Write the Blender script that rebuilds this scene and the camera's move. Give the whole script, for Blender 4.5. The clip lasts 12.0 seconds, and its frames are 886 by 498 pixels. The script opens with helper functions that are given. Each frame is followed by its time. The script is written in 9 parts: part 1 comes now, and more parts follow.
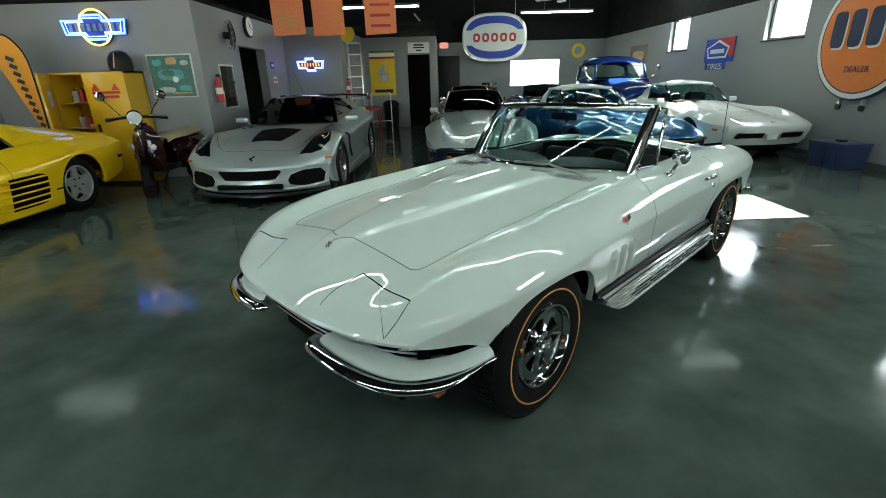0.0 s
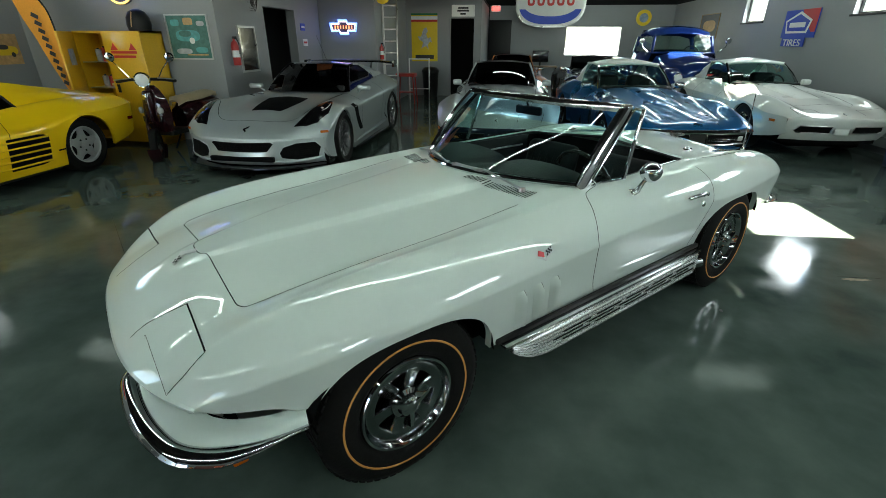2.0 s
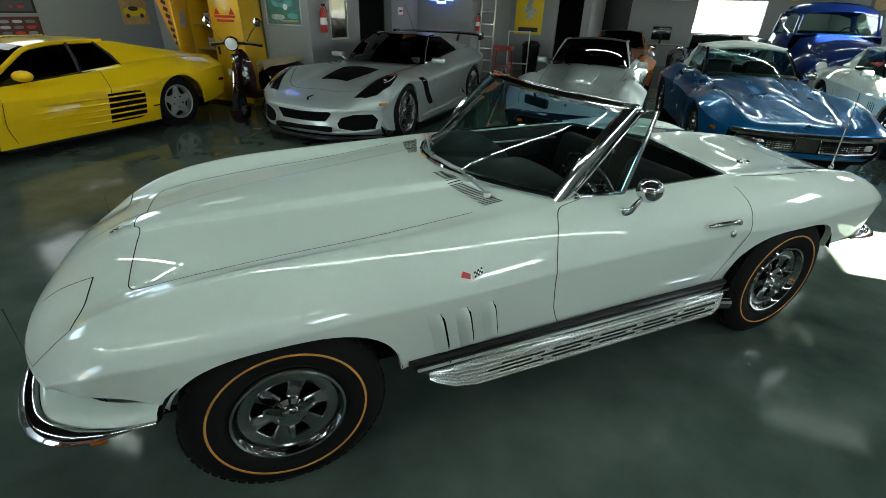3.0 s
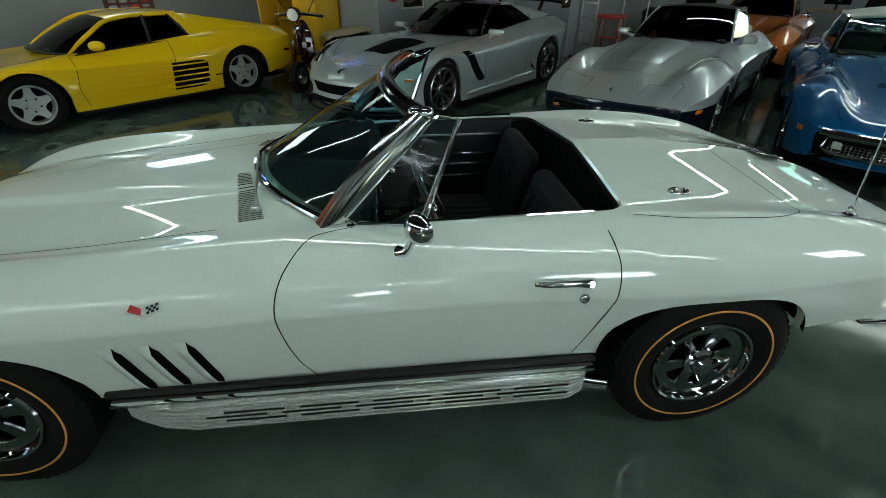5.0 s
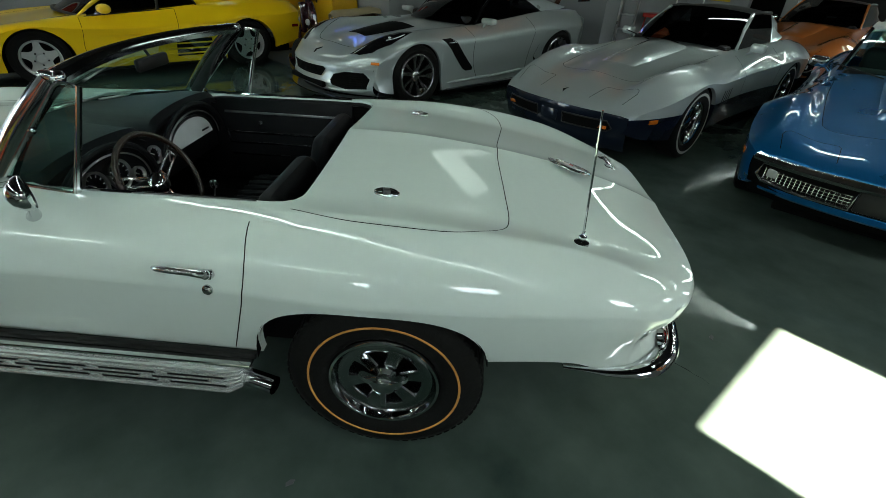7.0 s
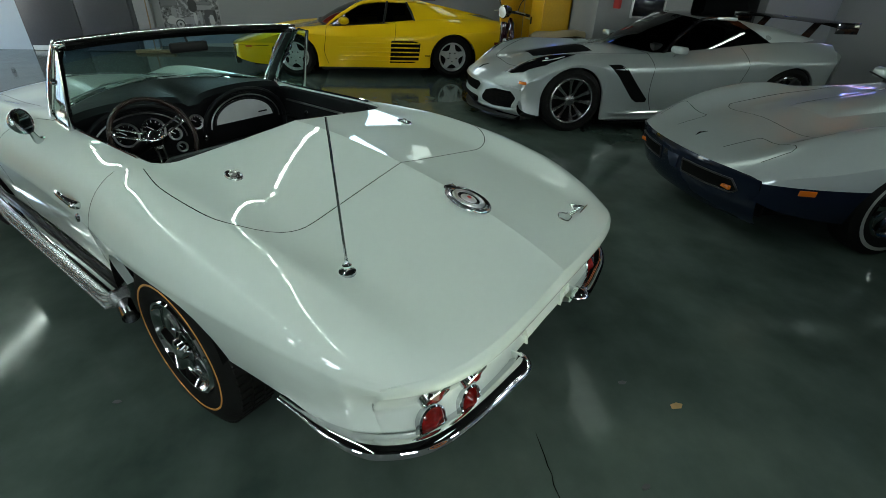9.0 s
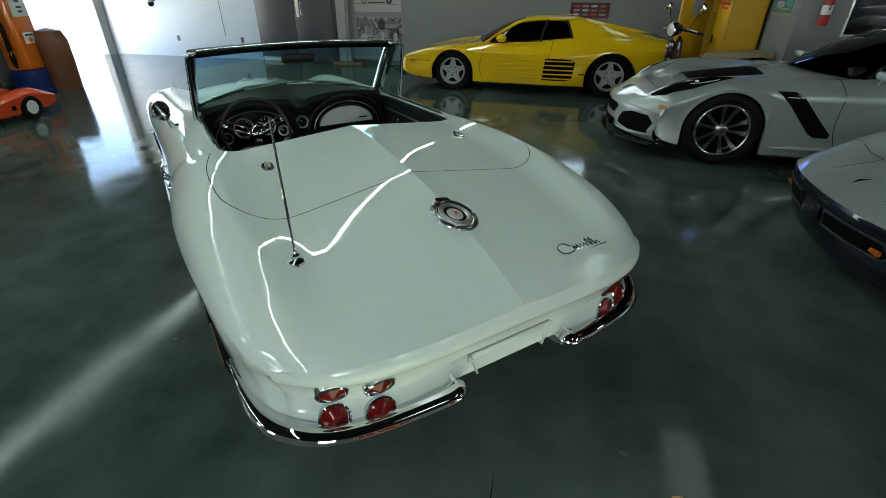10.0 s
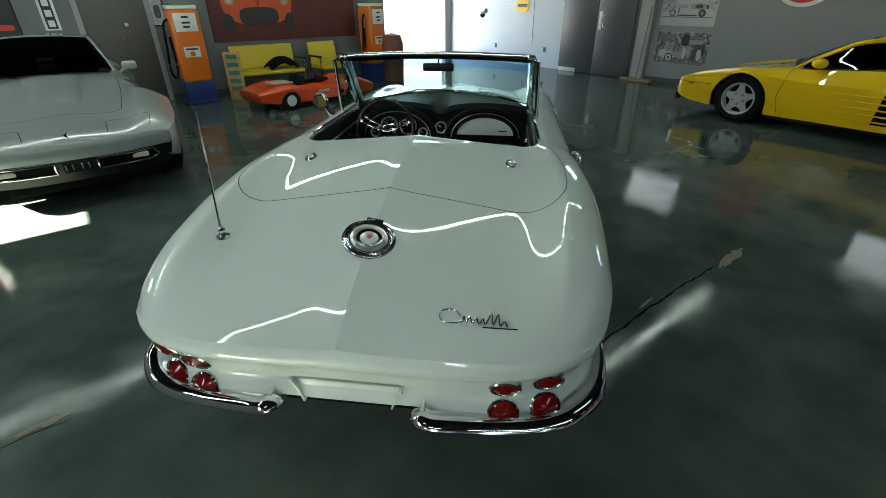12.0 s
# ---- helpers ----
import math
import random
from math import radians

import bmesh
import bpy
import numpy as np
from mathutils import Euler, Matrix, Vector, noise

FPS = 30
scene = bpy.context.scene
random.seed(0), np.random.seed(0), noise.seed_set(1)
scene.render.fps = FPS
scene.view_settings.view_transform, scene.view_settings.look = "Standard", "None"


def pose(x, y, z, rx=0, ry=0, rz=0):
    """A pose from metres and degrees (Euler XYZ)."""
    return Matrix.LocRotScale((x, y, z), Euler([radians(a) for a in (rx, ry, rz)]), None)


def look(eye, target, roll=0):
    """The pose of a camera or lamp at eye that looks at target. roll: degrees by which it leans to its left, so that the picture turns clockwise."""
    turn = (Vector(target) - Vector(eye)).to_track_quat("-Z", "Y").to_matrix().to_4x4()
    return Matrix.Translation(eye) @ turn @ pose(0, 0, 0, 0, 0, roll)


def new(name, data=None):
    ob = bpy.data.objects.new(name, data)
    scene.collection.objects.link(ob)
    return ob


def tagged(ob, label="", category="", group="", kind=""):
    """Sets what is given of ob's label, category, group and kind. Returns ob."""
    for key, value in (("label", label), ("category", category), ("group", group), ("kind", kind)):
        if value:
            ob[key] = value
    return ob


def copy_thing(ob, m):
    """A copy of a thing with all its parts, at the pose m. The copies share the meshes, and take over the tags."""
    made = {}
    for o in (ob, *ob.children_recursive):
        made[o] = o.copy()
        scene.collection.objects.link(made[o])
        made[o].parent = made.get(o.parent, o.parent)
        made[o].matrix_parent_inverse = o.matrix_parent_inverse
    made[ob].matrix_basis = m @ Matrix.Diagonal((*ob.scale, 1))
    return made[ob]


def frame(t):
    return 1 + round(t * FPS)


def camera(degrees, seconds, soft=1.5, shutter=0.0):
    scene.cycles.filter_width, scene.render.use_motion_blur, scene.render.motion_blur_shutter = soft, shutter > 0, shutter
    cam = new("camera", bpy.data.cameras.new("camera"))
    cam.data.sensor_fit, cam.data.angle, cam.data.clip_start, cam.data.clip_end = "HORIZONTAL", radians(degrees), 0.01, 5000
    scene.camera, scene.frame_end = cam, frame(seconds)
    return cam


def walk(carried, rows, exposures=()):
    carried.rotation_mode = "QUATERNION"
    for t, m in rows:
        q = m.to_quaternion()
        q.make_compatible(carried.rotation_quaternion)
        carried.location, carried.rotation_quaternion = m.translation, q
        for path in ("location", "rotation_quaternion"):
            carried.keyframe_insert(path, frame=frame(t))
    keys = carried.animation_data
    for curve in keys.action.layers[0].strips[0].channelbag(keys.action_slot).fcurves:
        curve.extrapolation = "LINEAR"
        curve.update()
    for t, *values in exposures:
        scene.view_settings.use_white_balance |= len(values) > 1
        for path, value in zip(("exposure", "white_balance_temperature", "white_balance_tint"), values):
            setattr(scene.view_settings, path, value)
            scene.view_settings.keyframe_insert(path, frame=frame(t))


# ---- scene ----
cam = camera(88.0, 12.0, 0.8)
PATH = [
    (0, (-0.109, 0.168, 1.441), (-0.131, 2.042, 0.743), -1.6),
    (0.5, (-0.074, 0.192, 1.438), (-0.096, 2.06, 0.724), -1.0),
    (1, (0.122, 0.302, 1.471), (0.081, 2.163, 0.741), -0.9),
    (1.5, (0.362, 0.411, 1.504), (0.234, 2.259, 0.748), -0.9),
    (2, (0.604, 0.636, 1.54), (0.356, 2.44, 0.714), 0.2),
    (2.5, (0.87, 0.829, 1.55), (0.447, 2.572, 0.665), 1.5),
    (3, (1.183, 1.034, 1.583), (0.542, 2.684, 0.653), 1.7),
    (3.2, (1.279, 1.12, 1.59), (0.564, 2.732, 0.646), 1.8),
    (4.8, (2.032, 1.994, 1.613), (0.974, 3.343, 0.583), 0.2),
    (5, (2.112, 2.088, 1.604), (1.037, 3.417, 0.565), 0.0),
    (5.5, (2.311, 2.366, 1.602), (1.22, 3.667, 0.545), 0.6),
    (6, (2.527, 2.599, 1.587), (1.414, 3.863, 0.509), 1.9),
    (6.5, (2.81, 2.841, 1.607), (1.647, 4.052, 0.52), 2.6),
    (6.7, (2.89, 2.93, 1.598), (1.693, 4.112, 0.516), 2.7),
    (8.3, (3.436, 3.94, 1.556), (1.886, 4.637, 0.502), 2.1),
    (8.5, (3.461, 4.066, 1.541), (1.862, 4.665, 0.5), 1.9),
    (9, (3.455, 4.393, 1.543), (1.766, 4.68, 0.511), 2.2),
    (9.5, (3.475, 4.75, 1.536), (1.749, 4.719, 0.526), 1.5),
    (10, (3.421, 5.034, 1.543), (1.729, 4.634, 0.554), 0.4),
    (10.5, (3.227, 5.299, 1.551), (1.623, 4.594, 0.587), 0.3),
    (11, (3.067, 5.556, 1.535), (1.571, 4.629, 0.585), 1.0),
    (11.5, (2.894, 5.817, 1.56), (1.575, 4.646, 0.615), 0.9),
    (12, (2.612, 5.975, 1.546), (1.537, 4.583, 0.592), -0.3),
]
walk(cam, [(t, look(eye, target, roll)) for t, eye, target, roll in PATH], [(0, 5.22), (2.5, 5.02), (5, 4.80), (6.5, 4.74), (9, 4.84), (10, 4.72), (10.5, 4.72), (12, 4.72)])

# ---- light ----
world = bpy.data.worlds.new("sky")
scene.world = world
world.use_nodes = True
wn = world.node_tree
sky = wn.nodes.new("ShaderNodeTexSky")
sky.sky_type = "NISHITA"
sky.sun_disc = False
SUN_WAY = Vector((-3.04, -0.11, -2.35)).normalized()
sky.sun_elevation = math.asin(-SUN_WAY.z)
sky.sun_rotation = math.atan2(-SUN_WAY.x, -SUN_WAY.y)
wn.links.new(sky.outputs[0], wn.nodes["Background"].inputs[0])
wn.nodes["Background"].inputs[1].default_value = 0.05
sun = new("sun", bpy.data.lights.new("sun", "SUN"))
sun.data.energy, sun.data.angle, sun.data.color = 5.0, radians(0.5), (1.0, 0.91, 0.74)
sun.matrix_world = look((8, 5, 8), Vector((8, 5, 8)) + SUN_WAY)
TUBE = 1.47   # strength of the fluorescent tubes

# skylight that falls in through the five high windows
for y0, y1 in ((13.15, 14.2), (9.0, 10.1), (4.80, 5.82), (0.7, 1.8), (-3.3, -2.2)):
    lamp = new("window_light", bpy.data.lights.new("window_light", "AREA"))
    lamp.data.shape, lamp.data.size, lamp.data.size_y = "RECTANGLE", 1.0, 0.68
    lamp.data.energy, lamp.data.color = 1.05, (0.90, 1.0, 1.0)
    lamp.matrix_world = look((6.19, (y0 + y1) / 2, 2.36), (4.0, (y0 + y1) / 2, 1.6))
for y in (1.05, 5.30):   # and through the two of the long wall
    lamp = new("window_light", bpy.data.lights.new("window_light", "AREA"))
    lamp.data.shape, lamp.data.size, lamp.data.size_y = "RECTANGLE", 1.1, 0.68
    lamp.data.energy, lamp.data.color = 0.21, (0.90, 1.0, 1.0)
    lamp.matrix_world = look((-7.24, y, 2.36), (-5.0, y, 1.6))

# ---- materials ----
def material(name, color, rough=0.5, metal=0.0, coat=0.0, bump=0.0, grain=40.0, vary=0.06, spec=0.5):
    """A surface with two scales of variation in colour and roughness and a fine relief."""
    m = bpy.data.materials.new(name)
    m.use_nodes = True
    n, l = m.node_tree.nodes, m.node_tree.links
    b = n["Principled BSDF"]
    b.inputs["Metallic"].default_value = metal
    b.inputs["Coat Weight"].default_value = coat
    b.inputs["Coat Roughness"].default_value = 0.008
    b.inputs["Specular IOR Level"].default_value = spec
    tc = n.new("ShaderNodeTexCoord")
    n1, n2 = n.new("ShaderNodeTexNoise"), n.new("ShaderNodeTexNoise")
    n1.inputs["Scale"].default_value, n2.inputs["Scale"].default_value = 2.3, grain
    n1.inputs["Detail"].default_value, n2.inputs["Detail"].default_value = 5, 3
    for q in (n1, n2):
        l.new(tc.outputs["Object"], q.inputs["Vector"])
    mix = n.new("ShaderNodeMath"); mix.operation = "ADD"
    l.new(n1.outputs[0], mix.inputs[0]); l.new(n2.outputs[0], mix.inputs[1])
    cr = n.new("ShaderNodeMapRange")
    cr.inputs["From Min"].default_value, cr.inputs["From Max"].default_value = 0.6, 1.4
    cr.inputs["To Min"].default_value, cr.inputs["To Max"].default_value = 1 - vary, 1 + vary
    l.new(mix.outputs[0], cr.inputs[0])
    sc = n.new("ShaderNodeVectorMath"); sc.operation = "SCALE"
    sc.inputs[0].default_value = color[:3]
    l.new(cr.outputs[0], sc.inputs["Scale"])
    l.new(sc.outputs[0], b.inputs["Base Color"])
    rr = n.new("ShaderNodeMapRange")
    rr.inputs["From Min"].default_value, rr.inputs["From Max"].default_value = 0.3, 0.7
    rr.inputs["To Min"].default_value, rr.inputs["To Max"].default_value = rough * 0.85, min(1, rough * 1.15)
    l.new(n1.outputs[0], rr.inputs[0]); l.new(rr.outputs[0], b.inputs["Roughness"])
    if bump:
        bp = n.new("ShaderNodeBump")
        bp.inputs["Strength"].default_value, bp.inputs["Distance"].default_value = bump, 0.004
        l.new(n2.outputs[0], bp.inputs["Height"]); l.new(bp.outputs[0], b.inputs["Normal"])
    return m


def glow(name, color, strength):
    m = bpy.data.materials.new(name)
    m.use_nodes = True
    b = m.node_tree.nodes["Principled BSDF"]
    b.inputs["Base Color"].default_value = (*color, 1)
    b.inputs["Emission Color"].default_value = (*color, 1)
    b.inputs["Emission Strength"].default_value = strength
    return m


def glass(name, color=(0.9, 0.96, 0.93), rough=0.0, clear=0.85):
    """Thin window glass: mostly see-through, with a mirror gloss on top."""
    m = bpy.data.materials.new(name)
    m.use_nodes = True
    n, l = m.node_tree.nodes, m.node_tree.links
    n.remove(n["Principled BSDF"])
    tr, gl, mx, fr = (n.new("ShaderNodeBsdfTransparent"), n.new("ShaderNodeBsdfGlossy"), n.new("ShaderNodeMixShader"), n.new("ShaderNodeLayerWeight"))
    tr.inputs[0].default_value = (*[c * clear for c in color], 1)
    gl.inputs["Roughness"].default_value = rough
    fr.inputs[0].default_value = 0.5
    pw, ma = n.new("ShaderNodeMath"), n.new("ShaderNodeMath")
    pw.operation, ma.operation = "POWER", "MULTIPLY_ADD"
    pw.inputs[1].default_value, ma.inputs[1].default_value, ma.inputs[2].default_value = 5.0, 0.92, 0.06
    l.new(fr.outputs["Facing"], pw.inputs[0]); l.new(pw.outputs[0], ma.inputs[0])
    l.new(ma.outputs[0], mx.inputs[0]); l.new(tr.outputs[0], mx.inputs[1]); l.new(gl.outputs[0], mx.inputs[2])
    l.new(mx.outputs[0], n["Material Output"].inputs[0])
    return m


def paint(name, color, metal=0.0, rough=0.35, flake=0.0):
    return material(name, color, rough, metal, coat=1.0, vary=0.015 + 0.3 * flake, grain=40, spec=0.06)


M = {}
M["white_paint"] = paint("ivory_paint", (0.66, 0.73, 0.68), rough=0.4)
M["yellow_paint"] = paint("yellow_paint", (0.84, 0.52, 0.008))
M["silver_paint"] = paint("silver_metallic", (0.46, 0.505, 0.50), metal=0.42, rough=0.32, flake=0.02)
M["pale_silver"] = paint("pale_silver", (0.40, 0.44, 0.42), metal=0.35, rough=0.35, flake=0.04)
M["blue_paint"] = paint("mid_blue_metallic", (0.006, 0.125, 0.33), metal=0.45, rough=0.30, flake=0.05)
M["truck_blue"] = paint("deep_blue", (0.006, 0.022, 0.12), rough=0.35)
M["navy_paint"] = paint("navy_paint", (0.005, 0.008, 0.018), rough=0.36)
M["orange_paint"] = paint("burnt_orange", (0.48, 0.14, 0.03), metal=0.3)
M["c3_white"] = paint("cream_white", (0.72, 0.76, 0.72), rough=0.3)
M["red_paint"] = paint("orange_red", (0.72, 0.075, 0.015))
M["maroon"] = paint("maroon_gloss", (0.020, 0.004, 0.006), rough=0.25)
M["polished"] = material("polished_steel", (0.62, 0.63, 0.63), 0.10, 1.0, vary=0.02)
M["pipe_metal"] = material("bright_ribbed_aluminium", (0.74, 0.75, 0.74), 0.24, 0.75, vary=0.05, grain=60)
M["badge_silver"] = material("badge_silver", (0.62, 0.63, 0.62), 0.36, 0.4, vary=0.03)
M["chrome"] = material("chrome", (0.58, 0.59, 0.60), 0.035, 1.0, vary=0.01)
M["wheel_grey"] = material("polished_grey", (0.34, 0.355, 0.36), 0.16, 1.0, vary=0.05)
M["alloy"] = material("alloy", (0.48, 0.48, 0.48), 0.25, 1.0, vary=0.03)
M["dark_alloy"] = material("dark_alloy", (0.08, 0.08, 0.085), 0.25, 0.9, vary=0.05)
M["brushed"] = material("brushed_steel", (0.55, 0.55, 0.54), 0.3, 1.0, vary=0.08, grain=120)
M["rubber"] = material("tyre_rubber", (0.008, 0.0078, 0.0075), 0.75, bump=0.3, grain=90, vary=0.2, spec=0.15)
M["black"] = material("black_plastic", (0.008, 0.008, 0.008), 0.45, vary=0.2, spec=0.3)
M["gap"] = material("panel_gap", (0.004, 0.004, 0.004), 0.9, vary=0.1, spec=0.08)
M["gloss_black"] = material("gloss_black", (0.006, 0.006, 0.007), 0.12, coat=0.6)
M["vinyl"] = material("black_vinyl", (0.005, 0.005, 0.006), 0.52, bump=0.25, grain=220, vary=0.2, spec=0.22)
M["carpet"] = material("black_carpet", (0.007, 0.007, 0.007), 0.95, bump=0.6, grain=400, vary=0.3, spec=0.1)
M["gold_line"] = material("gold_line", (0.62, 0.27, 0.06), 0.6)
M["red_lens"] = material("red_lens", (0.15, 0.005, 0.004), 0.12, coat=0.1, vary=0.4, grain=90, spec=0.25)
M["amber"] = material("amber_lens", (0.55, 0.13, 0.01), 0.2, coat=0.6)
M["clear_lens"] = material("lens", (0.7, 0.72, 0.72), 0.1, coat=0.8)
M["white_plastic"] = material("white_plastic", (0.72, 0.72, 0.70), 0.4)
M["glass"] = glass("window_glass")
M["tint"] = glass("tinted_glass", (0.66, 0.90, 0.84), clear=0.9)
M["shade_band"] = glass("blue_shade_glass", (0.46, 0.74, 0.92), clear=0.85)
M["smoke"] = glass("smoked_glass", (0.10, 0.11, 0.12), clear=0.5)
M["wall"] = material("grey_wall_paint", (0.25, 0.26, 0.265), 0.55, bump=0.25, grain=55, vary=0.05)
# same finish as the grey wall in a darker tone, for the mural wall
M["wall_dim"] = material("mid_grey_wall", (0.15, 0.155, 0.155), 0.55, bump=0.25, grain=55, vary=0.06)
# paler, bluer tone for the long wall's stretch next to the doorway
M["wall_pale"] = material("pale_blue_wall", (0.55, 0.62, 0.68), 0.5, bump=0.2, grain=55, vary=0.05)
M["black_wall"] = material("black_ceiling_paint", (0.010, 0.010, 0.010), 0.85, bump=0.4, grain=30, vary=0.3, spec=0.15)
M["door_grey"] = material("dark_grey_door", (0.07, 0.072, 0.08), 0.4, vary=0.1)
M["trim"] = material("grey_trim", (0.30, 0.30, 0.30), 0.5)
M["steel_paint"] = material("red_enamel", (0.45, 0.03, 0.025), 0.35, coat=0.4)
M["cab_yellow"] = material("safety_yellow_enamel", (0.72, 0.40, 0.01), 0.4, coat=0.3, vary=0.08)
M["wood"] = material("wood", (0.25, 0.16, 0.08), 0.5, bump=0.3, vary=0.2)
M["orange_card"] = material("orange_card", (0.75, 0.22, 0.08), 0.7)
M["vinyl_yellow"] = material("yellow_vinyl", (0.62, 0.46, 0.02), 0.45, bump=0.2, grain=120)
M["concrete"] = material("concrete", (0.32, 0.315, 0.30), 0.85, bump=0.4, vary=0.12)
M["tube"] = glow("tube_light", (0.825, 1.0, 0.905), TUBE)
M["panel_light"] = glow("panel_light", (0.825, 1.0, 0.905), TUBE * 0.050)


def flat(name, color, rough=0.5):
    if name not in M:
        M[name] = material(name, color, rough, vary=0.4 if name.startswith("print") else 0.06, grain=16)
    return M[name]


def floor_material():
    """Dark green epoxy-sealed concrete: glossy, with pale mottles and worn patches."""
    m = bpy.data.materials.new("epoxy_floor")
    m.use_nodes = True
    n, l = m.node_tree.nodes, m.node_tree.links
    b = n["Principled BSDF"]
    tc = n.new("ShaderNodeTexCoord")

    def noise_tex(scale, detail, rough=0.55):
        q = n.new("ShaderNodeTexNoise")
        q.inputs["Scale"].default_value, q.inputs["Detail"].default_value, q.inputs["Roughness"].default_value = scale, detail, rough
        l.new(tc.outputs["Object"], q.inputs["Vector"])
        return q

    big, mid, fine = noise_tex(0.45, 4), noise_tex(3.0, 6), noise_tex(60, 3)
    ramp = n.new("ShaderNodeValToRGB")
    ramp.color_ramp.elements[0].position, ramp.color_ramp.elements[0].color = 0.33, (0.031, 0.049, 0.042, 1)
    ramp.color_ramp.elements[1].position, ramp.color_ramp.elements[1].color = 0.70, (0.116, 0.150, 0.130, 1)
    add = n.new("ShaderNodeMath"); add.operation = "MULTIPLY_ADD"; add.inputs[1].default_value = 0.45
    l.new(mid.outputs[0], add.inputs[0])
    sub = n.new("ShaderNodeMath"); sub.operation = "MULTIPLY"; sub.inputs[1].default_value = 0.6
    l.new(big.outputs[0], sub.inputs[0]); l.new(sub.outputs[0], add.inputs[2]); l.new(add.outputs[0], ramp.inputs[0])
    l.new(ramp.outputs[0], b.inputs["Base Color"])
    rr = n.new("ShaderNodeMapRange")
    rr.inputs["From Min"].default_value, rr.inputs["From Max"].default_value = 0.35, 0.75
    rr.inputs["To Min"].default_value, rr.inputs["To Max"].default_value = 0.045, 0.19
    l.new(mid.outputs[0], rr.inputs[0]); l.new(rr.outputs[0], b.inputs["Roughness"])
    bp = n.new("ShaderNodeBump"); bp.inputs["Strength"].default_value, bp.inputs["Distance"].default_value = 0.07, 0.012
    mx = n.new("ShaderNodeMath"); mx.operation = "MULTIPLY_ADD"; mx.inputs[1].default_value = 0.12
    l.new(fine.outputs[0], mx.inputs[0]); l.new(mid.outputs[0], mx.inputs[2])
    l.new(mx.outputs[0], bp.inputs["Height"]); l.new(bp.outputs[0], b.inputs["Normal"])
    b.inputs["Specular IOR Level"].default_value = 0.18
    return m


M["lamp_cream"] = material("cream_lamp", (0.62, 0.58, 0.42), 0.2)
M["floor"] = floor_material()


# ---- building helpers ----
def part(name, bm, mat, parent=None, label="", smooth=40):
    me = bpy.data.meshes.new(name)
    if smooth:
        for f in bm.faces:
            f.smooth = True
        lim = radians(smooth)
        for e in bm.edges:
            if len(e.link_faces) == 2 and e.calc_face_angle(0) > lim:
                e.smooth = False
    bm.to_mesh(me)
    bm.free()
    for q in (mat if isinstance(mat, (list, tuple)) else [mat]):
        me.materials.append(M[q] if isinstance(q, str) else q)
    ob = new(name, me)
    if parent is not None:
        ob.parent = parent
    if label:
        tagged(ob, label)
    return ob


def thing(name, label, category, m=None, group="", kind=""):
    ob = new(name)
    ob.empty_display_size = 0.1
    if m is not None:
        ob.matrix_world = m
    return tagged(ob, label, category, group, kind)


def single(name, bm, mat, label, category, m=None, group="", kind="", smooth=40):
    ob = part(name, bm, mat, None, "", smooth)
    if m is not None:
        ob.matrix_world = m
    return tagged(ob, label, category, group, kind)


def box(x0, x1, y0, y1, z0, z1, bev=0.0, bm=None, seg=2, m=None):
    bm = bm or bmesh.new()
    r = bmesh.ops.create_cube(bm, size=1.0)
    vs = r["verts"]
    for v in vs:
        v.co = Vector(((x0 + x1) / 2 + v.co.x * (x1 - x0), (y0 + y1) / 2 + v.co.y * (y1 - y0), (z0 + z1) / 2 + v.co.z * (z1 - z0)))
    if bev:
        es = list({e for v in vs for e in v.link_edges})
        r = bmesh.ops.bevel(bm, geom=es, offset=bev, segments=seg, profile=0.5, affect="EDGES")
        vs = list({v for f in r["faces"] for v in f.verts} | {v for v in vs if v.is_valid})
    if m is not None:
        bmesh.ops.transform(bm, matrix=m, verts=[v for v in vs if v.is_valid])
    return bm


def lathe(profile, m=None, n=32, bm=None, start=0.0, sweep=360.0):
    """Turns (radius, height) pairs round the z axis, then moves them by m."""
    bm = bm or bmesh.new()
    m = m or Matrix()
    full = sweep >= 359.9
    k = n if full else n + 1
    rings = []
    for r, h in profile:
        rings.append([bm.verts.new(m @ Vector((r * math.cos(a), r * math.sin(a), h))) for a in (radians(start + sweep * i / n) for i in range(k))])
    for p, q in zip(rings, rings[1:]):
        for i in range(n):
            j = (i + 1) % k
            try:
                bm.faces.new((p[i], p[j], q[j], q[i]))
            except ValueError:
                pass
    bmesh.ops.remove_doubles(bm, verts=[v for r in rings for v in r], dist=1e-5)
    return bm


def cyl(p, q, r, r2=None, n=16, bm=None, cap=True):
    bm = bm or bmesh.new()
    p, q = Vector(p), Vector(q)
    d = q - p
    m = Matrix.Translation(p) @ d.to_track_quat("Z", "Y").to_matrix().to_4x4()
    r2 = r if r2 is None else r2
    prof = [(r, 0), (r2, d.length)]
    if cap:
        prof = [(0, 0)] + prof + [(0, d.length)]
    return lathe(prof, m, n, bm)


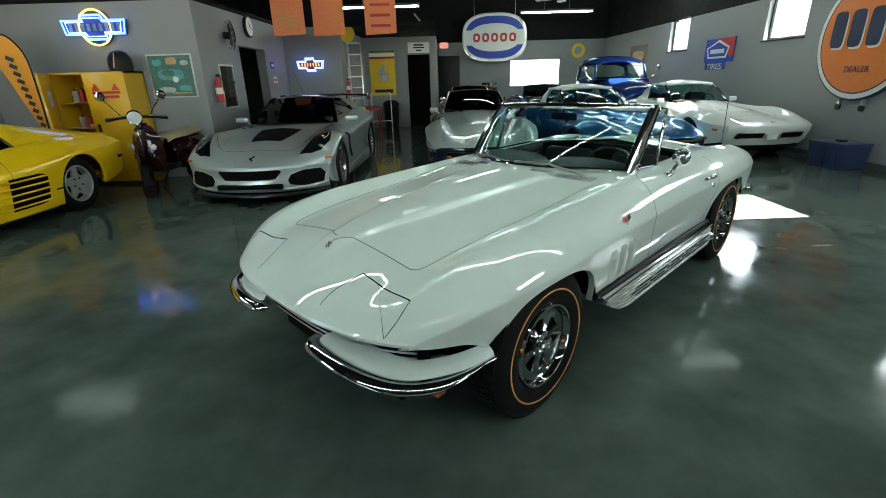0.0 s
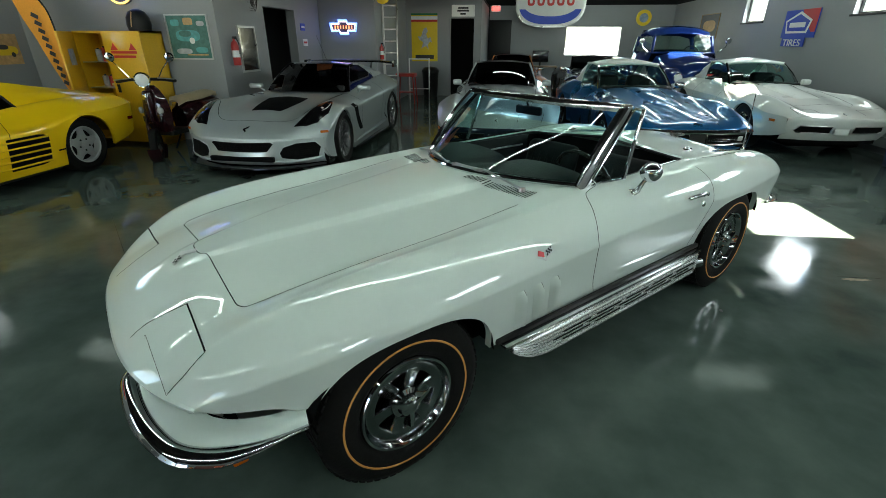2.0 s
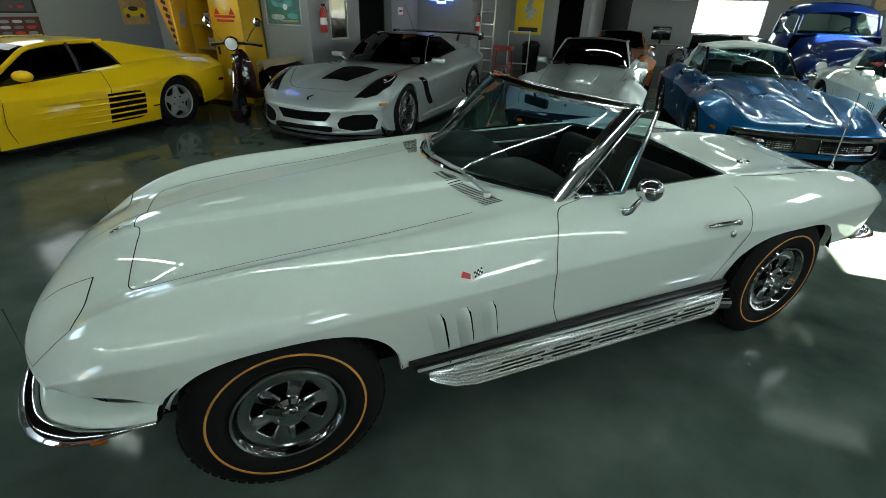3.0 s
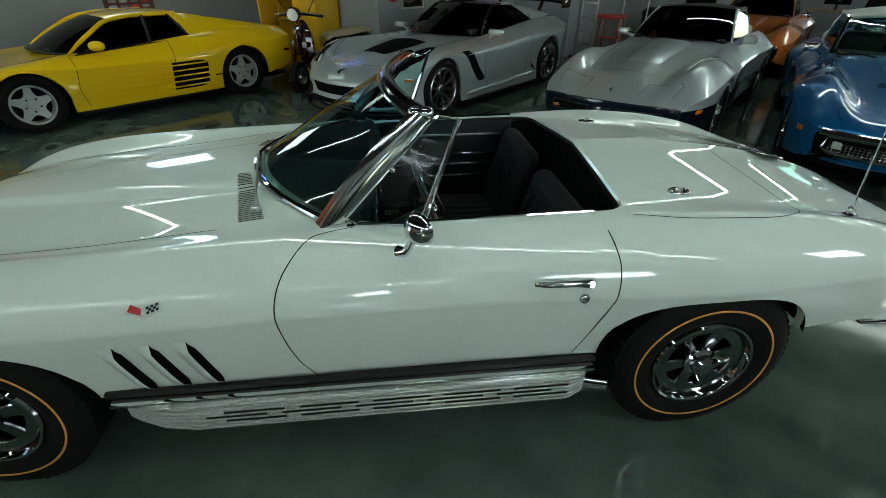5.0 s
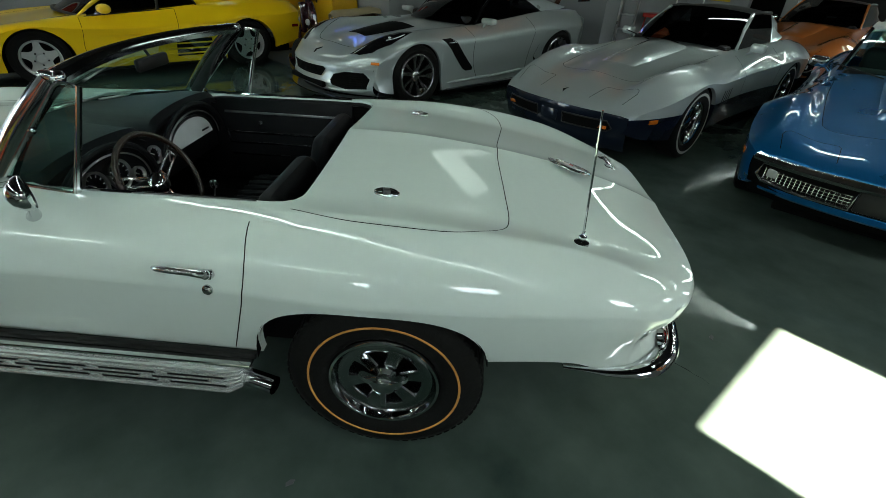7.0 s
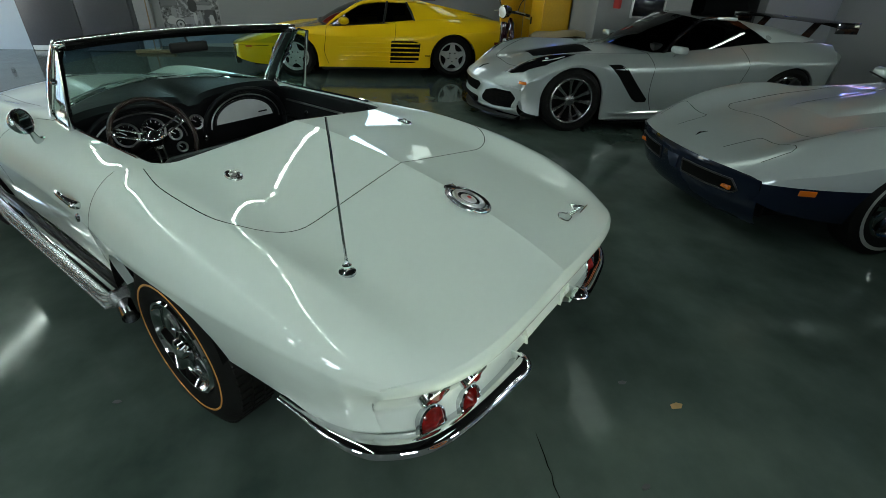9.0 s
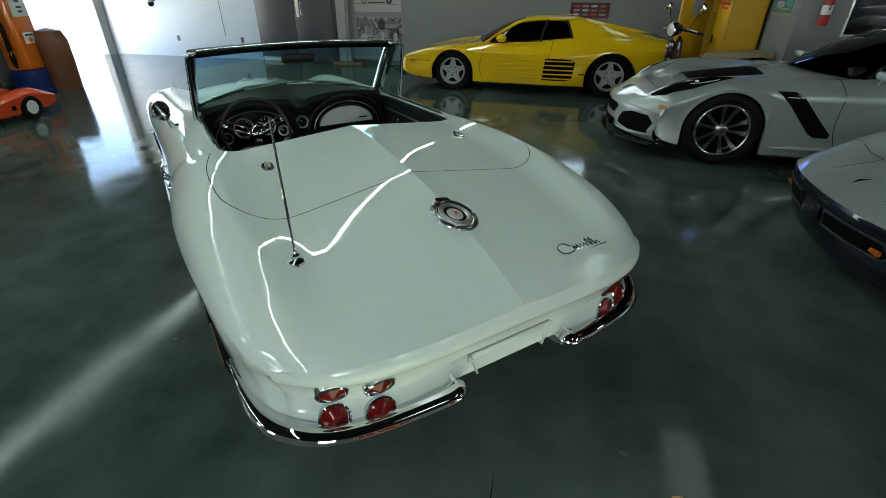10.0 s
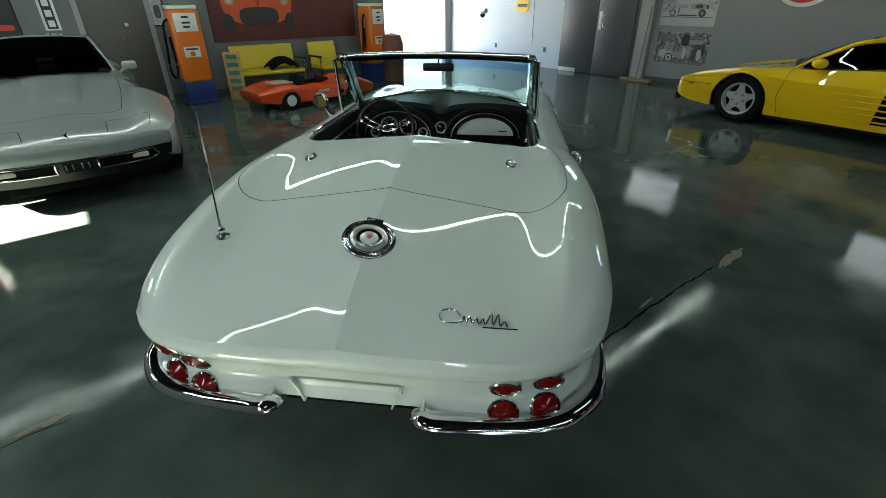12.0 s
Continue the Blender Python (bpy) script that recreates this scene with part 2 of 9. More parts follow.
def tube(points, r, n=8, bm=None, closed=False, flat_z=1.0):
    """A round bar along points; r may be a list. flat_z squashes it."""
    bm = bm or bmesh.new()
    pts = [Vector(p) for p in points]
    k = len(pts)
    rs = r if isinstance(r, (list, tuple)) else [r] * k
    rings, up = [], Vector((0, 0, 1))
    for i, p in enumerate(pts):
        a = pts[(i - 1) % k] if (i or closed) else p
        b = pts[(i + 1) % k] if (i < k - 1 or closed) else p
        d = (b - a).normalized()
        side = d.cross(up)
        if side.length < 0.05:
            side = d.cross(Vector((1, 0, 0)))
        side.normalize()
        u = side.cross(d).normalized()
        rings.append([bm.verts.new(p + rs[i] * (math.cos(t) * side + flat_z * math.sin(t) * u)) for t in (2 * math.pi * j / n for j in range(n))])
    for i in range(k if closed else k - 1):
        p, q = rings[i], rings[(i + 1) % k]
        for j in range(n):
            bm.faces.new((p[j], p[(j + 1) % n], q[(j + 1) % n], q[j]))
    if not closed:
        bm.faces.new(rings[0][::-1]); bm.faces.new(rings[-1])
    bmesh.ops.recalc_face_normals(bm, faces=bm.faces)
    return bm


def grid(rows, bm=None, closed_v=False):
    """A skin over rows of points."""
    bm = bm or bmesh.new()
    vs = [[bm.verts.new(p) for p in row] for row in rows]
    for a, b in zip(vs, vs[1:]):
        n = len(a)
        for i in range(n if closed_v else n - 1):
            j = (i + 1) % n
            try:
                bm.faces.new((a[i], a[j], b[j], b[i]))
            except ValueError:
                pass
    return bm


def thick(bm, t):
    """Gives a skin thickness t, against its normals."""
    bmesh.ops.recalc_face_normals(bm, faces=bm.faces)
    bmesh.ops.solidify(bm, geom=bm.faces[:], thickness=t)
    return bm


def plate(outline, t, m=None, bm=None):
    """A flat plate with the outline (x, y), of thickness t along z from 0, moved by m."""
    bm = bm or bmesh.new()
    m = m or Matrix()
    lo = [bm.verts.new(m @ Vector((x, y, 0))) for x, y in outline]
    hi = [bm.verts.new(m @ Vector((x, y, t))) for x, y in outline]
    bm.faces.new(lo[::-1]); bm.faces.new(hi)
    for i in range(len(lo)):
        j = (i + 1) % len(lo)
        bm.faces.new((lo[i], lo[j], hi[j], hi[i]))
    bmesh.ops.recalc_face_normals(bm, faces=bm.faces)
    return bm


def oval(w, h, n=40, p=2.0):
    out = []
    for i in range(n):
        a = 2 * math.pi * i / n
        c, s = math.cos(a), math.sin(a)
        out.append((w / 2 * math.copysign(abs(c) ** (2 / p), c), h / 2 * math.copysign(abs(s) ** (2 / p), s)))
    return out


def rect(w, h):
    return [(-w / 2, -h / 2), (w / 2, -h / 2), (w / 2, h / 2), (-w / 2, h / 2)]


def pchip(xs, ys, x):
    """Smooth interpolation that does not overshoot."""
    xs, ys = np.asarray(xs, float), np.asarray(ys, float)
    h, d = np.diff(xs), np.diff(ys) / np.diff(xs)
    m = np.zeros(len(xs))
    m[0], m[-1] = d[0], d[-1]
    for i in range(1, len(xs) - 1):
        if d[i - 1] * d[i] > 0:
            w1, w2 = 2 * h[i] + h[i - 1], h[i] + 2 * h[i - 1]
            m[i] = (w1 + w2) / (w1 / d[i - 1] + w2 / d[i])
    x = min(max(x, xs[0]), xs[-1])
    i = min(int(np.searchsorted(xs, x, side="right")) - 1, len(xs) - 2)
    t = (x - xs[i]) / h[i]
    return float((2 * t**3 - 3 * t**2 + 1) * ys[i] + (t**3 - 2 * t**2 + t) * h[i] * m[i] + (-2 * t**3 + 3 * t**2) * ys[i + 1] + (t**3 - t**2) * h[i] * m[i + 1])


def spline(points, n=8, closed=False):
    """Catmull-Rom through points."""
    pts = [Vector(p) for p in points]
    k = len(pts)
    out = []
    for i in range(k if closed else k - 1):
        g = (lambda j: pts[j % k]) if closed else (lambda j: pts[min(max(j, 0), k - 1)])
        a, b, c, d = g(i - 1), g(i), g(i + 1), g(i + 2)
        for j in range(n):
            t = j / n
            out.append(0.5 * (2 * b + (c - a) * t + (2 * a - 5 * b + 4 * c - d) * t * t + (3 * b - a - 3 * c + d) * t**3))
    if not closed:
        out.append(pts[-1])
    return out

# ---- the hall ----
def slab(name, x0, x1, y0, y1, z0, z1, mat, label="", cat="wall", holes=(), axis="x"):
    """A wall; holes are (u0, u1, z0, z1) along its length, cut right through."""
    bm = bmesh.new()
    if not holes:
        box(x0, x1, y0, y1, z0, z1, bm=bm)
    else:
        lo, hi = (x0, x1) if axis == "x" else (y0, y1)
        us = sorted({lo, hi, *[h[0] for h in holes], *[h[1] for h in holes]})
        for a, b in zip(us, us[1:]):
            zs = [(z0, z1)]
            for h in holes:
                if h[0] <= a + 1e-6 and h[1] >= b - 1e-6:
                    zs = [s for p, q in zs for s in ((p, min(q, h[2])), (max(p, h[3]), q)) if s[1] - s[0] > 1e-4]
            for p, q in zs:
                if axis == "x":
                    box(a, b, y0, y1, p, q, bm=bm)
                else:
                    box(x0, x1, a, b, p, q, bm=bm)
    return single(name, bm, mat, label or "painted grey plaster wall", cat, kind="structure", smooth=0)


WT = 2.64           # where the grey paint ends
CEIL = 4.4
YS = -3.75         # face of the mural wall
XR, XL, YB, YF = 6.2, -7.25, 19.7, -3.95
RWIN = [(13.15, 14.2), (9.0, 10.1), (4.80, 5.82), (0.7, 1.8), (-3.3, -2.2)]
WZ0, WZ1 = 1.97, 2.74
LWIN = [(0.45, 1.65), (4.70, 5.90)]   # high windows of the long wall

single("floor", box(-14, XR + 0.2, -6.5, YB + 0.2, -0.2, 0), "floor", "glossy dark green sealed concrete floor", "floor", kind="structure", smooth=0)
single("ground", box(-160, 160, -160, 160, -0.5, -0.202), "concrete", "pale sunlit concrete yard outside", "ground", kind="structure", smooth=0)
single("ceiling", box(-14, XR + 0.2, YF - 0.2, YB + 0.2, CEIL, CEIL + 0.2), "black_wall", "black painted ceiling", "ceiling", kind="structure", smooth=0)
# right-hand wall with high windows
slab("wall_east", XR, XR + 0.2, YF, YB, 0, 2.72, "wall", axis="y", holes=[(a, b, WZ0, 2.72) for a, b in RWIN])
slab("wall_east_upper", XR, XR + 0.2, YF, YB, 2.721, CEIL, "black_wall", "black painted upper wall", axis="y", holes=[(a, b, 2.721, WZ1 + 0.02) for a, b in RWIN])
slab("wall_north", -0.3, XR, YB, YB + 0.2, 0, 2.72, "wall", holes=[(2.53, 4.47, 1.07, 2.02)])
slab("wall_north_upper", XL - 0.2, XR, YB, YB + 0.2, 2.721, CEIL, "black_wall", "black painted upper wall")
# office block with the framed poster on its face
slab("wall_office_front", XL, -3.88, 7.85, 8.03, 0, WT, "wall")
slab("wall_office_side", -4.06, -3.88, 8.031, 12.0, 0, WT, "wall", axis="y", holes=[(9.38, 10.68, 0, 2.1)])
slab("wall_recess", -3.879, -2.55, 12.0, 12.18, 0, WT, "wall")
slab("wall_recess_side", -2.73, -2.55, 12.181, 15.4, 0, WT, "wall")
slab("wall_store", -2.549, -0.33, 15.4, 15.58, 0, WT, "wall", holes=[(-1.23, -0.54, 0, 2.14)])
slab("wall_store_side", -0.51, -0.33, 15.581, YB, 0, WT, "wall")
single("office_roof", box(XL, -3.88, 7.85, 12.18, WT, WT + 0.08), "black_wall", "black flat top of the office block", "ceiling", kind="structure", smooth=0)
single("store_roof", box(-4.0, -0.33, 12.2, YB, WT, WT + 0.08), "black_wall", "black flat top of the store room", "ceiling", kind="structure", smooth=0)
slab("wall_north_rear", XL - 0.2, -0.301, YB, YB + 0.2, 0, 2.72, "black_wall", "dark wall behind the rooms")
slab("wall_west_rear", XL - 0.2, XL, 7.851, YB, 0, WT, "black_wall", "dark wall behind the rooms")
slab("wall_upper_west", XL - 0.2, XL, 7.8, YB, WT, CEIL, "black_wall", "black painted upper wall")
# long wall with the photographs, the steel door and the pale stretch
YP = -6.3           # plane of the open doorway
slab("wall_west", XL - 0.2, XL, -1.98, 7.85, 0, WT, "wall", axis="y", holes=[(a, b, WZ0, WT) for a, b in LWIN])
slab("wall_west_pale", XL - 0.2, XL, YP, -1.981, 0, 3.0, "wall_pale", "pale blue stretch of the long wall beside the doorway")
slab("wall_west_upper", XL - 0.2, XL, -1.98, 7.85, WT + 0.001, CEIL, "black_wall", "black painted upper wall", axis="y", holes=[(a, b, WT + 0.001, WZ1 + 0.02) for a, b in LWIN])
slab("wall_west_pale_upper", XL - 0.2, XL, YP, -1.981, 3.001, CEIL, "black_wall", "black painted upper wall")
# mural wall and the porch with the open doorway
slab("wall_south", -3.3, XR, YS - 0.2, YS, 0, WT + 0.3, "wall_dim", "plaster wall in a darker grey than the others")
slab("wall_south_upper", -3.3, XR, YS - 0.2, YS, WT + 0.301, CEIL, "black_wall", "black painted upper wall")
slab("wall_porch", XL - 0.2, -3.1, YP - 0.2, YP, 0, CEIL, "wall", holes=[(-7.0, -3.5, 0, 3.0)])
slab("wall_porch_side", -3.3, -3.1, YP, YS - 0.201, 0, CEIL, "wall")
single("porch_ceiling", box(XL - 0.2, -3.1, YP - 0.2, YS - 0.2, CEIL, CEIL + 0.2), "black_wall", "black painted ceiling", "ceiling", kind="structure", smooth=0)
# rooms behind the openings
slab("wall_office_back", XL, -4.06, 12.0, 12.18, 0, WT, "door_grey")


def fluorescent(x, y, z=3.35, length=1.2, rz=0):
    t = thing("fluorescent_light", "slim single-tube fluorescent ceiling fitting, switched on", "ceiling light", pose(x, y, z, 0, 0, rz), "fluorescent fittings")
    part("housing", box(-length / 2, length / 2, -0.035, 0.035, 0.03, 0.09, 0.01), "door_grey", t)
    part("tube", cyl((-length / 2 + 0.05, 0, 0), (length / 2 - 0.05, 0, 0), 0.022, n=12), "tube", t, "glowing white tube")
    for s in (-0.4, 0.4):
        part("hanger", cyl((s, 0, 0.08), (s, 0, CEIL - z), 0.004, n=6), "brushed", t)
    return t


first = fluorescent(-4.6, -0.9, 3.35, 2.4)
for y in (-0.9, 3.3):
    for x in (-4.6, -2.15, 0.3, 2.75, 4.98):
        if (x, y) != (-4.6, -0.9):
            copy_thing(first, pose(x, y, 3.35))


def panel_light(x, y, z=3.35):
    t = thing("panel_light", "white box ceiling light with a frosted panel, switched on", "ceiling light", pose(x, y, z), "box ceiling lights")
    part("housing", box(-0.60, 0.60, -0.24, 0.24, 0.004, 0.09, 0.01), "white_plastic", t)
    part("diffuser", box(-0.57, 0.57, -0.21, 0.21, -0.006, 0.003, 0.003), "panel_light", t, "frosted glowing panel")
    for s in (-0.5, 0.5):
        part("hanger", cyl((s, 0, 0.09), (s, 0, CEIL - z), 0.004, n=6), "brushed", t)
    return t


short = panel_light(-5.85, 6.3)
for x, y in ((-0.5, 7.05), (4.35, 7.1)):
    copy_thing(short, pose(x, y, 3.35))
for x, y in ((-1.93, 14.6), (3.8, 10.8), (1.0, 10.8), (3.6, 16.8), (5.0, 13.6)):
    copy_thing(first, pose(x, y, 3.35))

# ---- cars ----
class Shell:
    """A car's skin, lofted from a table of stations along x (front axle at 0, rear positive). Columns: s, z on the centre line,
    then (half width, z) of the valley, the fender crown, the side crease, and the sill."""

    def __init__(self, table, arches, nose=(0.0, -0.3, 2.0), tail=(0.0, 3.2, 2.0), step=0.05, nseg=5, nside=7, lip=0.035, side_bulge=0.0, ridge=False, round_side=False, wide=()):
        self.t = np.array(table, float)
        self.arches, self.nose, self.tail, self.nseg, self.nside, self.lip = arches, nose, tail, nseg, nside, lip
        self.bulge, self.ridge, self.round_side = side_bulge, ridge, round_side
        s0, s1 = self.t[0, 0], self.t[-1, 0]
        st = set(np.round(np.linspace(s0, s1, max(8, int((s1 - s0) / step))), 4))
        for c, r, z in arches:
            st = {s for s in st if abs(abs(s - c) - r) > 0.012}
            for i in range(17):
                st.add(round(c - (r - 0.0005) * math.cos(math.pi * i / 16), 4))
            st |= {round(c - r - 0.0005, 4), round(c + r + 0.0005, 4)}
        self.wide = wide   # long arches: (centre, half length, foot z, height, squareness)
        for c, r, z, h, p in wide:
            near = [round(c + r * math.sin(math.pi / 2 * k / 16) * 0.9999, 4) for k in range(-16, 17)]
            st = {s for s in st if all(abs(s - e) > 0.004 for e in near)} | set(near)
        self.stations = sorted(s for s in st if s0 <= s <= s1)

    def col(self, k, s):
        return pchip(self.t[:, 0], self.t[:, k], s)

    def low(self, s):
        z = self.col(9, s)
        for c, r, zc in self.arches:
            if abs(s - c) < r:
                z = max(z, zc + math.sqrt(r * r - (s - c) ** 2))
        return min(z, self.col(7, s) - 0.015)

    def warp(self, s, y):
        k, fade, p = self.nose
        if s < fade:
            w = min(1, (fade - s) / (fade - self.t[0, 0]))
            s += k * w * w * abs(y) ** p
        k, fade, p = self.tail
        if s > fade:
            w = min(1, (s - fade) / (self.t[-1, 0] - fade))
            s -= k * w * w * abs(y) ** p
        return s

    def half(self, s):
        c = [self.col(k, s) for k in range(1, 10)]
        ctrl = [(0.0, c[0]), (c[1], c[2]), (c[3], c[4]), (c[5], c[6])]
        ext = [(-c[1], c[2])] + ctrl + [(2 * c[5] - c[3], 2 * c[6] - c[4] - 0.12)]
        if self.ridge and s > 1.5:
            ext[0] = (-c[1], 2 * c[0] - c[2])
        if self.round_side:
            ext[-1] = (c[3] + 0.5 * (c[5] - c[3]), c[6] - 0.5 * (c[4] - c[6]) - 0.10)
        top = []
        for i in range(3):
            a, b, d, e = (np.array(p) for p in ext[i:i + 4])
            for j in range(self.nseg):
                t = j / self.nseg
                q = 0.5 * (2 * b + (d - a) * t + (2 * a - 5 * b + 4 * d - e) * t * t + (3 * b - a - 3 * d + e) * t**3)
                top.append((max(0.0, q[0]), q[1]))
        top.append(ctrl[3])
        lo, base = self.low(s), self.col(9, s)
        side = []
        for j in range(1, self.nside + 1):
            z = c[6] + (lo - c[6]) * j / self.nside
            f = (c[6] - z) / max(1e-6, c[6] - base)
            y = c[5] + (c[7] - c[5]) * f + self.bulge * math.sin(math.pi * f)
            side.append((y, z))
        side.append((side[-1][0] - self.lip, side[-1][1] + 0.002))
        return top, side

    def rows(self, s):
        top, side = self.half(s)
        pts = top + side
        right = [Vector((self.warp(s, y), y, z)) for y, z in pts]
        left = [Vector((p.x, -p.y, p.z)) for p in right[1:]][::-1]
        return left + right

    def skin(self, keep=None):
        """keep(s, y, z): whether a face with that middle stays."""
        bm = grid([self.rows(s) for s in self.stations])
        if keep:
            gone = [f for f in bm.faces if not keep(*f.calc_center_median())]
            bmesh.ops.delete(bm, geom=gone, context="FACES")
        bmesh.ops.remove_doubles(bm, verts=bm.verts, dist=1e-4)
        bmesh.ops.recalc_face_normals(bm, faces=bm.faces)
        if self.ridge:
            for e in bm.edges:
                if all(abs(v.co.y) < 1e-3 and v.co.x > 2.2 for v in e.verts):
                    e.smooth = False
        if sum(f.normal.z for f in bm.faces) < 0:
            bmesh.ops.reverse_faces(bm, faces=bm.faces)
        return bm

    def edge(self, front=True):
        """The skin's front or rear upper edge, from crease to crease."""
        s = self.stations[0 if front else -1]
        top, _ = self.half(s)
        right = [Vector((self.warp(s, y), y, z)) for y, z in top]
        return [Vector((p.x, -p.y, p.z)) for p in right[1:]][::-1] + right

    def face(self, front, steps):
        """The front or rear face below that edge: steps of (ds, z, width factor)."""
        e = self.edge(front)
        rows = [e]
        for ds, z, w in steps:
            rows.append([Vector((p.x + ds, p.y * w, z + (p.z - e[len(e) // 2].z) * 0.3)) for p in e])
        bm = grid(rows)
        bmesh.ops.recalc_face_normals(bm, faces=bm.faces)
        return bm


from mathutils.bvhtree import BVHTree


class Draper:
    """Drops points on to a skin from above or from a side."""

    def __init__(self, *bms):
        self.trees = [BVHTree.FromBMesh(b) for b in bms]

    def cast(self, p, d):
        best = None
        for t in self.trees:
            loc, nor, i, dist = t.ray_cast(Vector(p), Vector(d))
            if loc is not None and (best is None or dist < best[2]):
                best = (loc, nor if nor.dot(Vector(d)) < 0 else -nor, dist)
        return best

    def top(self, x, y):
        r = self.cast((x, y, 3), (0, 0, -1))
        return (r[0], r[1]) if r else (Vector((x, y, 0.8)), Vector((0, 0, 1)))

    def side(self, x, z, sign=-1):
        r = self.cast((x, sign * 3, z), (0, -sign, 0))
        return (r[0], r[1]) if r else (Vector((x, sign * 0.85, z)), Vector((0, sign, 0)))


def ribbon(pairs, width, lift=0.0012, bm=None, closed=False):
    """A narrow strip that lies on a skin; pairs of (place, normal)."""
    bm = bm or bmesh.new()
    k = len(pairs)
    rows = []
    for i, (p, n) in enumerate(pairs):
        a = pairs[(i - 1) % k][0] if (i or closed) else p
        b = pairs[(i + 1) % k][0] if (i < k - 1 or closed) else p
        side = (b - a).cross(n)
        side = side.normalized() if side.length > 1e-9 else Vector((0, 1, 0))
        rows.append([p + n * lift + side * width / 2, p + n * lift * 1.6, p + n * lift - side * width / 2])
    if closed:
        rows.append(rows[0])
    return grid(rows, bm)


def seam(draper, pts, width=0.006, side=0, n=10, closed=False, dense=True):
    """A panel gap through (x, y) seen from above, or (x, z) seen from a side."""
    q = spline([(a, b, 0) for a, b in pts], n, closed) if dense else [Vector((a, b, 0)) for a, b in pts]
    return ribbon([draper.side(v.x, v.y, side) if side else draper.top(v.x, v.y) for v in q], width, closed=closed)


def sweep(points, profile, bm=None, closed=False):
    """A closed profile of (out, up) drawn along a path; out is to the right of the way it goes, seen from above."""
    bm = bm or bmesh.new()
    pts = [Vector(p) for p in points]
    k = len(pts)
    rows = []
    for i, p in enumerate(pts):
        a, b = pts[max(i - 1, 0)], pts[min(i + 1, k - 1)]
        if closed:
            a, b = pts[(i - 1) % k], pts[(i + 1) % k]
        d = (b - a); d.normalize()
        out = d.cross(Vector((0, 0, 1))); out.normalize()
        f = profile[i] if isinstance(profile[0], list) else profile
        rows.append([p + out * u + Vector((0, 0, v)) for u, v in f])
    if closed:
        rows.append(rows[0])
    grid(rows, bm, closed_v=True)
    if not closed:
        for r in (rows[0], rows[-1]):
            bm.faces.new([bm.verts.new(q) for q in r])
    bmesh.ops.remove_doubles(bm, verts=bm.verts, dist=1e-5)
    bmesh.ops.recalc_face_normals(bm, faces=bm.faces)
    return bm


def moved(bm, m):
    bmesh.ops.transform(bm, matrix=m, verts=bm.verts)
    return bm


def facing(p, n, up=Vector((0, 0, 1))):
    """A pose at p whose z axis is n."""
    z = Vector(n).normalized()
    x = up.cross(z)
    x = x.normalized() if x.length > 1e-4 else Vector((1, 0, 0))
    y = z.cross(x)
    m = Matrix((x, y, z)).transposed().to_4x4()
    m.translation = p
    return m


def wheel_basis(x, y, r, out):
    """Local z of a wheel points outwards (out: +1 or -1 along y)."""
    return Matrix.Translation((x, y, r)) @ Matrix.Rotation(radians(-90 * out), 4, "X")


def tyre_mesh(r, rim, w, tread=True):
    h = w / 2
    prof = [(rim, -h * 0.7), (rim + 0.01, -h * 0.85), (rim + (r - rim) * 0.5, -h), (r - 0.02, -h * 0.88), (r, -h * 0.72), (r, h * 0.72), (r - 0.02, h * 0.88), (rim + (r - rim) * 0.5, h), (rim + 0.01, h * 0.85), (rim, h * 0.7)]
    bm = lathe(prof, None, 56)
    bmesh.ops.recalc_face_normals(bm, faces=bm.faces)
    return bm


def wheel(parent, x, y, r, rim, w, out, style="five", mats=("alloy", "rubber")):
    """tyre and rim under the car; style picks the spokes."""
    m = wheel_basis(x, y, r, out)
    ty = tyre_mesh(r, rim, w)
    bmesh.ops.transform(ty, matrix=m, verts=ty.verts)
    t = part("tyre", ty, mats[1], parent)
    h = w / 2
    rm = lathe([(rim + 0.004, h * 0.80), (rim - 0.008, h * 0.86), (rim - 0.02, h * 0.80), (rim - 0.03, h * 0.45), (rim - 0.035, -h * 0.6)], m, 48)
    part("rim", rm, mats[0], parent)
    dk = lathe([(0.0, -h * 0.1), (rim - 0.03, -h * 0.1)], m, 32)
    part("brake_disc", dk, "gap", parent)
    sp = bmesh.new()
    count = {"five": 5, "ten": 10, "rally": 5, "swirl": 8, "c7": 10}[style]
    for i in range(count):
        a = 2 * math.pi * i / count
        if style == "c7":
            a += (0.11 if i % 2 else -0.11) - (math.pi / 10 if i % 2 else 0) + (math.pi / 10) * 0
        wd = {"five": 0.075, "ten": 0.02, "rally": 0.07, "swirl": 0.05, "c7": 0.046}[style]
        k = Matrix.Rotation(a, 4, "Z")
        rows = []
        for f, ww, hh in ((0.0, 0.8, 0.42), (0.35, 0.75, 0.5), (0.7, 0.85, 0.5), (1.0, 1.25, 0.62)):
            rad = 0.03 + (rim - 0.06) * f
            rows.append([Vector((rad, -wd * ww / 2, hh * h - 0.02)), Vector((rad, -wd * ww * 0.38, hh * h)), Vector((rad, wd * ww * 0.38, hh * h)), Vector((rad, wd * ww / 2, hh * h - 0.02))])
        grid([[m @ (k @ p) for p in row] for row in rows], sp)
    bmesh.ops.recalc_face_normals(sp, faces=sp.faces)
    part("spokes", thick(sp, 0.012), mats[0], parent)
    part("hub_cap", lathe([(0.06, h * 0.35), (0.055, h * 0.52), (0.035, h * 0.6), (0, h * 0.62)], m, 24), mats[0], parent)
    return t


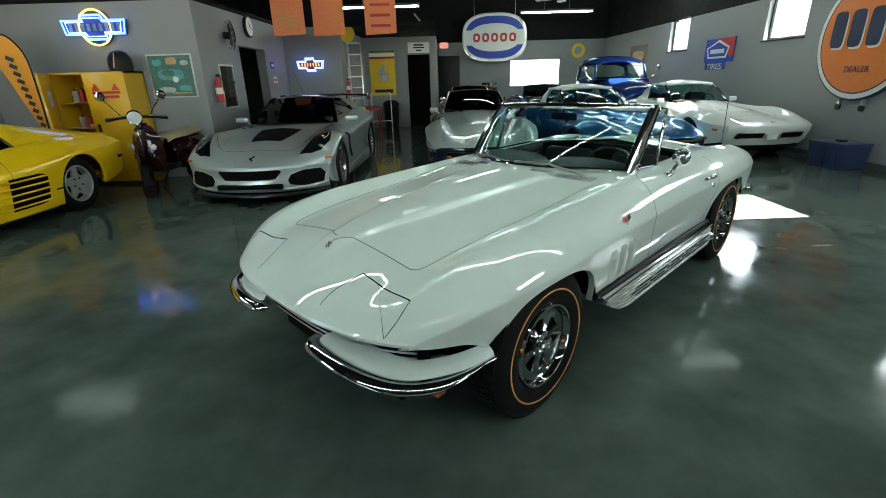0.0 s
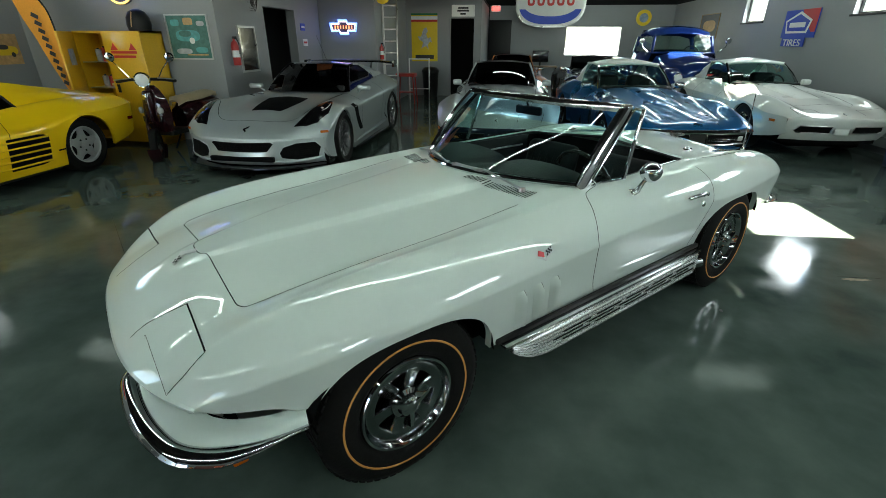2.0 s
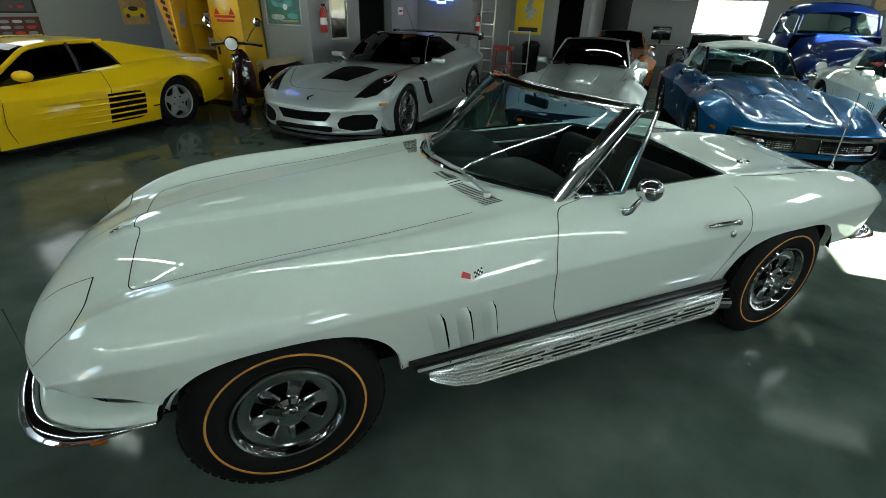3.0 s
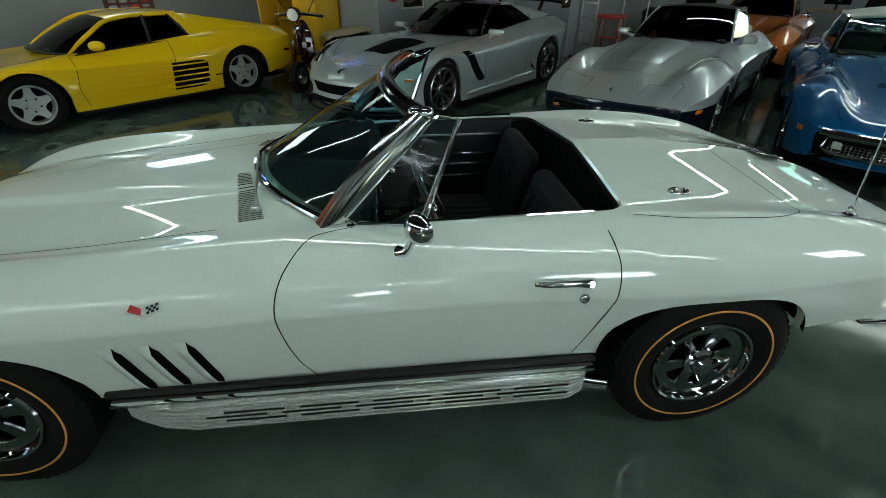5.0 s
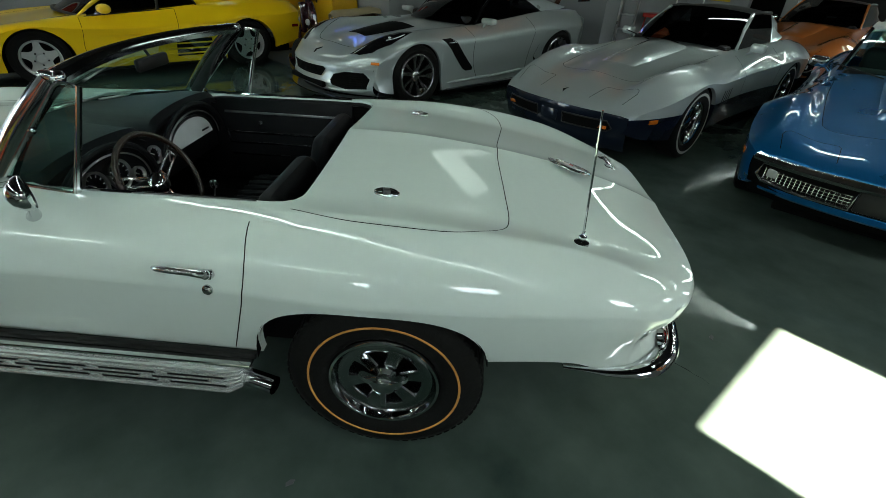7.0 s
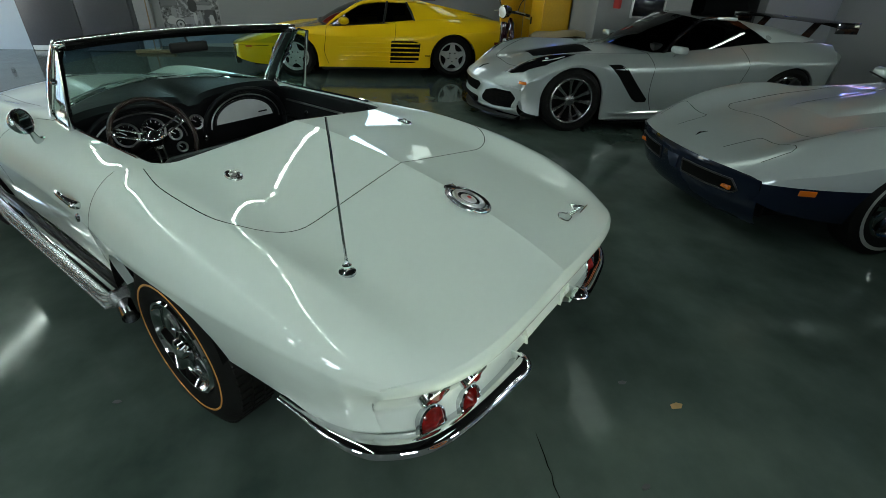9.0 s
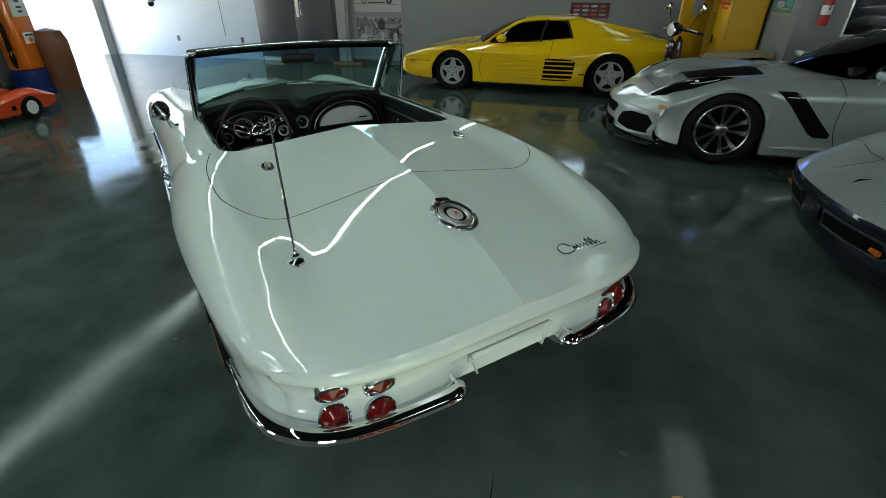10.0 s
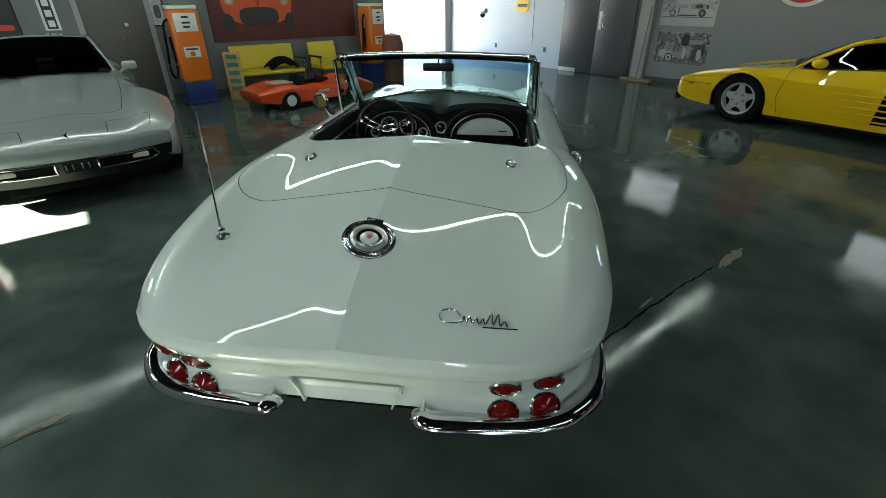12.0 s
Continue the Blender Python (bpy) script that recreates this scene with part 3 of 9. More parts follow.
def arch_well(parent, x, half_w, r, zc, depth=0.30):
    """The dark inside of the wheel arches, one on each side."""
    for s in (-1, 1):
        bm = bmesh.new()
        rows = []
        for i in range(17):
            a = math.pi * i / 16
            px, pz = x - (r + 0.004) * math.cos(a), zc + (r + 0.004) * math.sin(a)
            rows.append([Vector((px, s * (half_w - 0.03), pz)), Vector((px, s * (half_w - depth), pz))])
        grid(rows, bm)
        inner = [bm.verts.new((x - (r + 0.004) * math.cos(math.pi * i / 16), s * (half_w - depth), zc + (r + 0.004) * math.sin(math.pi * i / 16))) for i in range(17)]
        inner += [bm.verts.new((x + r, s * (half_w - depth), 0.16)), bm.verts.new((x - r, s * (half_w - depth), 0.16))]
        bm.faces.new(inner)
        part("wheel_well", bm, "gap", parent, smooth=0)



# ---- the white convertible ----
class CreasedShell(Shell):
    """A skin with a raised bonnet bulge, peaked fenders and a sharp waist crease. Columns: s, z on the centre line, bulge (half width, height),
    then (half width, z) of the valley, the fender peak, the waist crease and the sill."""

    def low(self, s):
        z = self.col(11, s)
        for c, r, foot, h, p in self.wide:
            u = abs(s - c) / r
            if u < 1:
                z = max(z, foot + h * (1 - u ** p) ** (1 / p))
        return min(z, self.col(9, s) - 0.018)

    def half(self, s):
        zc, wb, hb, wv, zv, wr, zr, wc, zk, ws, zs = (self.col(k, s) for k in range(1, 12))
        q = 1.7 - 0.68 * min(1, max(0, (s - 1.8) / 0.4))

        def hood(y):
            f = min(1.0, max(0.0, (wb + 0.045 - y) / 0.045))
            fold = 0.007 * min(1, max(0, (s - 2.2) / 0.3)) * max(0.0, 1 - y / 0.11) ** 2
            return (y, zc - hb + (zv - zc + hb) * (y / wv) ** q + hb * f * f * (3 - 2 * f) + fold)

        ys = [wb * k / 6 for k in range(6)] + [wb + 0.045 * k / 6 for k in range(6)] + [wb + 0.045 + (wv - wb - 0.045) * k / 6 for k in range(6)]
        top = [hood(y) for y in ys]
        m0 = (zv - zc + hb) * q / wv * 0.8
        dy, dz = wr - wv, zr - zv
        m1 = 1.15 * dz / dy + 0.02

        def inner(t):
            return np.array((wv + dy * t, (2 * t**3 - 3 * t**2 + 1) * zv + (t**3 - 2 * t**2 + t) * dy * m0 + (3 * t**2 - 2 * t**3) * zr + (t**3 - t**2) * dy * m1))

        ctrl = [np.array(p) for p in ((wr, zr), (wr + 0.66 * (wc - wr), zr - 0.16 * (zr - zk)), (wc - 0.022, zk + 0.52 * (zr - zk)), (wc, zk))]

        def outer(t):
            a, b, c, d = ctrl
            return a * (1 - t) ** 3 + 3 * b * t * (1 - t) ** 2 + 3 * c * t * t * (1 - t) + d * t**3

        ta, tb = max(0.6, 1 - 0.020 / max(dy, 0.01)), 0.05
        top += [tuple(inner(ta * k / 6)) for k in range(6)]
        a, b, c = inner(ta), np.array((wr, zr)), outer(tb)
        top += [tuple(a * (1 - t) ** 2 + 2 * b * t * (1 - t) + c * t * t) for t in (k / 6 for k in range(6))]
        tc = 0.955
        top += [tuple(outer(tb + (tc - tb) * k / 9)) for k in range(10)]
        lo = self.low(s)

        def flank(z):
            f = (zk - z) / max(1e-6, zk - zs)
            return (wc + (ws - 0.022 - wc) * f + 0.004 * math.sin(math.pi * f), z)

        top.append((wc, zk))
        side = [flank(zk - 0.009)] + [flank(zk - 0.009 + (lo - zk + 0.009) * k / 8) for k in range(1, 9)]
        side.append((side[-1][0] - self.lip, side[-1][1] + 0.002))
        return top, side

    def rows(self, s):
        """The tail's groove runs round the corner and fades along the flank."""
        pts = Shell.rows(self, s)
        k = min(1, max(0, (s - 3.10) / (self.t[-1, 0] - 3.10)))
        if k > 0:
            zs = [z for z, d in TAIL[:-1]][::-1]
            ds = [d for z, d in TAIL[:-1]][::-1]
            for p in pts:
                if p.z < 0.66 and abs(p.y) > 0.66:
                    d = pchip(zs, ds, min(zs[-1], max(zs[0], p.z))) if p.z < zs[-1] else 0.0
                    p.x += d * k ** 6
                    p.y *= 1 - 0.45 * max(0.0, -d) * k ** 0.6 / abs(p.y)
        return pts


TAIL = [(0.674, 0.010), (0.658, 0.014), (0.642, 0.012), (0.628, 0.003), (0.606, -0.016), (0.570, -0.034), (0.535, -0.050), (0.522, -0.054), (0.510, -0.050), (0.47, -0.037), (0.44, -0.030), (0.41, -0.028), (0.40, -0.06)]   # z, offset of the tail panel from the deck's end
C2 = [  # s, z centre, bulge (w, h), valley (w, z), peak (w, z), crease (w, z), sill (w, z)
    (-0.795, 0.588, 0.02, 0.0, 0.38, 0.588, 0.56, 0.587, 0.705, 0.578, 0.70, 0.552),
    (-0.755, 0.628, 0.02, 0.0, 0.39, 0.618, 0.585, 0.620, 0.73, 0.598, 0.72, 0.550),
    (-0.70, 0.668, 0.03, 0.0, 0.41, 0.646, 0.60, 0.654, 0.765, 0.618, 0.75, 0.545),
    (-0.60, 0.722, 0.045, 0.003, 0.435, 0.685, 0.62, 0.704, 0.800, 0.640, 0.785, 0.540),
    (-0.50, 0.765, 0.055, 0.005, 0.455, 0.716, 0.63, 0.742, 0.825, 0.660, 0.80, 0.525),
    (-0.38, 0.793, 0.075, 0.010, 0.468, 0.738, 0.64, 0.776, 0.846, 0.671, 0.82, 0.480),
    (-0.25, 0.815, 0.10, 0.015, 0.48, 0.757, 0.65, 0.802, 0.862, 0.680, 0.84, 0.37),
    (0.0, 0.845, 0.15, 0.022, 0.50, 0.784, 0.66, 0.832, 0.876, 0.690, 0.85, 0.37),
    (0.40, 0.882, 0.20, 0.026, 0.515, 0.815, 0.665, 0.851, 0.872, 0.695, 0.845, 0.40),
    (0.80, 0.912, 0.26, 0.020, 0.53, 0.859, 0.66, 0.868, 0.860, 0.698, 0.835, 0.415),
    (1.05, 0.925, 0.28, 0.008, 0.54, 0.883, 0.652, 0.880, 0.852, 0.700, 0.83, 0.415),
    (1.50, 0.925, 0.20, 0.0, 0.55, 0.893, 0.647, 0.888, 0.846, 0.703, 0.825, 0.415),
    (2.00, 0.940, 0.20, 0.0, 0.55, 0.903, 0.652, 0.892, 0.853, 0.702, 0.83, 0.418),
    (2.25, 0.944, 0.20, 0.0, 0.52, 0.893, 0.665, 0.899, 0.872, 0.699, 0.84, 0.42),
    (2.45, 0.937, 0.20, 0.0, 0.51, 0.884, 0.680, 0.899, 0.877, 0.697, 0.85, 0.43),
    (2.80, 0.902, 0.20, 0.0, 0.50, 0.849, 0.682, 0.876, 0.862, 0.698, 0.845, 0.468),
    (3.10, 0.851, 0.20, 0.0, 0.50, 0.796, 0.664, 0.828, 0.832, 0.695, 0.836, 0.492),
    (3.22, 0.820, 0.20, 0.0, 0.495, 0.770, 0.655, 0.796, 0.816, 0.690, 0.826, 0.465),
    (3.36, 0.780, 0.20, 0.0, 0.49, 0.737, 0.64, 0.752, 0.795, 0.682, 0.800, 0.440),
    (3.51, 0.724, 0.20, 0.0, 0.48, 0.708, 0.615, 0.704, 0.775, 0.664, 0.776, 0.430),
    (3.58, 0.692, 0.20, 0.0, 0.46, 0.684, 0.60, 0.674, 0.735, 0.648, 0.742, 0.43),
]
FRONT_ARCH, REAR_ARCH = (0.02, 0.382, 0.37, 0.288, 2.5), (2.473, 0.380, 0.40, 0.266, 2.9)
CAR = pose(-0.282, 2.483, 0, 0, 0, 45)


def knockoff_wheel(car, x, out):
    """A turbine-slotted wheel with a gold-line tyre."""
    r, rim, w = 0.337, 0.190, 0.185
    m = wheel_basis(x, out * 0.750, r, out)
    h = w / 2
    prof = [(rim, -h * 0.7), (rim + 0.01, -h * 0.85), (rim + 0.07, -h), (r - 0.03, -h * 0.9), (r - 0.006, -h * 0.76)]
    prof += [(r, -h * 0.66), (r, h * 0.66), (r - 0.006, h * 0.76), (r - 0.03, h * 0.9), (rim + 0.098, h * 0.985), (rim + 0.065, h), (rim + 0.03, h * 0.95), (rim + 0.01, h * 0.85), (rim, h * 0.7)]
    ty = lathe(prof, m, 64)
    bmesh.ops.recalc_face_normals(ty, faces=ty.faces)
    t = part("tyre", ty, "rubber", car, "black tyre with a thin gold ring on its side wall")
    part("gold_line", lathe([(rim + 0.067, h + 0.0004), (rim + 0.068, h + 0.0022), (rim + 0.074, h + 0.0022), (rim + 0.075, h + 0.0004)], m, 64), "gold_line", t, "thin gold ring on the side wall")
    tread = bmesh.new()
    for i in range(60):
        a = 2 * math.pi * i / 60
        for row, (z0, z1) in enumerate(((-0.066, -0.024), (-0.020, 0.020), (0.024, 0.066))):
            k = Matrix.Rotation(a + (row % 2) * math.pi / 60, 4, "Z")
            box(r - 0.004, r + 0.005, -0.012, 0.012, z0, z1, bm=tread, m=m @ k)
    part("tread", tread, "rubber", t, smooth=0)
    part("rim", lathe([(rim + 0.006, h * 0.86), (rim + 0.001, h * 0.96), (rim - 0.008, h * 0.96), (rim - 0.014, h * 0.74), (rim - 0.024, h * 0.6), (rim - 0.03, -h * 0.5)], m, 56), "chrome", car, "chrome rim")
    part("wheel_dish", lathe([(rim - 0.02, 0.012), (0.0, 0.012)], m, 40), "gap", car, "black behind the slots of the wheel")
    for i in range(6):
        k = Matrix.Rotation(2 * math.pi * i / 6 + 0.2, 4, "Z")
        rows = []
        for f in range(6):
            rad = 0.050 + 0.084 * f / 5
            wd = 0.021 + 0.010 * (f / 5) ** 2
            zz = 0.064 - 0.004 * math.sin(math.pi * f / 5)
            rows.append([m @ (k @ Vector((rad, y, z))) for y, z in ((-wd - 0.004, zz - 0.045), (-wd - 0.002, zz - 0.005), (-wd + 0.003, zz), (wd - 0.003, zz), (wd + 0.002, zz - 0.005), (wd + 0.004, zz - 0.045))])
        fin = grid(rows)
        bmesh.ops.recalc_face_normals(fin, faces=fin.faces)
        part("turbine_fin", fin, "wheel_grey", car)
    part("outer_band", lathe([(rim - 0.020, 0.056), (rim - 0.024, 0.066), (rim - 0.030, 0.068), (0.136, 0.064), (0.128, 0.062), (0.124, 0.056), (0.122, 0.015)], m, 56), "wheel_grey", car, "polished grey band round the slots")
    hub = part("hub", lathe([(0.066, 0.045), (0.062, 0.072), (0.045, 0.080), (0.040, 0.098), (0.026, 0.106), (0, 0.107)], m, 32), "chrome", car, "chrome spinner hub")
    sp = bmesh.new()
    for i in range(3):
        k = Matrix.Rotation(2 * math.pi * i / 3 + 0.5, 4, "Z")
        rows = [[m @ (k @ Vector((q, s * ww, zz))) for s, zz in ((-1, 0.085), (-0.5, zt), (0.5, zt), (1, 0.085))] for q, ww, zt in ((0.015, 0.020, 0.106), (0.05, 0.017, 0.108), (0.088, 0.012, 0.106), (0.098, 0.005, 0.098))]
        grid(rows, sp)
    bmesh.ops.recalc_face_normals(sp, faces=sp.faces)
    part("spinner", sp, "chrome", hub)
    return t


def convertible():
    car = thing("convertible_car", "ivory-white 1960s two-seat convertible with chrome bumpers, roof down", "car", CAR)
    sh = CreasedShell(C2, (), (0.45, -0.2, 3.0), (0.925, 3.1, 5.5), 0.032, lip=0.03, ridge=True, wide=(FRONT_ARCH, REAR_ARCH))
    # outline of the cockpit opening seen from above, with rounded rear corners
    half_rim = [(0.93 + 1.0 * y * y, y) for y in np.linspace(0, 0.58, 12)] + [(x, 0.618) for x in np.linspace(1.36, 2.12, 14)] + [(2.155, 0.612), (2.188, 0.59), (2.205, 0.555)] + [(2.222 - 0.05 * y * y, y) for y in np.linspace(0.50, 0.0, 12)]
    outline = [Vector((x, y, 0)) for x, y in half_rim] + [Vector((x, -y, 0)) for x, y in half_rim[-2:0:-1]]
    seg = [(a, outline[(i + 1) % len(outline)] - a) for i, a in enumerate(outline)]

    def keep(x, y, z):
        if z < 0.72 or not (0.9 < x < 2.25 and abs(y) < 0.62):
            return True
        inside = False
        for a, d in seg:
            if (a.y > y) != (a.y + d.y > y) and x < a.x + d.x * (y - a.y) / d.y:
                inside = not inside
        return not inside

    full = sh.skin()
    dr = Draper(full)
    skin = sh.skin(keep)
    # draw the ragged hole on to the outline and turn its edge down
    hole = [e for e in skin.edges if e.is_boundary and all(0.85 < v.co.x < 2.30 and abs(v.co.y) < 0.68 and v.co.z > 0.75 for v in e.verts)]
    for v in {v for e in hole for v in e.verts}:
        flat_co = Vector((v.co.x, v.co.y, 0))
        best = min((a + d * min(1, max(0, (flat_co - a).dot(d) / d.length_squared)) for a, d in seg), key=lambda p: (p - flat_co).length)
        v.co = dr.top(best.x, best.y)[0]
    lip = bmesh.ops.extrude_edge_only(skin, edges=hole)
    for v in (g for g in lip["geom"] if isinstance(g, bmesh.types.BMVert)):
        v.co += Vector((0.012 * (1 if v.co.x < 1.3 else -1 if v.co.x > 2.15 else 0), 0, -0.022))
    shut = sh.face(True, [(-0.006, 0.578, 1.004), (-0.003, 0.568, 1.007), (0.010, 0.561, 1.004), (0.035, 0.558, 0.995), (0.08, 0.558, 0.98)])
    tailf = sh.face(False, [(d, z, 1 - 0.61 * max(0.0, -d)) for z, d in TAIL] + [(-0.5, 0.37, 0.92)])
    # its ends lie on the body's last section; below the plate it is cut away
    ends = [p for p in sh.rows(sh.stations[-1]) if p.y > 0.66 and p.z < 0.649][:-1]
    ends.sort(key=lambda p: p.z)
    zs = [p.z for p in ends]
    tops = sh.edge(False)
    cols = len(tops)
    for i, v in enumerate(tailf.verts):
        if i >= cols and i % cols in (0, cols - 1) and v.co.z > 0.41:
            z = min(zs[-1], max(zs[0], v.co.z))
            near = min(ends, key=lambda p: abs(p.z - z))
            v.co = Vector((near.x, near.y * (1 if v.co.y > 0 else -1), near.z))
    bmesh.ops.delete(tailf, geom=[f for f in tailf.faces if abs(f.calc_center_median().y) < 0.235 and f.calc_center_median().z < 0.46], context="FACES")
    td = Draper(tailf)
    # weld the tail panel to the flanks, leaving a crease along the deck's end
    spare = bpy.data.meshes.new("tail_panel")
    tailf.to_mesh(spare)
    skin.from_mesh(spare)
    bpy.data.meshes.remove(spare)
    bmesh.ops.remove_doubles(skin, verts=[v for v in skin.verts if v.co.x > 3.30 and abs(v.co.y) > 0.66 and v.co.z < 0.66], dist=0.002)
    part("body", skin, "white_paint", car, "glossy ivory-white body with softly peaked fenders", smooth=62)
    part("nose_lip", shut, "white_paint", car)
    # smooth inner rim of the cockpit
    rim = [dr.top(p.x * 0.995 + 0.008, p.y * 0.985)[0] for p in outline]
    part("cockpit_trim", tube([p + Vector((0, 0, -0.020)) for p in rim], 0.010, 8, closed=True), "vinyl", car, "black padded cockpit edge")
    for k in (-1, 1):
        part("belt_moulding", tube([dr.top(x, k * 0.622)[0] + Vector((0, 0, 0.003)) for x in np.linspace(1.24, 2.075, 14)], 0.006, 8), "chrome", car, "thin chrome moulding along the door top")
    # body seams, each a strip of its own
    def add(pts, width=0.0038, side=0, n=10):
        q = spline([(a, b, 0) for a, b in pts], n)
        part("seam", ribbon([dr.side(v.x, v.y, side) if side else dr.top(v.x, v.y) for v in q], width), "gap", car, smooth=0)

    hood = [(0.80, 0.55), (0.3, 0.535), (-0.2, 0.515), (-0.38, 0.50), (-0.425, 0.47), (-0.432, 0.40), (-0.432, 0.2), (-0.432, 0.09), (-0.455, 0.05), (-0.46, 0.0)]
    add(hood + [(a, -b) for a, b in hood[::-1][1:]])
    deck = [(2.20, 0.66), (2.4, 0.70), (2.62, 0.705), (2.76, 0.685), (2.86, 0.62), (2.895, 0.52), (2.885, 0.35), (2.862, 0.1), (2.86, 0.0)]
    add(deck + [(a, -b) for a, b in deck[::-1][1:]], 0.0034)
    for s in (-1, 1):
        add([(-0.742, s * 0.275), (-0.68, s * 0.278), (-0.56, s * 0.318)])
        add([(-0.560, s * 0.318), (-0.562, s * 0.45), (-0.568, s * 0.615)], 0.006)
        add([(-0.568, s * 0.615), (-0.64, s * 0.62), (-0.70, s * 0.605)], 0.003)
        keys = [dr.top(x, s * y)[0] for x, y in ((1.26, 0.63), (1.18, 0.65), (1.12, 0.68))] + [dr.side(x, z, s)[0] for x, z in ((1.06, 0.83), (1.03, 0.77), (1.022, 0.70), (1.035, 0.60), (1.06, 0.50), (1.10, 0.42))]
        part("seam", ribbon([dr.trees[0].find_nearest(v)[:2] for v in spline(keys, 8)], 0.0038), "gap", car, smooth=0)
        add([(2.09, 0.875), (2.105, 0.80), (2.095, 0.70), (2.055, 0.58), (2.00, 0.43)], 0.0038, s)
    # cowl grilles with slats
    for s in (-1, 1):
        g = bmesh.new()
        for i in range(26):
            u = i / 25
            y = 0.175 + 0.345 * u
            x0, x1 = 0.780 + 0.085 * u, 0.828 + 0.125 * u
            ribbon([dr.top(x0 + (x1 - x0) * q / 4, s * y) for q in range(5)], 0.0045, 0.0025, bm=g)
        part("cowl_grille", g, "gap", car, "row of dark cowl vent slots", smooth=0)
    # wiper arms and blades
    for y0, y1 in ((-0.46, -0.02), (0.06, 0.52)):
        a, b = dr.top(0.86 + 0.25 * y0 * y0, y0)[0], dr.top(0.80 + y1 * y1 * 0.6, y1)[0]
        w = tube([a + Vector((0, 0, 0.012)), a.lerp(b, 0.5) + Vector((0.02, 0, 0.045)), b + Vector((0.03, 0, 0.03))], 0.006, 6)
        tube([a.lerp(b, 0.35) + Vector((0.04, 0, 0.03)), b + Vector((0.05, 0.0, 0.03))], 0.005, 6, bm=w)
        lathe([(0.018, 0), (0.016, 0.02), (0, 0.024)], Matrix.Translation(a), 14, w)
        part("wiper", w, "brushed", car, "bright wiper arm and blade")
    # windscreen
    def base(y):
        return Vector((0.835 + 0.98 * y * y, y, 0.918 - 0.09 * y * y))

    def head(y):
        return Vector((1.385 + 0.30 * y * y, y * 0.965, 1.240 - 0.02 * y * y))

    ys = [(-0.595 + 1.19 * i / 24) for i in range(25)]
    rows = [[base(y).lerp(head(y), f) + Vector((-0.018 * math.sin(math.pi * f), 0, 0)) for y in ys] for f in [i / 9.5 for i in range(8)] + [1.0]]
    ws = part("windscreen", grid(rows[:8]), "tint", car, "lightly green-tinted windscreen glass")
    part("shade_band", grid(rows[7:]), "shade_band", ws, "blue shade band along the top of the glass")
    part("windscreen_frame", tube([base(y) + Vector((-0.006, 0, 0.006)) for y in ys], 0.013, 8), "chrome", ws, "chrome lower screen moulding")
    part("header", sweep([head(y) for y in ys], [(-0.030, -0.016), (0.026, -0.022), (0.034, -0.004), (0.024, 0.014), (0.004, 0.022), (-0.020, 0.016), (-0.034, 0.0)]), "polished", ws, "chrome windscreen header")
    for s in (-1, 1):
        b, h = Vector((1.175, s * 0.605, 0.872)), Vector((1.500, s * 0.585, 1.232))
        rws = []
        for f in [i / 8 for i in range(9)]:
            p = b.lerp(h, f) + Vector((-0.014 * math.sin(math.pi * f), s * 0.004 * math.sin(math.pi * f), 0.010 * math.sin(math.pi * f)))
            w = 1.15 - 0.25 * f
            rws.append([p + Vector((u * w, s * v, q * w)) for u, v, q in ((-0.026, -0.020, 0.020), (-0.034, 0.0, 0.022), (-0.016, 0.017, 0.008), (0.012, 0.021, -0.010), (0.028, 0.012, -0.018), (0.030, -0.012, -0.020), (0.0, -0.026, 0.0))])
        pil = grid(rws, closed_v=True)
        bmesh.ops.recalc_face_normals(pil, faces=pil.faces)
        part("screen_pillar", pil, "polished", ws, "polished windscreen pillar", smooth=50)
        # cast corner where pillar and header meet
        cr = box(-0.036, 0.040, -0.024, 0.024, -0.018, 0.018, 0.014, seg=3, m=Matrix.Translation((1.492, s * 0.575, 1.236)) @ Matrix.Rotation(s * radians(16), 4, "Z"))
        part("header_corner", cr, "chrome", ws, "chrome casting at the screen corner")
        # quarter window: raked glass with a rounded lower front corner and an upright bar behind it
        f0, f1, f2, f3 = Vector((1.235, s * 0.622, 0.890)), Vector((1.478, s * 0.640, 0.886)), Vector((1.606, s * 0.615, 1.226)), Vector((1.532, s * 0.606, 1.230))
        fr = [f0 + Vector((0.004, 0, 0.03)), f0 + Vector((0.03, 0, 0.004)), f1, f2, f3 + Vector((0.012, 0, 0)), f3 + Vector((-0.012, 0, -0.012))]
        qm = bmesh.new()
        qm.faces.new([qm.verts.new(p) for p in fr])
        qw = part("quarter_window", qm, "tint", car, "raked triangular quarter window")
        part("frame", tube(fr, 0.0075, 8, closed=True), "polished", qw, "thin chrome frame")
        part("division_bar", tube([f1 + Vector((-0.005, 0, -0.04)), f2], 0.011, 8, flat_z=0.7), "polished", qw, "chrome upright bar")
        part("catch", lathe([(0.010, 0), (0.010, 0.012), (0, 0.014)], facing(f0.lerp(f3, 0.55), Vector((0, s, 0))), 12), "chrome", qw)
    # mirrors
    mm = thing_part("door_mirror", car)
    foot = dr.trees[0].find_nearest(Vector((1.428, -0.745, 0.845)))[0]
    hd = Vector((1.468, -0.792, 0.955))
    gaze = Vector((0.72, 0.62, 0.12))
    part("stalk", tube([foot + Vector((-0.02, 0.01, -0.004)), foot + Vector((0.0, -0.010, 0.012)), foot.lerp(hd, 0.55), hd + Vector((-0.015, -0.01, -0.02))], [0.024, 0.015, 0.010, 0.009], 12), "chrome", mm)
    face = facing(hd, gaze)
    part("shell", lathe([(0, -0.044), (0.018, -0.041), (0.036, -0.030), (0.049, -0.012), (0.054, 0.004), (0.052, 0.010), (0.047, 0.008)], face, 32), "chrome", mm)
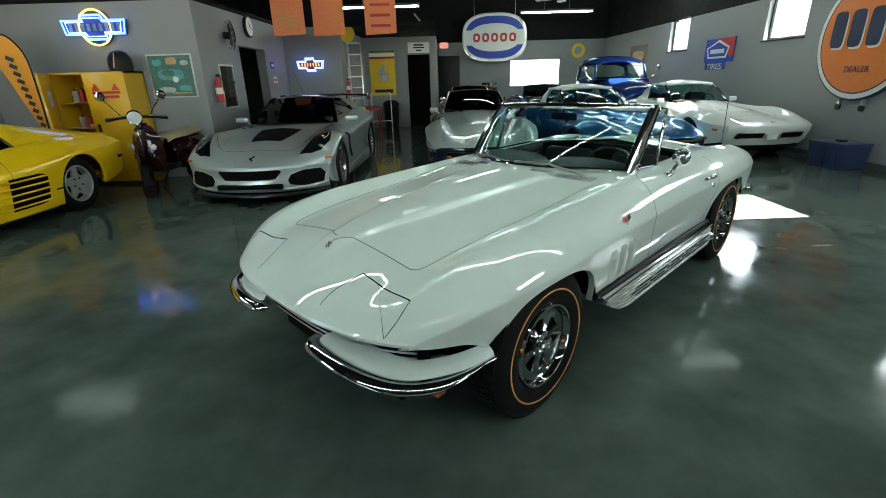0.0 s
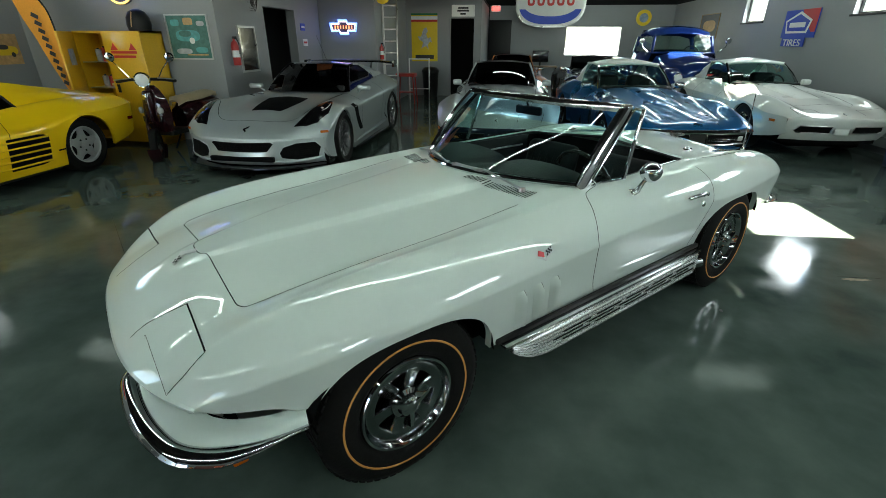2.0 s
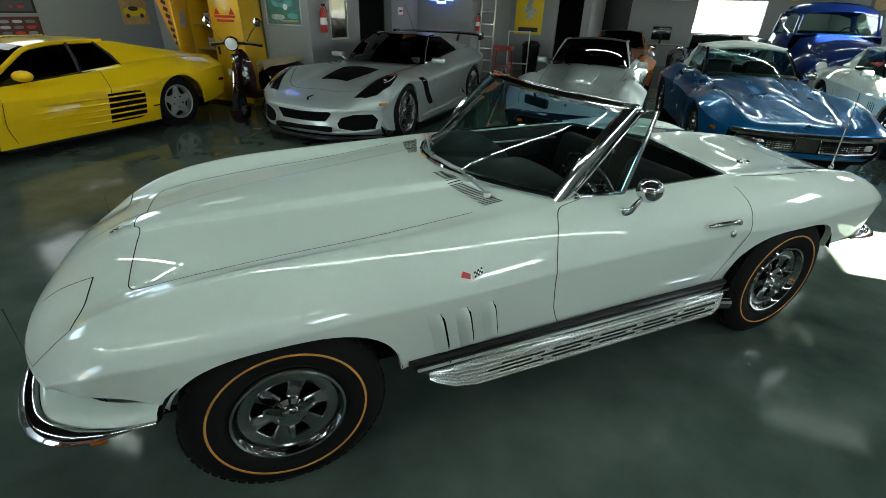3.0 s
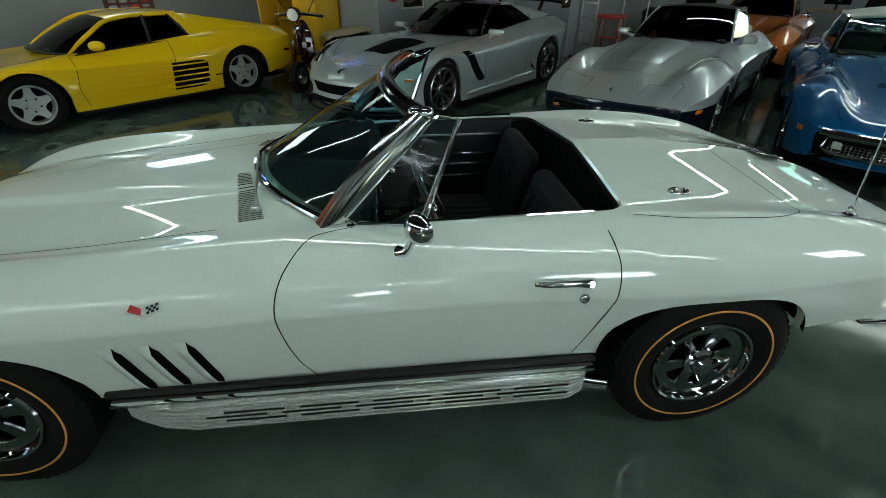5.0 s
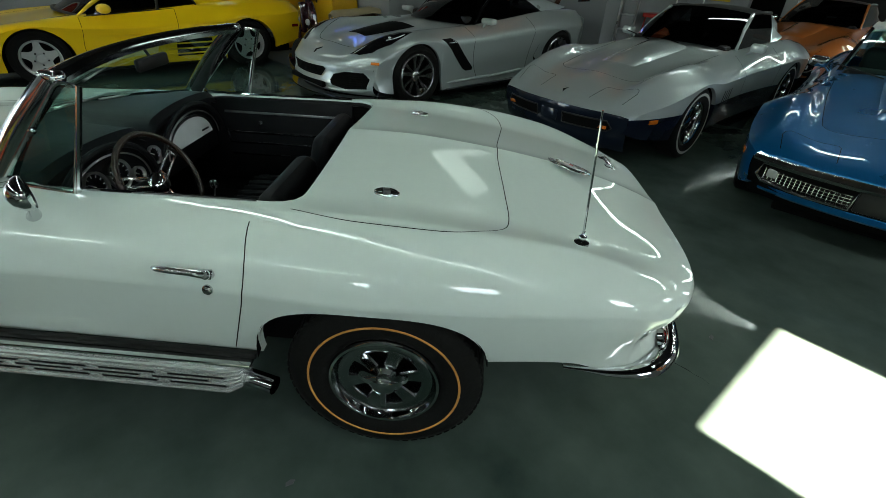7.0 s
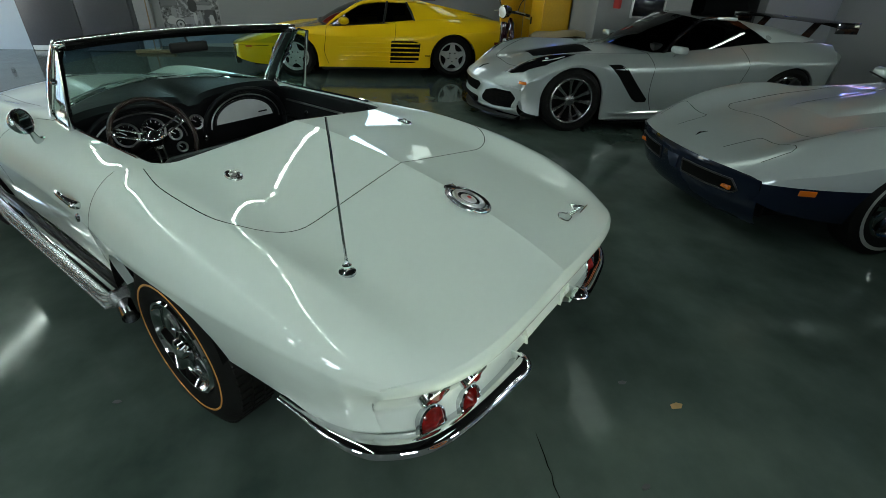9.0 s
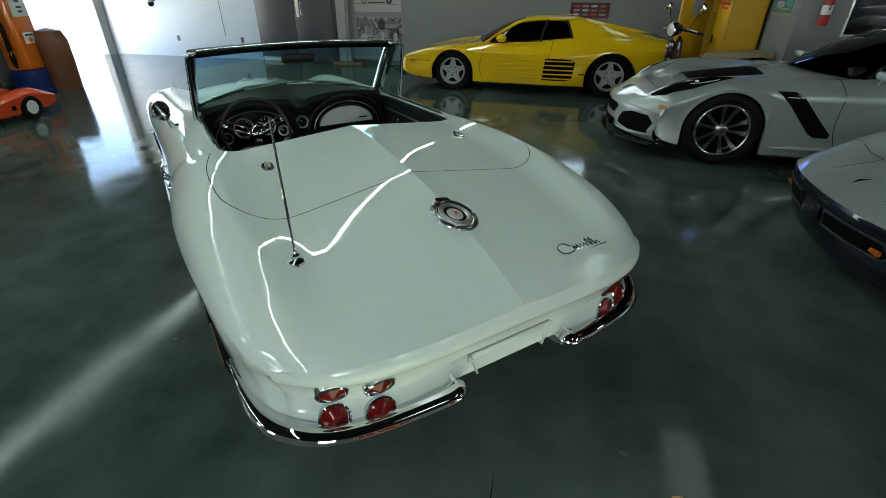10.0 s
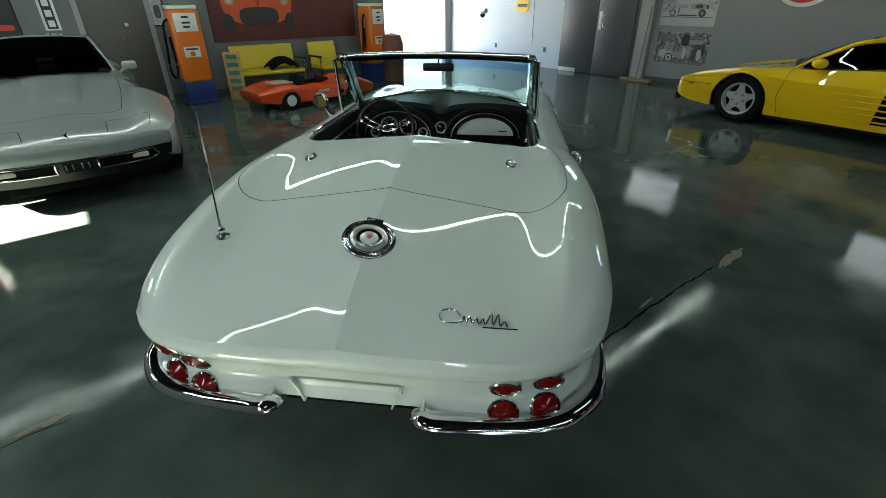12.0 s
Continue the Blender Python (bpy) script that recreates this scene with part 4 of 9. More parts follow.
    part("mirror_glass", lathe([(0.049, 0.007), (0, 0.008)], face, 32), "chrome", mm)
    im = tube([Vector((1.40, 0, 1.215)), Vector((1.42, 0, 1.175))], 0.006, 8)
    box(1.405, 1.43, -0.10, 0.10, 1.145, 1.195, 0.012, bm=im)
    part("interior_mirror", im, "black", car, "black inside mirror on a chrome stalk")
    # handles, locks, badges
    for s in (-1, 1):
        p, n = dr.side(1.94, 0.79, s)
        hb = tube([dr.side(1.825, 0.757, s)[0] + n * 0.008, dr.side(1.85, 0.758, s)[0] + n * 0.026, dr.side(1.89, 0.758, s)[0] + n * 0.030, dr.side(1.95, 0.757, s)[0] + n * 0.030, dr.side(1.985, 0.755, s)[0] + n * 0.022, dr.side(2.005, 0.753, s)[0] + n * 0.006], [0.007, 0.010, 0.011, 0.011, 0.014, 0.017], 10)
        hd = part("door_handle", hb, "chrome", car, "chrome door handle")
        part("push_button", lathe([(0.015, 0), (0.014, 0.026), (0.010, 0.030), (0, 0.030)], facing(dr.side(1.998, 0.753, s)[0], n), 20), "chrome", hd)
        p, n = dr.side(1.988, 0.705, s)
        part("door_lock", lathe([(0.017, 0), (0.016, 0.005), (0.010, 0.008), (0, 0.008)], facing(p, n), 20), "chrome", car, "round chrome key lock")
        p, n = dr.side(0.66, 0.75, s)
        f = facing(p + n * 0.001, n) @ Matrix.Scale(0.9, 4)
        bd = plate([(-0.062, 0.006), (-0.02, -0.008), (0, -0.022), (0.02, -0.008), (0.066, 0.012), (0.02, 0.0), (0, -0.010), (-0.02, 0.0)], 0.005, f)
        plate([(0.006, -0.004), (0.046, 0.010), (0.050, 0.036), (0.012, 0.026)], 0.004, f, bd)
        bo = part("fender_badge", bd, "badge_silver", car, "crossed-flag chrome badge")
        part("red_flag", plate([(-0.048, 0.012), (-0.010, -0.003), (-0.006, 0.018), (-0.036, 0.034)], 0.003, f @ Matrix.Translation((0, 0, 0.004))), flat("badge_red", (0.6, 0.05, 0.05)), bo)
        chk = bmesh.new()
        for i in range(5):
            for j in range(3):
                if (i + j) % 2 == 0:
                    plate([(0.010 + i * 0.0075, -0.001 + j * 0.008 + i * 0.0026), (0.0172 + i * 0.0075, 0.0016 + j * 0.008 + i * 0.0026), (0.0172 + i * 0.0075, 0.0092 + j * 0.008 + i * 0.0026), (0.010 + i * 0.0075, 0.0066 + j * 0.008 + i * 0.0026)], 0.003, f @ Matrix.Translation((0, 0, 0.004)), chk)
        part("chequered_flag", chk, "black", bo)
        # three slanted side gills that open to the rear
        for i in range(3):
            x = 0.555 + 0.105 * i
            rows, back = [], []
            for q in range(9):
                u = q / 8
                px, pz = x - 0.034 + 0.052 * u, 0.640 - 0.215 * u
                fade = min(1.0, 7 * u + 0.02, 7 * (1 - u) + 0.02)
                a, b, c = (dr.side(px + d, pz, s)[0] for d in (-0.034, 0.012, 0.029))
                o = Vector((0, s, 0))
                rows.append([a + o * 0.0005, a.lerp(b, 0.5) + o * 0.013 * fade, b + o * 0.024 * fade, b + Vector((0.003, 0, 0)) + o * 0.022 * fade])
                back.append([b + Vector((0.003, 0, 0)) + o * 0.0216 * fade, b + Vector((0.006, 0, 0)) + o * 0.001, b.lerp(c, fade) + o * 0.0012])
            g = part("gill", grid(rows), "white_paint", car, "raised slanted side gill")
            part("slit", grid(back), "gap", g, "black rear-facing slit", smooth=0)
    p, n = dr.top(-0.505, 0.0)
    emb = plate([(-0.05, 0.02), (-0.015, -0.01), (0, -0.03), (0.015, -0.01), (0.05, 0.02), (0.045, 0.045), (0.008, 0.015), (-0.008, 0.015), (-0.045, 0.045)], 0.006, facing(p + n * 0.002, n, Vector((0, -1, 0))))
    e0 = part("hood_badge", emb, "badge_silver", car, "crossed-flag chrome nose badge")
    chk = bmesh.new()
    for i in range(4):
        for j in range(3):
            if (i + j) % 2 == 0:
                plate([(0.010 + 0.009 * i, 0.004 + 0.009 * j + 0.004 * i), (0.0185 + 0.009 * i, 0.008 + 0.009 * j + 0.004 * i), (0.0185 + 0.009 * i, 0.0165 + 0.009 * j + 0.004 * i), (0.010 + 0.009 * i, 0.0125 + 0.009 * j + 0.004 * i)], 0.003, facing(p + n * 0.006, n, Vector((0, -1, 0))), chk)
    part("chequered_flag", chk, "black", e0)
    # filler cap
    p, n = dr.top(3.18, 0.0)
    f = facing(p, n, Vector((0, 1, 0))) @ Matrix.Scale(0.84, 4)
    cap = part("filler_cap", lathe([(0.110, 0.0), (0.108, 0.006), (0.104, 0.009), (0.099, 0.010), (0.095, 0.006), (0.091, 0.010), (0.086, 0.009), (0.082, 0.006)], f, 48), "polished", car, "round chrome fuel filler lid with a flag emblem")
    part("dark_ring", lathe([(0.083, 0.004), (0.074, 0.005)], f, 48), "gloss_black", cap)
    part("inner_ring", lathe([(0.076, 0.004), (0.073, 0.011), (0.064, 0.012), (0.060, 0.007), (0.057, 0.012), (0.052, 0.008)], f, 48), "brushed", cap)
    part("dark_ring", lathe([(0.053, 0.007), (0.050, 0.006), (0.036, 0.006)], f, 48), "gloss_black", cap)
    part("emblem_disc", lathe([(0.038, 0.005), (0.035, 0.010), (0.030, 0.011), (0, 0.0115)], f, 40), "badge_silver", cap)
    part("emblem", plate([(-0.010, -0.008), (0.008, -0.012), (0.011, 0.0), (-0.006, 0.008)], 0.003, f @ Matrix.Translation((0, 0.004, 0.0125))), flat("badge_red", (0.5, 0.03, 0.03)), cap)
    part("hinge", box(-0.012, 0.012, -0.035, 0.035, 0, 0.012, 0.003, m=f @ Matrix.Translation((-0.105, 0, 0))), "gloss_black", cap)
    # lid locks and aerial
    for s in (-1, 1):
        p, n = dr.top(2.47, s * 0.475)
        f = facing(p, n, Vector((0, 1, 0)))
        lk = part("lid_lock", lathe([(1.0, 0.0), (0.97, 0.005), (0.86, 0.008), (0.78, 0.006), (0.70, 0.003), (0, 0.003)], f @ Matrix.Diagonal((0.046, 0.026, 1, 1)), 32), "polished", car, "oval chrome lid lock")
        part("lock_barrel", lathe([(0.013, 0.005), (0.012, 0.016), (0, 0.018)], f, 16), "brushed", lk)
    p, n = dr.top(3.14, -0.56)
    an = part("aerial", lathe([(0.026, 0), (0.025, 0.008), (0.019, 0.011), (0.010, 0.016), (0.014, 0.024), (0.014, 0.030), (0.006, 0.038), (0.005, 0.05), (0, 0.052)], Matrix.Translation(p), 20), "chrome", car, "thin chrome aerial")
    part("mast", tube([p + Vector((0, 0, 0.04)), p.lerp(Vector((3.115, -0.56, 1.235)), 0.55), Vector((3.112, -0.56, 1.235))], [0.0045, 0.0038, 0.003], 8), "chrome", an)
    # bars for the script on the tail: a swirl and an underline
    sc = bmesh.new()
    sw = spline([(3.435, 0.335, 0), (3.415, 0.31, 0), (3.43, 0.275, 0), (3.462, 0.285, 0), (3.458, 0.335, 0), (3.435, 0.345, 0), (3.455, 0.352, 0), (3.434, 0.362, 0), (3.456, 0.370, 0), (3.436, 0.380, 0), (3.456, 0.390, 0), (3.434, 0.400, 0), (3.455, 0.408, 0), (3.412, 0.424, 0), (3.454, 0.430, 0), (3.412, 0.444, 0), (3.455, 0.450, 0), (3.436, 0.462, 0), (3.455, 0.472, 0)], 4)
    tube([dr.top(v.x, v.y)[0] + Vector((0, 0, 0.004)) for v in sw], 0.0026, 6, bm=sc)
    ribbon([dr.top(3.466 - 0.001 * i, 0.40 + 0.0125 * i) for i in range(9)], 0.005, 0.004, bm=sc)
    part("tail_script", sc, "polished", car, "chrome script flourish with a bar under it")
    # tail lamps
    def tail_at(y, z):
        r = td.cast((5, y, z), (-1, 0, 0))
        return (r[0], r[1]) if r else (Vector((3.5, y, z)), Vector((1, 0, 0)))

    for s in (-1, 1):
        for y in (0.474, 0.598):
            for z, tilt in ((0.461, 0.30), (0.571, -0.45)):
                p, n = tail_at(s * y, z)
                n = Vector((1, s * (0.05 if y < 0.5 else 0.22), tilt)).normalized()
                f = facing(p + n * 0.003, n) @ Matrix.Scale(0.96, 4)
                b = part("tail_lamp", lathe([(0.050, -0.014), (0.050, 0.008), (0.045, 0.012), (0.041, 0.008), (0.040, 0.003)], f, 36), "chrome", car, "round red tail lamp in a chrome ring")
                part("lens", lathe([(0.0415, 0.004), (0.032, 0.012), (0.018, 0.015), (0.011, 0.021), (0, 0.022)], f, 36), "red_lens", b, "red lens")
    # number plate recess
    p, n = tail_at(0.0, 0.52)
    part("plate_panel", box(p.x - 0.02, p.x + 0.004, -0.150, 0.150, 0.448, 0.528, 0.004), "white_paint", car, "blank white plate panel")
    part("plate_frame", tube([(p.x + 0.004, -0.168, 0.505), (p.x + 0.008, -0.166, 0.536), (p.x + 0.008, 0.166, 0.536), (p.x + 0.004, 0.168, 0.505)], 0.004, 8), "brushed", car, "thin bright line round the plate recess")
    for s in (-1, 1):
        rows = [[Vector((p.x + d, s * y, z)) for y, z in ((0.135, 0.452), (0.150, 0.500), (0.172, 0.538))] for d in (-0.01, 0.022)]
        part("plate_bracket", thick(grid(rows), 0.006), "white_paint", car, "white bracket beside the plate", smooth=0)
        part("bumper_end", box(3.46, 3.575, s * 0.236 - 0.006, s * 0.236 + 0.006, 0.43, 0.490, 0.005), "white_paint", car, "white upright behind the bumper end")
    # bumpers
    blade = [(-0.036, -0.026), (0.004, -0.029), (0.026, -0.026), (0.040, -0.018), (0.045, -0.008), (0.038, 0.005), (0.022, 0.016), (0.002, 0.020), (-0.016, 0.012), (-0.036, -0.004)]
    for s in (-1, 1):
        path = spline([(3.562, s * 0.245, 0.468), (3.572, s * 0.25, 0.465), (3.566, s * 0.30, 0.455), (3.544, s * 0.46, 0.443), (3.517, s * 0.592, 0.441), (3.470, s * 0.683, 0.443), (3.378, s * 0.760, 0.448), (3.250, s * 0.800, 0.460), (3.10, s * 0.816, 0.481)], 6)
        k = len(path)
        prof = [[(u * s * (1 if i < k - 14 else max(0.25, (k - 1 - i) / 13)), v * (1 if i < k - 14 else max(0.2, (k - 1 - i) / 13))) for u, v in blade] for i in range(k)]
        part("rear_bumper", sweep(path, prof), "chrome", car, "chrome rear corner bumper")
        path = spline([(-0.740, s * 0.235, 0.464), (-0.765, s * 0.243, 0.460), (-0.775, s * 0.29, 0.454), (-0.772, s * 0.42, 0.447), (-0.750, s * 0.55, 0.440), (-0.702, s * 0.675, 0.436), (-0.615, s * 0.758, 0.437), (-0.50, s * 0.812, 0.449), (-0.368, s * 0.845, 0.468)], 6)
        k = len(path)
        prof = [[(-u * s * (1 if i < k - 12 else max(0.25, (k - 1 - i) / 11)), v * (1 if i < k - 12 else max(0.25, (k - 1 - i) / 11))) for u, v in blade] for i in range(k)]
        part("front_bumper", sweep(path, prof), "chrome", car, "chrome front corner bumper")
        part("front_turn_lamp", box(-0.585, -0.535, s * 0.735 - 0.022, s * 0.735 + 0.022, 0.350, 0.380, 0.009), "amber", car, "small amber turn lamp below the bumper")
    # grille: dark mouth with thin horizontal bars, white inner pan above the bumpers
    mouth = sh.face(True, [(0.05, 0.570, 0.985), (0.09, 0.565, 0.95), (0.11, 0.44, 0.95), (0.10, 0.42, 0.95)])
    part("grille_mouth", mouth, "gap", car, "dark grille opening")
    e = sh.edge(True)
    for i in range(4):
        part("grille_bar", tube([Vector((p.x + 0.07, p.y * 0.9, 0.525 - 0.022 * i)) for p in e[::2]], 0.004, 6), "brushed", car, "thin bright horizontal grille bar")
    for s in (-1, 1):
        path = spline([(-0.740, s * 0.235, 0.464), (-0.765, s * 0.243, 0.460), (-0.775, s * 0.29, 0.454), (-0.772, s * 0.42, 0.447), (-0.750, s * 0.55, 0.440), (-0.702, s * 0.675, 0.436), (-0.615, s * 0.758, 0.437), (-0.50, s * 0.812, 0.449), (-0.368, s * 0.845, 0.468)], 6)[7:]
        rows = []
        for i, p in enumerate(path):
            d = path[min(i + 1, len(path) - 1)] - path[max(i - 1, 0)]
            n = Vector((-d.y, d.x, 0)).normalized()
            n = n if n.x * (0.2 - p.x) - n.y * p.y > 0 else -n
            w = 1 - 0.6 * (i / (len(path) - 1)) ** 3
            rows.append([p + n * a * w + Vector((0, 0, b * (0.7 + 0.3 * w))) for a, b in ((0.004, -0.012), (0.010, 0.006), (0.03, 0.024), (0.07, 0.032), (0.13, 0.034), (0.14, -0.02))])
        pan = grid(rows)
        bmesh.ops.recalc_face_normals(pan, faces=pan.faces)
        part("bumper_pan", pan, "white_paint", car, "white valance behind the bumper", smooth=60)
    low = sh.face(True, [(0.10, 0.44, 0.94), (0.16, 0.38, 0.92), (0.40, 0.30, 0.90)])
    bmesh.ops.delete(low, geom=[f for f in low.faces if f.calc_center_median().z > 0.45], context="FACES")
    part("front_valance", low, "white_paint", car)
    # side pipes
    for s in (-1, 1):
        prof = []
        for i in range(6):
            z = 0.390 - 0.0195 * i
            prof += [(0.876, z), (0.888, z - 0.003), (0.890, z - 0.008), (0.888, z - 0.013), (0.874, z - 0.0155)]
        prof += [(0.80, 0.279), (0.80, 0.390)]
        rows = []
        for x, f in [(0.50, 0.35), (0.53, 0.55), (0.60, 0.85), (0.70, 1.0), (1.2, 1.0), (1.98, 1.0), (2.03, 0.75), (2.04, 0.4)]:
            rows.append([Vector((x, s * (0.80 + (y - 0.80) * (0.6 + 0.4 * f)), 0.390 + (z - 0.390) * f)) for y, z in prof])
        sp = grid(rows, closed_v=True)
        for r in (rows[0], rows[-1]):
            sp.faces.new([sp.verts.new(q) for q in r])
        bmesh.ops.remove_doubles(sp, verts=sp.verts, dist=1e-5)
        bmesh.ops.recalc_face_normals(sp, faces=sp.faces)
        pp = part("side_pipe", sp, "pipe_metal", car, "ribbed bright metal side exhaust cover", smooth=35)
        for r in range(1, 4):
            for c in range(5):
                x = 0.74 + c * 0.245 + (0.0, 0.06, 0.0, 0.06)[r]
                part("slot", box(x, x + 0.195, s * 0.882 - 0.006, s * 0.882 + 0.006, 0.3725 - r * 0.0195 - 0.0035, 0.3725 - r * 0.0195 + 0.0035), "gap", pp, smooth=0)
        part("sill_strip", box(0.45, 2.07, s * 0.855 - 0.02, s * 0.855 + 0.024, 0.394, 0.409, 0.006), "polished", car, "bright sill strip")
        part("sill_shadow_strip", box(0.43, 2.08, s * 0.835 - 0.008, s * 0.835 + 0.010, 0.410, 0.432, 0.002), "black", car, "black sill strip")
        part("tail_pipe", cyl((1.98, s * 0.82, 0.31), (2.13, s * 0.85, 0.295), 0.032, n=20, cap=False), "chrome", car, "chrome exhaust tip")
    # wheel wells, floor
    for x, (c, r, foot, h, p) in ((0, FRONT_ARCH), (2.512, REAR_ARCH)):
        for o in (-1, 1):
            us = [math.sin(math.pi / 2 * k / 12) for k in range(-12, 13)]
            ring = [(c + (r + 0.003) * u, max(sh.col(11, c + r * u) + 0.002, foot + (h + 0.003) * (1 - abs(u) ** p) ** (1 / p))) for u in us]
            well = grid([[Vector((a, o * 0.845, b)), Vector((a, o * 0.80, b + 0.02)), Vector((a, o * 0.55, b + 0.03))] for a, b in ring])
            well.faces.new([well.verts.new((a, o * 0.55, b + 0.03)) for a, b in ring])
            part("wheel_well", well, "gap", car, "dark wheel well", smooth=0)
            knockoff_wheel(car, x, o)
    part("underbody", box(-0.55, 3.3, -0.5, 0.5, 0.17, 0.36, 0.02), "gap", car)
    interior(car)
    return car


def thing_part(name, parent):
    ob = new(name)
    ob.empty_display_size = 0.05
    ob.parent = parent
    return ob


def cushion(rows_spec, parent, name, mat="vinyl", label=""):
    """Soft upholstery: boxes with rounded edges."""
    bm = bmesh.new()
    for x0, x1, y0, y1, z0, z1, b, m in rows_spec:
        box(x0, x1, y0, y1, z0, z1, b, bm=bm, seg=4, m=m)
    return part(name, bm, mat, parent, label)


def interior(car):
    tub = bmesh.new()
    # floor pan, sides, bulkheads (open box)
    x0, x1, w, z0, z1 = 0.95, 2.27, 0.622, 0.30, 0.875
    grid([[Vector((x0, -w, z1 - 0.10)), Vector((x0, -w, z0)), Vector((x0, w, z0)), Vector((x0, w, z1 - 0.10))], [Vector((x1, -w, z1)), Vector((x1, -w, z0)), Vector((x1, w, z0)), Vector((x1, w, z1))]], tub)
    for x in (x0, x1):
        tub.faces.new([tub.verts.new(p) for p in ((x, -w, z0), (x, w, z0), (x, w, z1 - (0.1 if x == x0 else 0)), (x, -w, z1 - (0.1 if x == x0 else 0)))])
    part("cabin_tub", tub, "carpet", car, "black carpeted footwells", smooth=0)
    for s in (-1, 1):
        dp = thing_part("door_panel", car)
        part("card", box(1.05, 2.08, s * 0.606 - 0.012, s * 0.606 + 0.012, 0.40, 0.875, 0.008), "vinyl", dp, "black vinyl door card")
        for z in (0.80, 0.685, 0.625, 0.555):
            part("trim_strip", box(1.35, 2.02, s * 0.590 - 0.003, s * 0.590 + 0.003, z - 0.006, z + 0.006, 0.002), "chrome" if z < 0.7 else "brushed", dp)
        part("knob", lathe([(0.016, 0), (0.016, 0.01), (0.008, 0.02), (0, 0.021)], facing(Vector((1.55, s * 0.592, 0.745)), Vector((0, -s, 0))), 16), "chrome", dp)
        cr = tube([(1.36, s * 0.59, 0.71), (1.36, s * 0.565, 0.71), (1.37, s * 0.56, 0.64)], 0.007, 8)
        part("window_crank", cr, "chrome", dp)
        seat = thing_part("bucket_seat", car)
        yc = s * 0.31
        cushion([(1.50, 1.98, yc - 0.23, yc + 0.23, 0.34, 0.47, 0.05, Matrix.Rotation(0.0, 4, "Y"))], seat, "cushion", label="black vinyl seat cushion")
        k = Matrix.Translation((1.95, yc, 0.42)) @ Matrix.Rotation(radians(14), 4, "Y")
        cushion([(-0.045, 0.065, -0.225, 0.225, 0.0, 0.455, 0.055, k)], seat, "backrest", label="black vinyl bucket backrest")
        rb = bmesh.new()
        for i in range(5):
            tube([k @ Vector((-0.05, -0.13 + 0.065 * i, 0.06)), k @ Vector((-0.056, -0.13 + 0.065 * i, 0.24)), k @ Vector((-0.040, -0.13 + 0.065 * i, 0.38))], [0.016, 0.016, 0.004], 8, bm=rb)
        part("backrest_pleats", rb, "vinyl", seat)
        rb = bmesh.new()
        for i in range(5):
            tube([(1.53, yc - 0.13 + 0.065 * i, 0.466), (1.72, yc - 0.13 + 0.065 * i, 0.472), (1.92, yc - 0.13 + 0.065 * i, 0.466)], 0.018, 8, bm=rb)
        part("cushion_pleats", rb, "vinyl", seat)
    # dashboard: two hoods, gauges, glove panel
    dash = thing_part("dashboard", car)
    rows = []
    for i in range(41):
        y = -0.60 + 1.20 * i / 40
        a = abs(abs(y) - 0.31) / 0.28
        hump = 0.10 * math.sqrt(max(0.0, 1 - a * a)) if a < 1 else 0.0
        b = 0.872 + 0.98 * y * y
        top = 0.865 + 0.45 * hump
        rows.append([Vector((b, y, 0.930 - 0.09 * y * y)), Vector((max(1.17, b + 0.03), y, 0.892 + 0.35 * hump)), Vector((max(1.29, b + 0.05), y, top + 0.02 * (hump > 0))), Vector((1.315, y, top - 0.008)), Vector((1.31, y, top - 0.03)), Vector((1.28, y, 0.84 + 0.3 * hump)), Vector((1.27, y, 0.60)), Vector((1.20, y, 0.56))])
    db = grid(rows)
    bmesh.ops.recalc_face_normals(db, faces=db.faces)
    part("dash_pad", db, "vinyl", dash, "black padded dashboard with two hoods")
    for s in (-1, 1):
        arc = [Vector((1.318, s * 0.31 + 0.275 * math.cos(a), 0.695 + 0.205 * math.sin(a))) for a in np.linspace(0, math.pi, 25)]
        part("hood_rim", tube(arc, 0.013, 8), "vinyl", dash, "padded rim of the hood")
        inn = [Vector((1.316, s * 0.31 + 0.235 * math.cos(a), 0.70 + 0.165 * math.sin(a))) for a in np.linspace(0, math.pi, 25)]
        part("bright_rim", tube(inn, 0.004, 6), "brushed", dash)
    gp = [(0.20 * math.cos(a), 0.125 * math.sin(a)) for a in np.linspace(0, math.pi, 20)]
    gl = plate(gp, 0.006, facing(Vector((1.300, 0.31, 0.715)), Vector((1, 0, 0.12))))
    part("glove_panel", gl, flat("glove_silver", (0.55, 0.57, 0.56), 0.35), dash, "silver-grey half-round glove box panel")
    part("glove_script", box(1.309, 1.313, 0.40, 0.46, 0.742, 0.750), "black", dash)
    part("glove_rim", tube([Vector((1.306, 0.31 + x, 0.715 + y)) for x, y in gp], 0.006, 6), "black", dash)
    gauges = [(-0.37, 0.765, 0.062), (-0.235, 0.765, 0.062), (-0.475, 0.715, 0.036), (-0.13, 0.72, 0.036), (-0.50, 0.64, 0.03), (-0.11, 0.64, 0.03), (0.0, 0.76, 0.042)]
    for y, z, r in gauges:
        f = facing(Vector((1.296, y, z)), Vector((1, 0, 0.15)))
        g = part("gauge", lathe([(r, 0), (r, 0.014), (r - 0.008, 0.012), (r - 0.010, 0.004)], f, 28), "brushed", dash, "round black gauge in a bright ring")
        part("dial", lathe([(r - 0.008, 0.005), (0, 0.005)], f, 28), "gloss_black", g)
        nd = bmesh.new()
        for q in range(9):
            k = f @ Matrix.Rotation(radians(-120 + 30 * q), 4, "Z")
            box(-0.0012, 0.0012, r * 0.62, r * 0.78, 0.005, 0.0065, bm=nd, m=k)
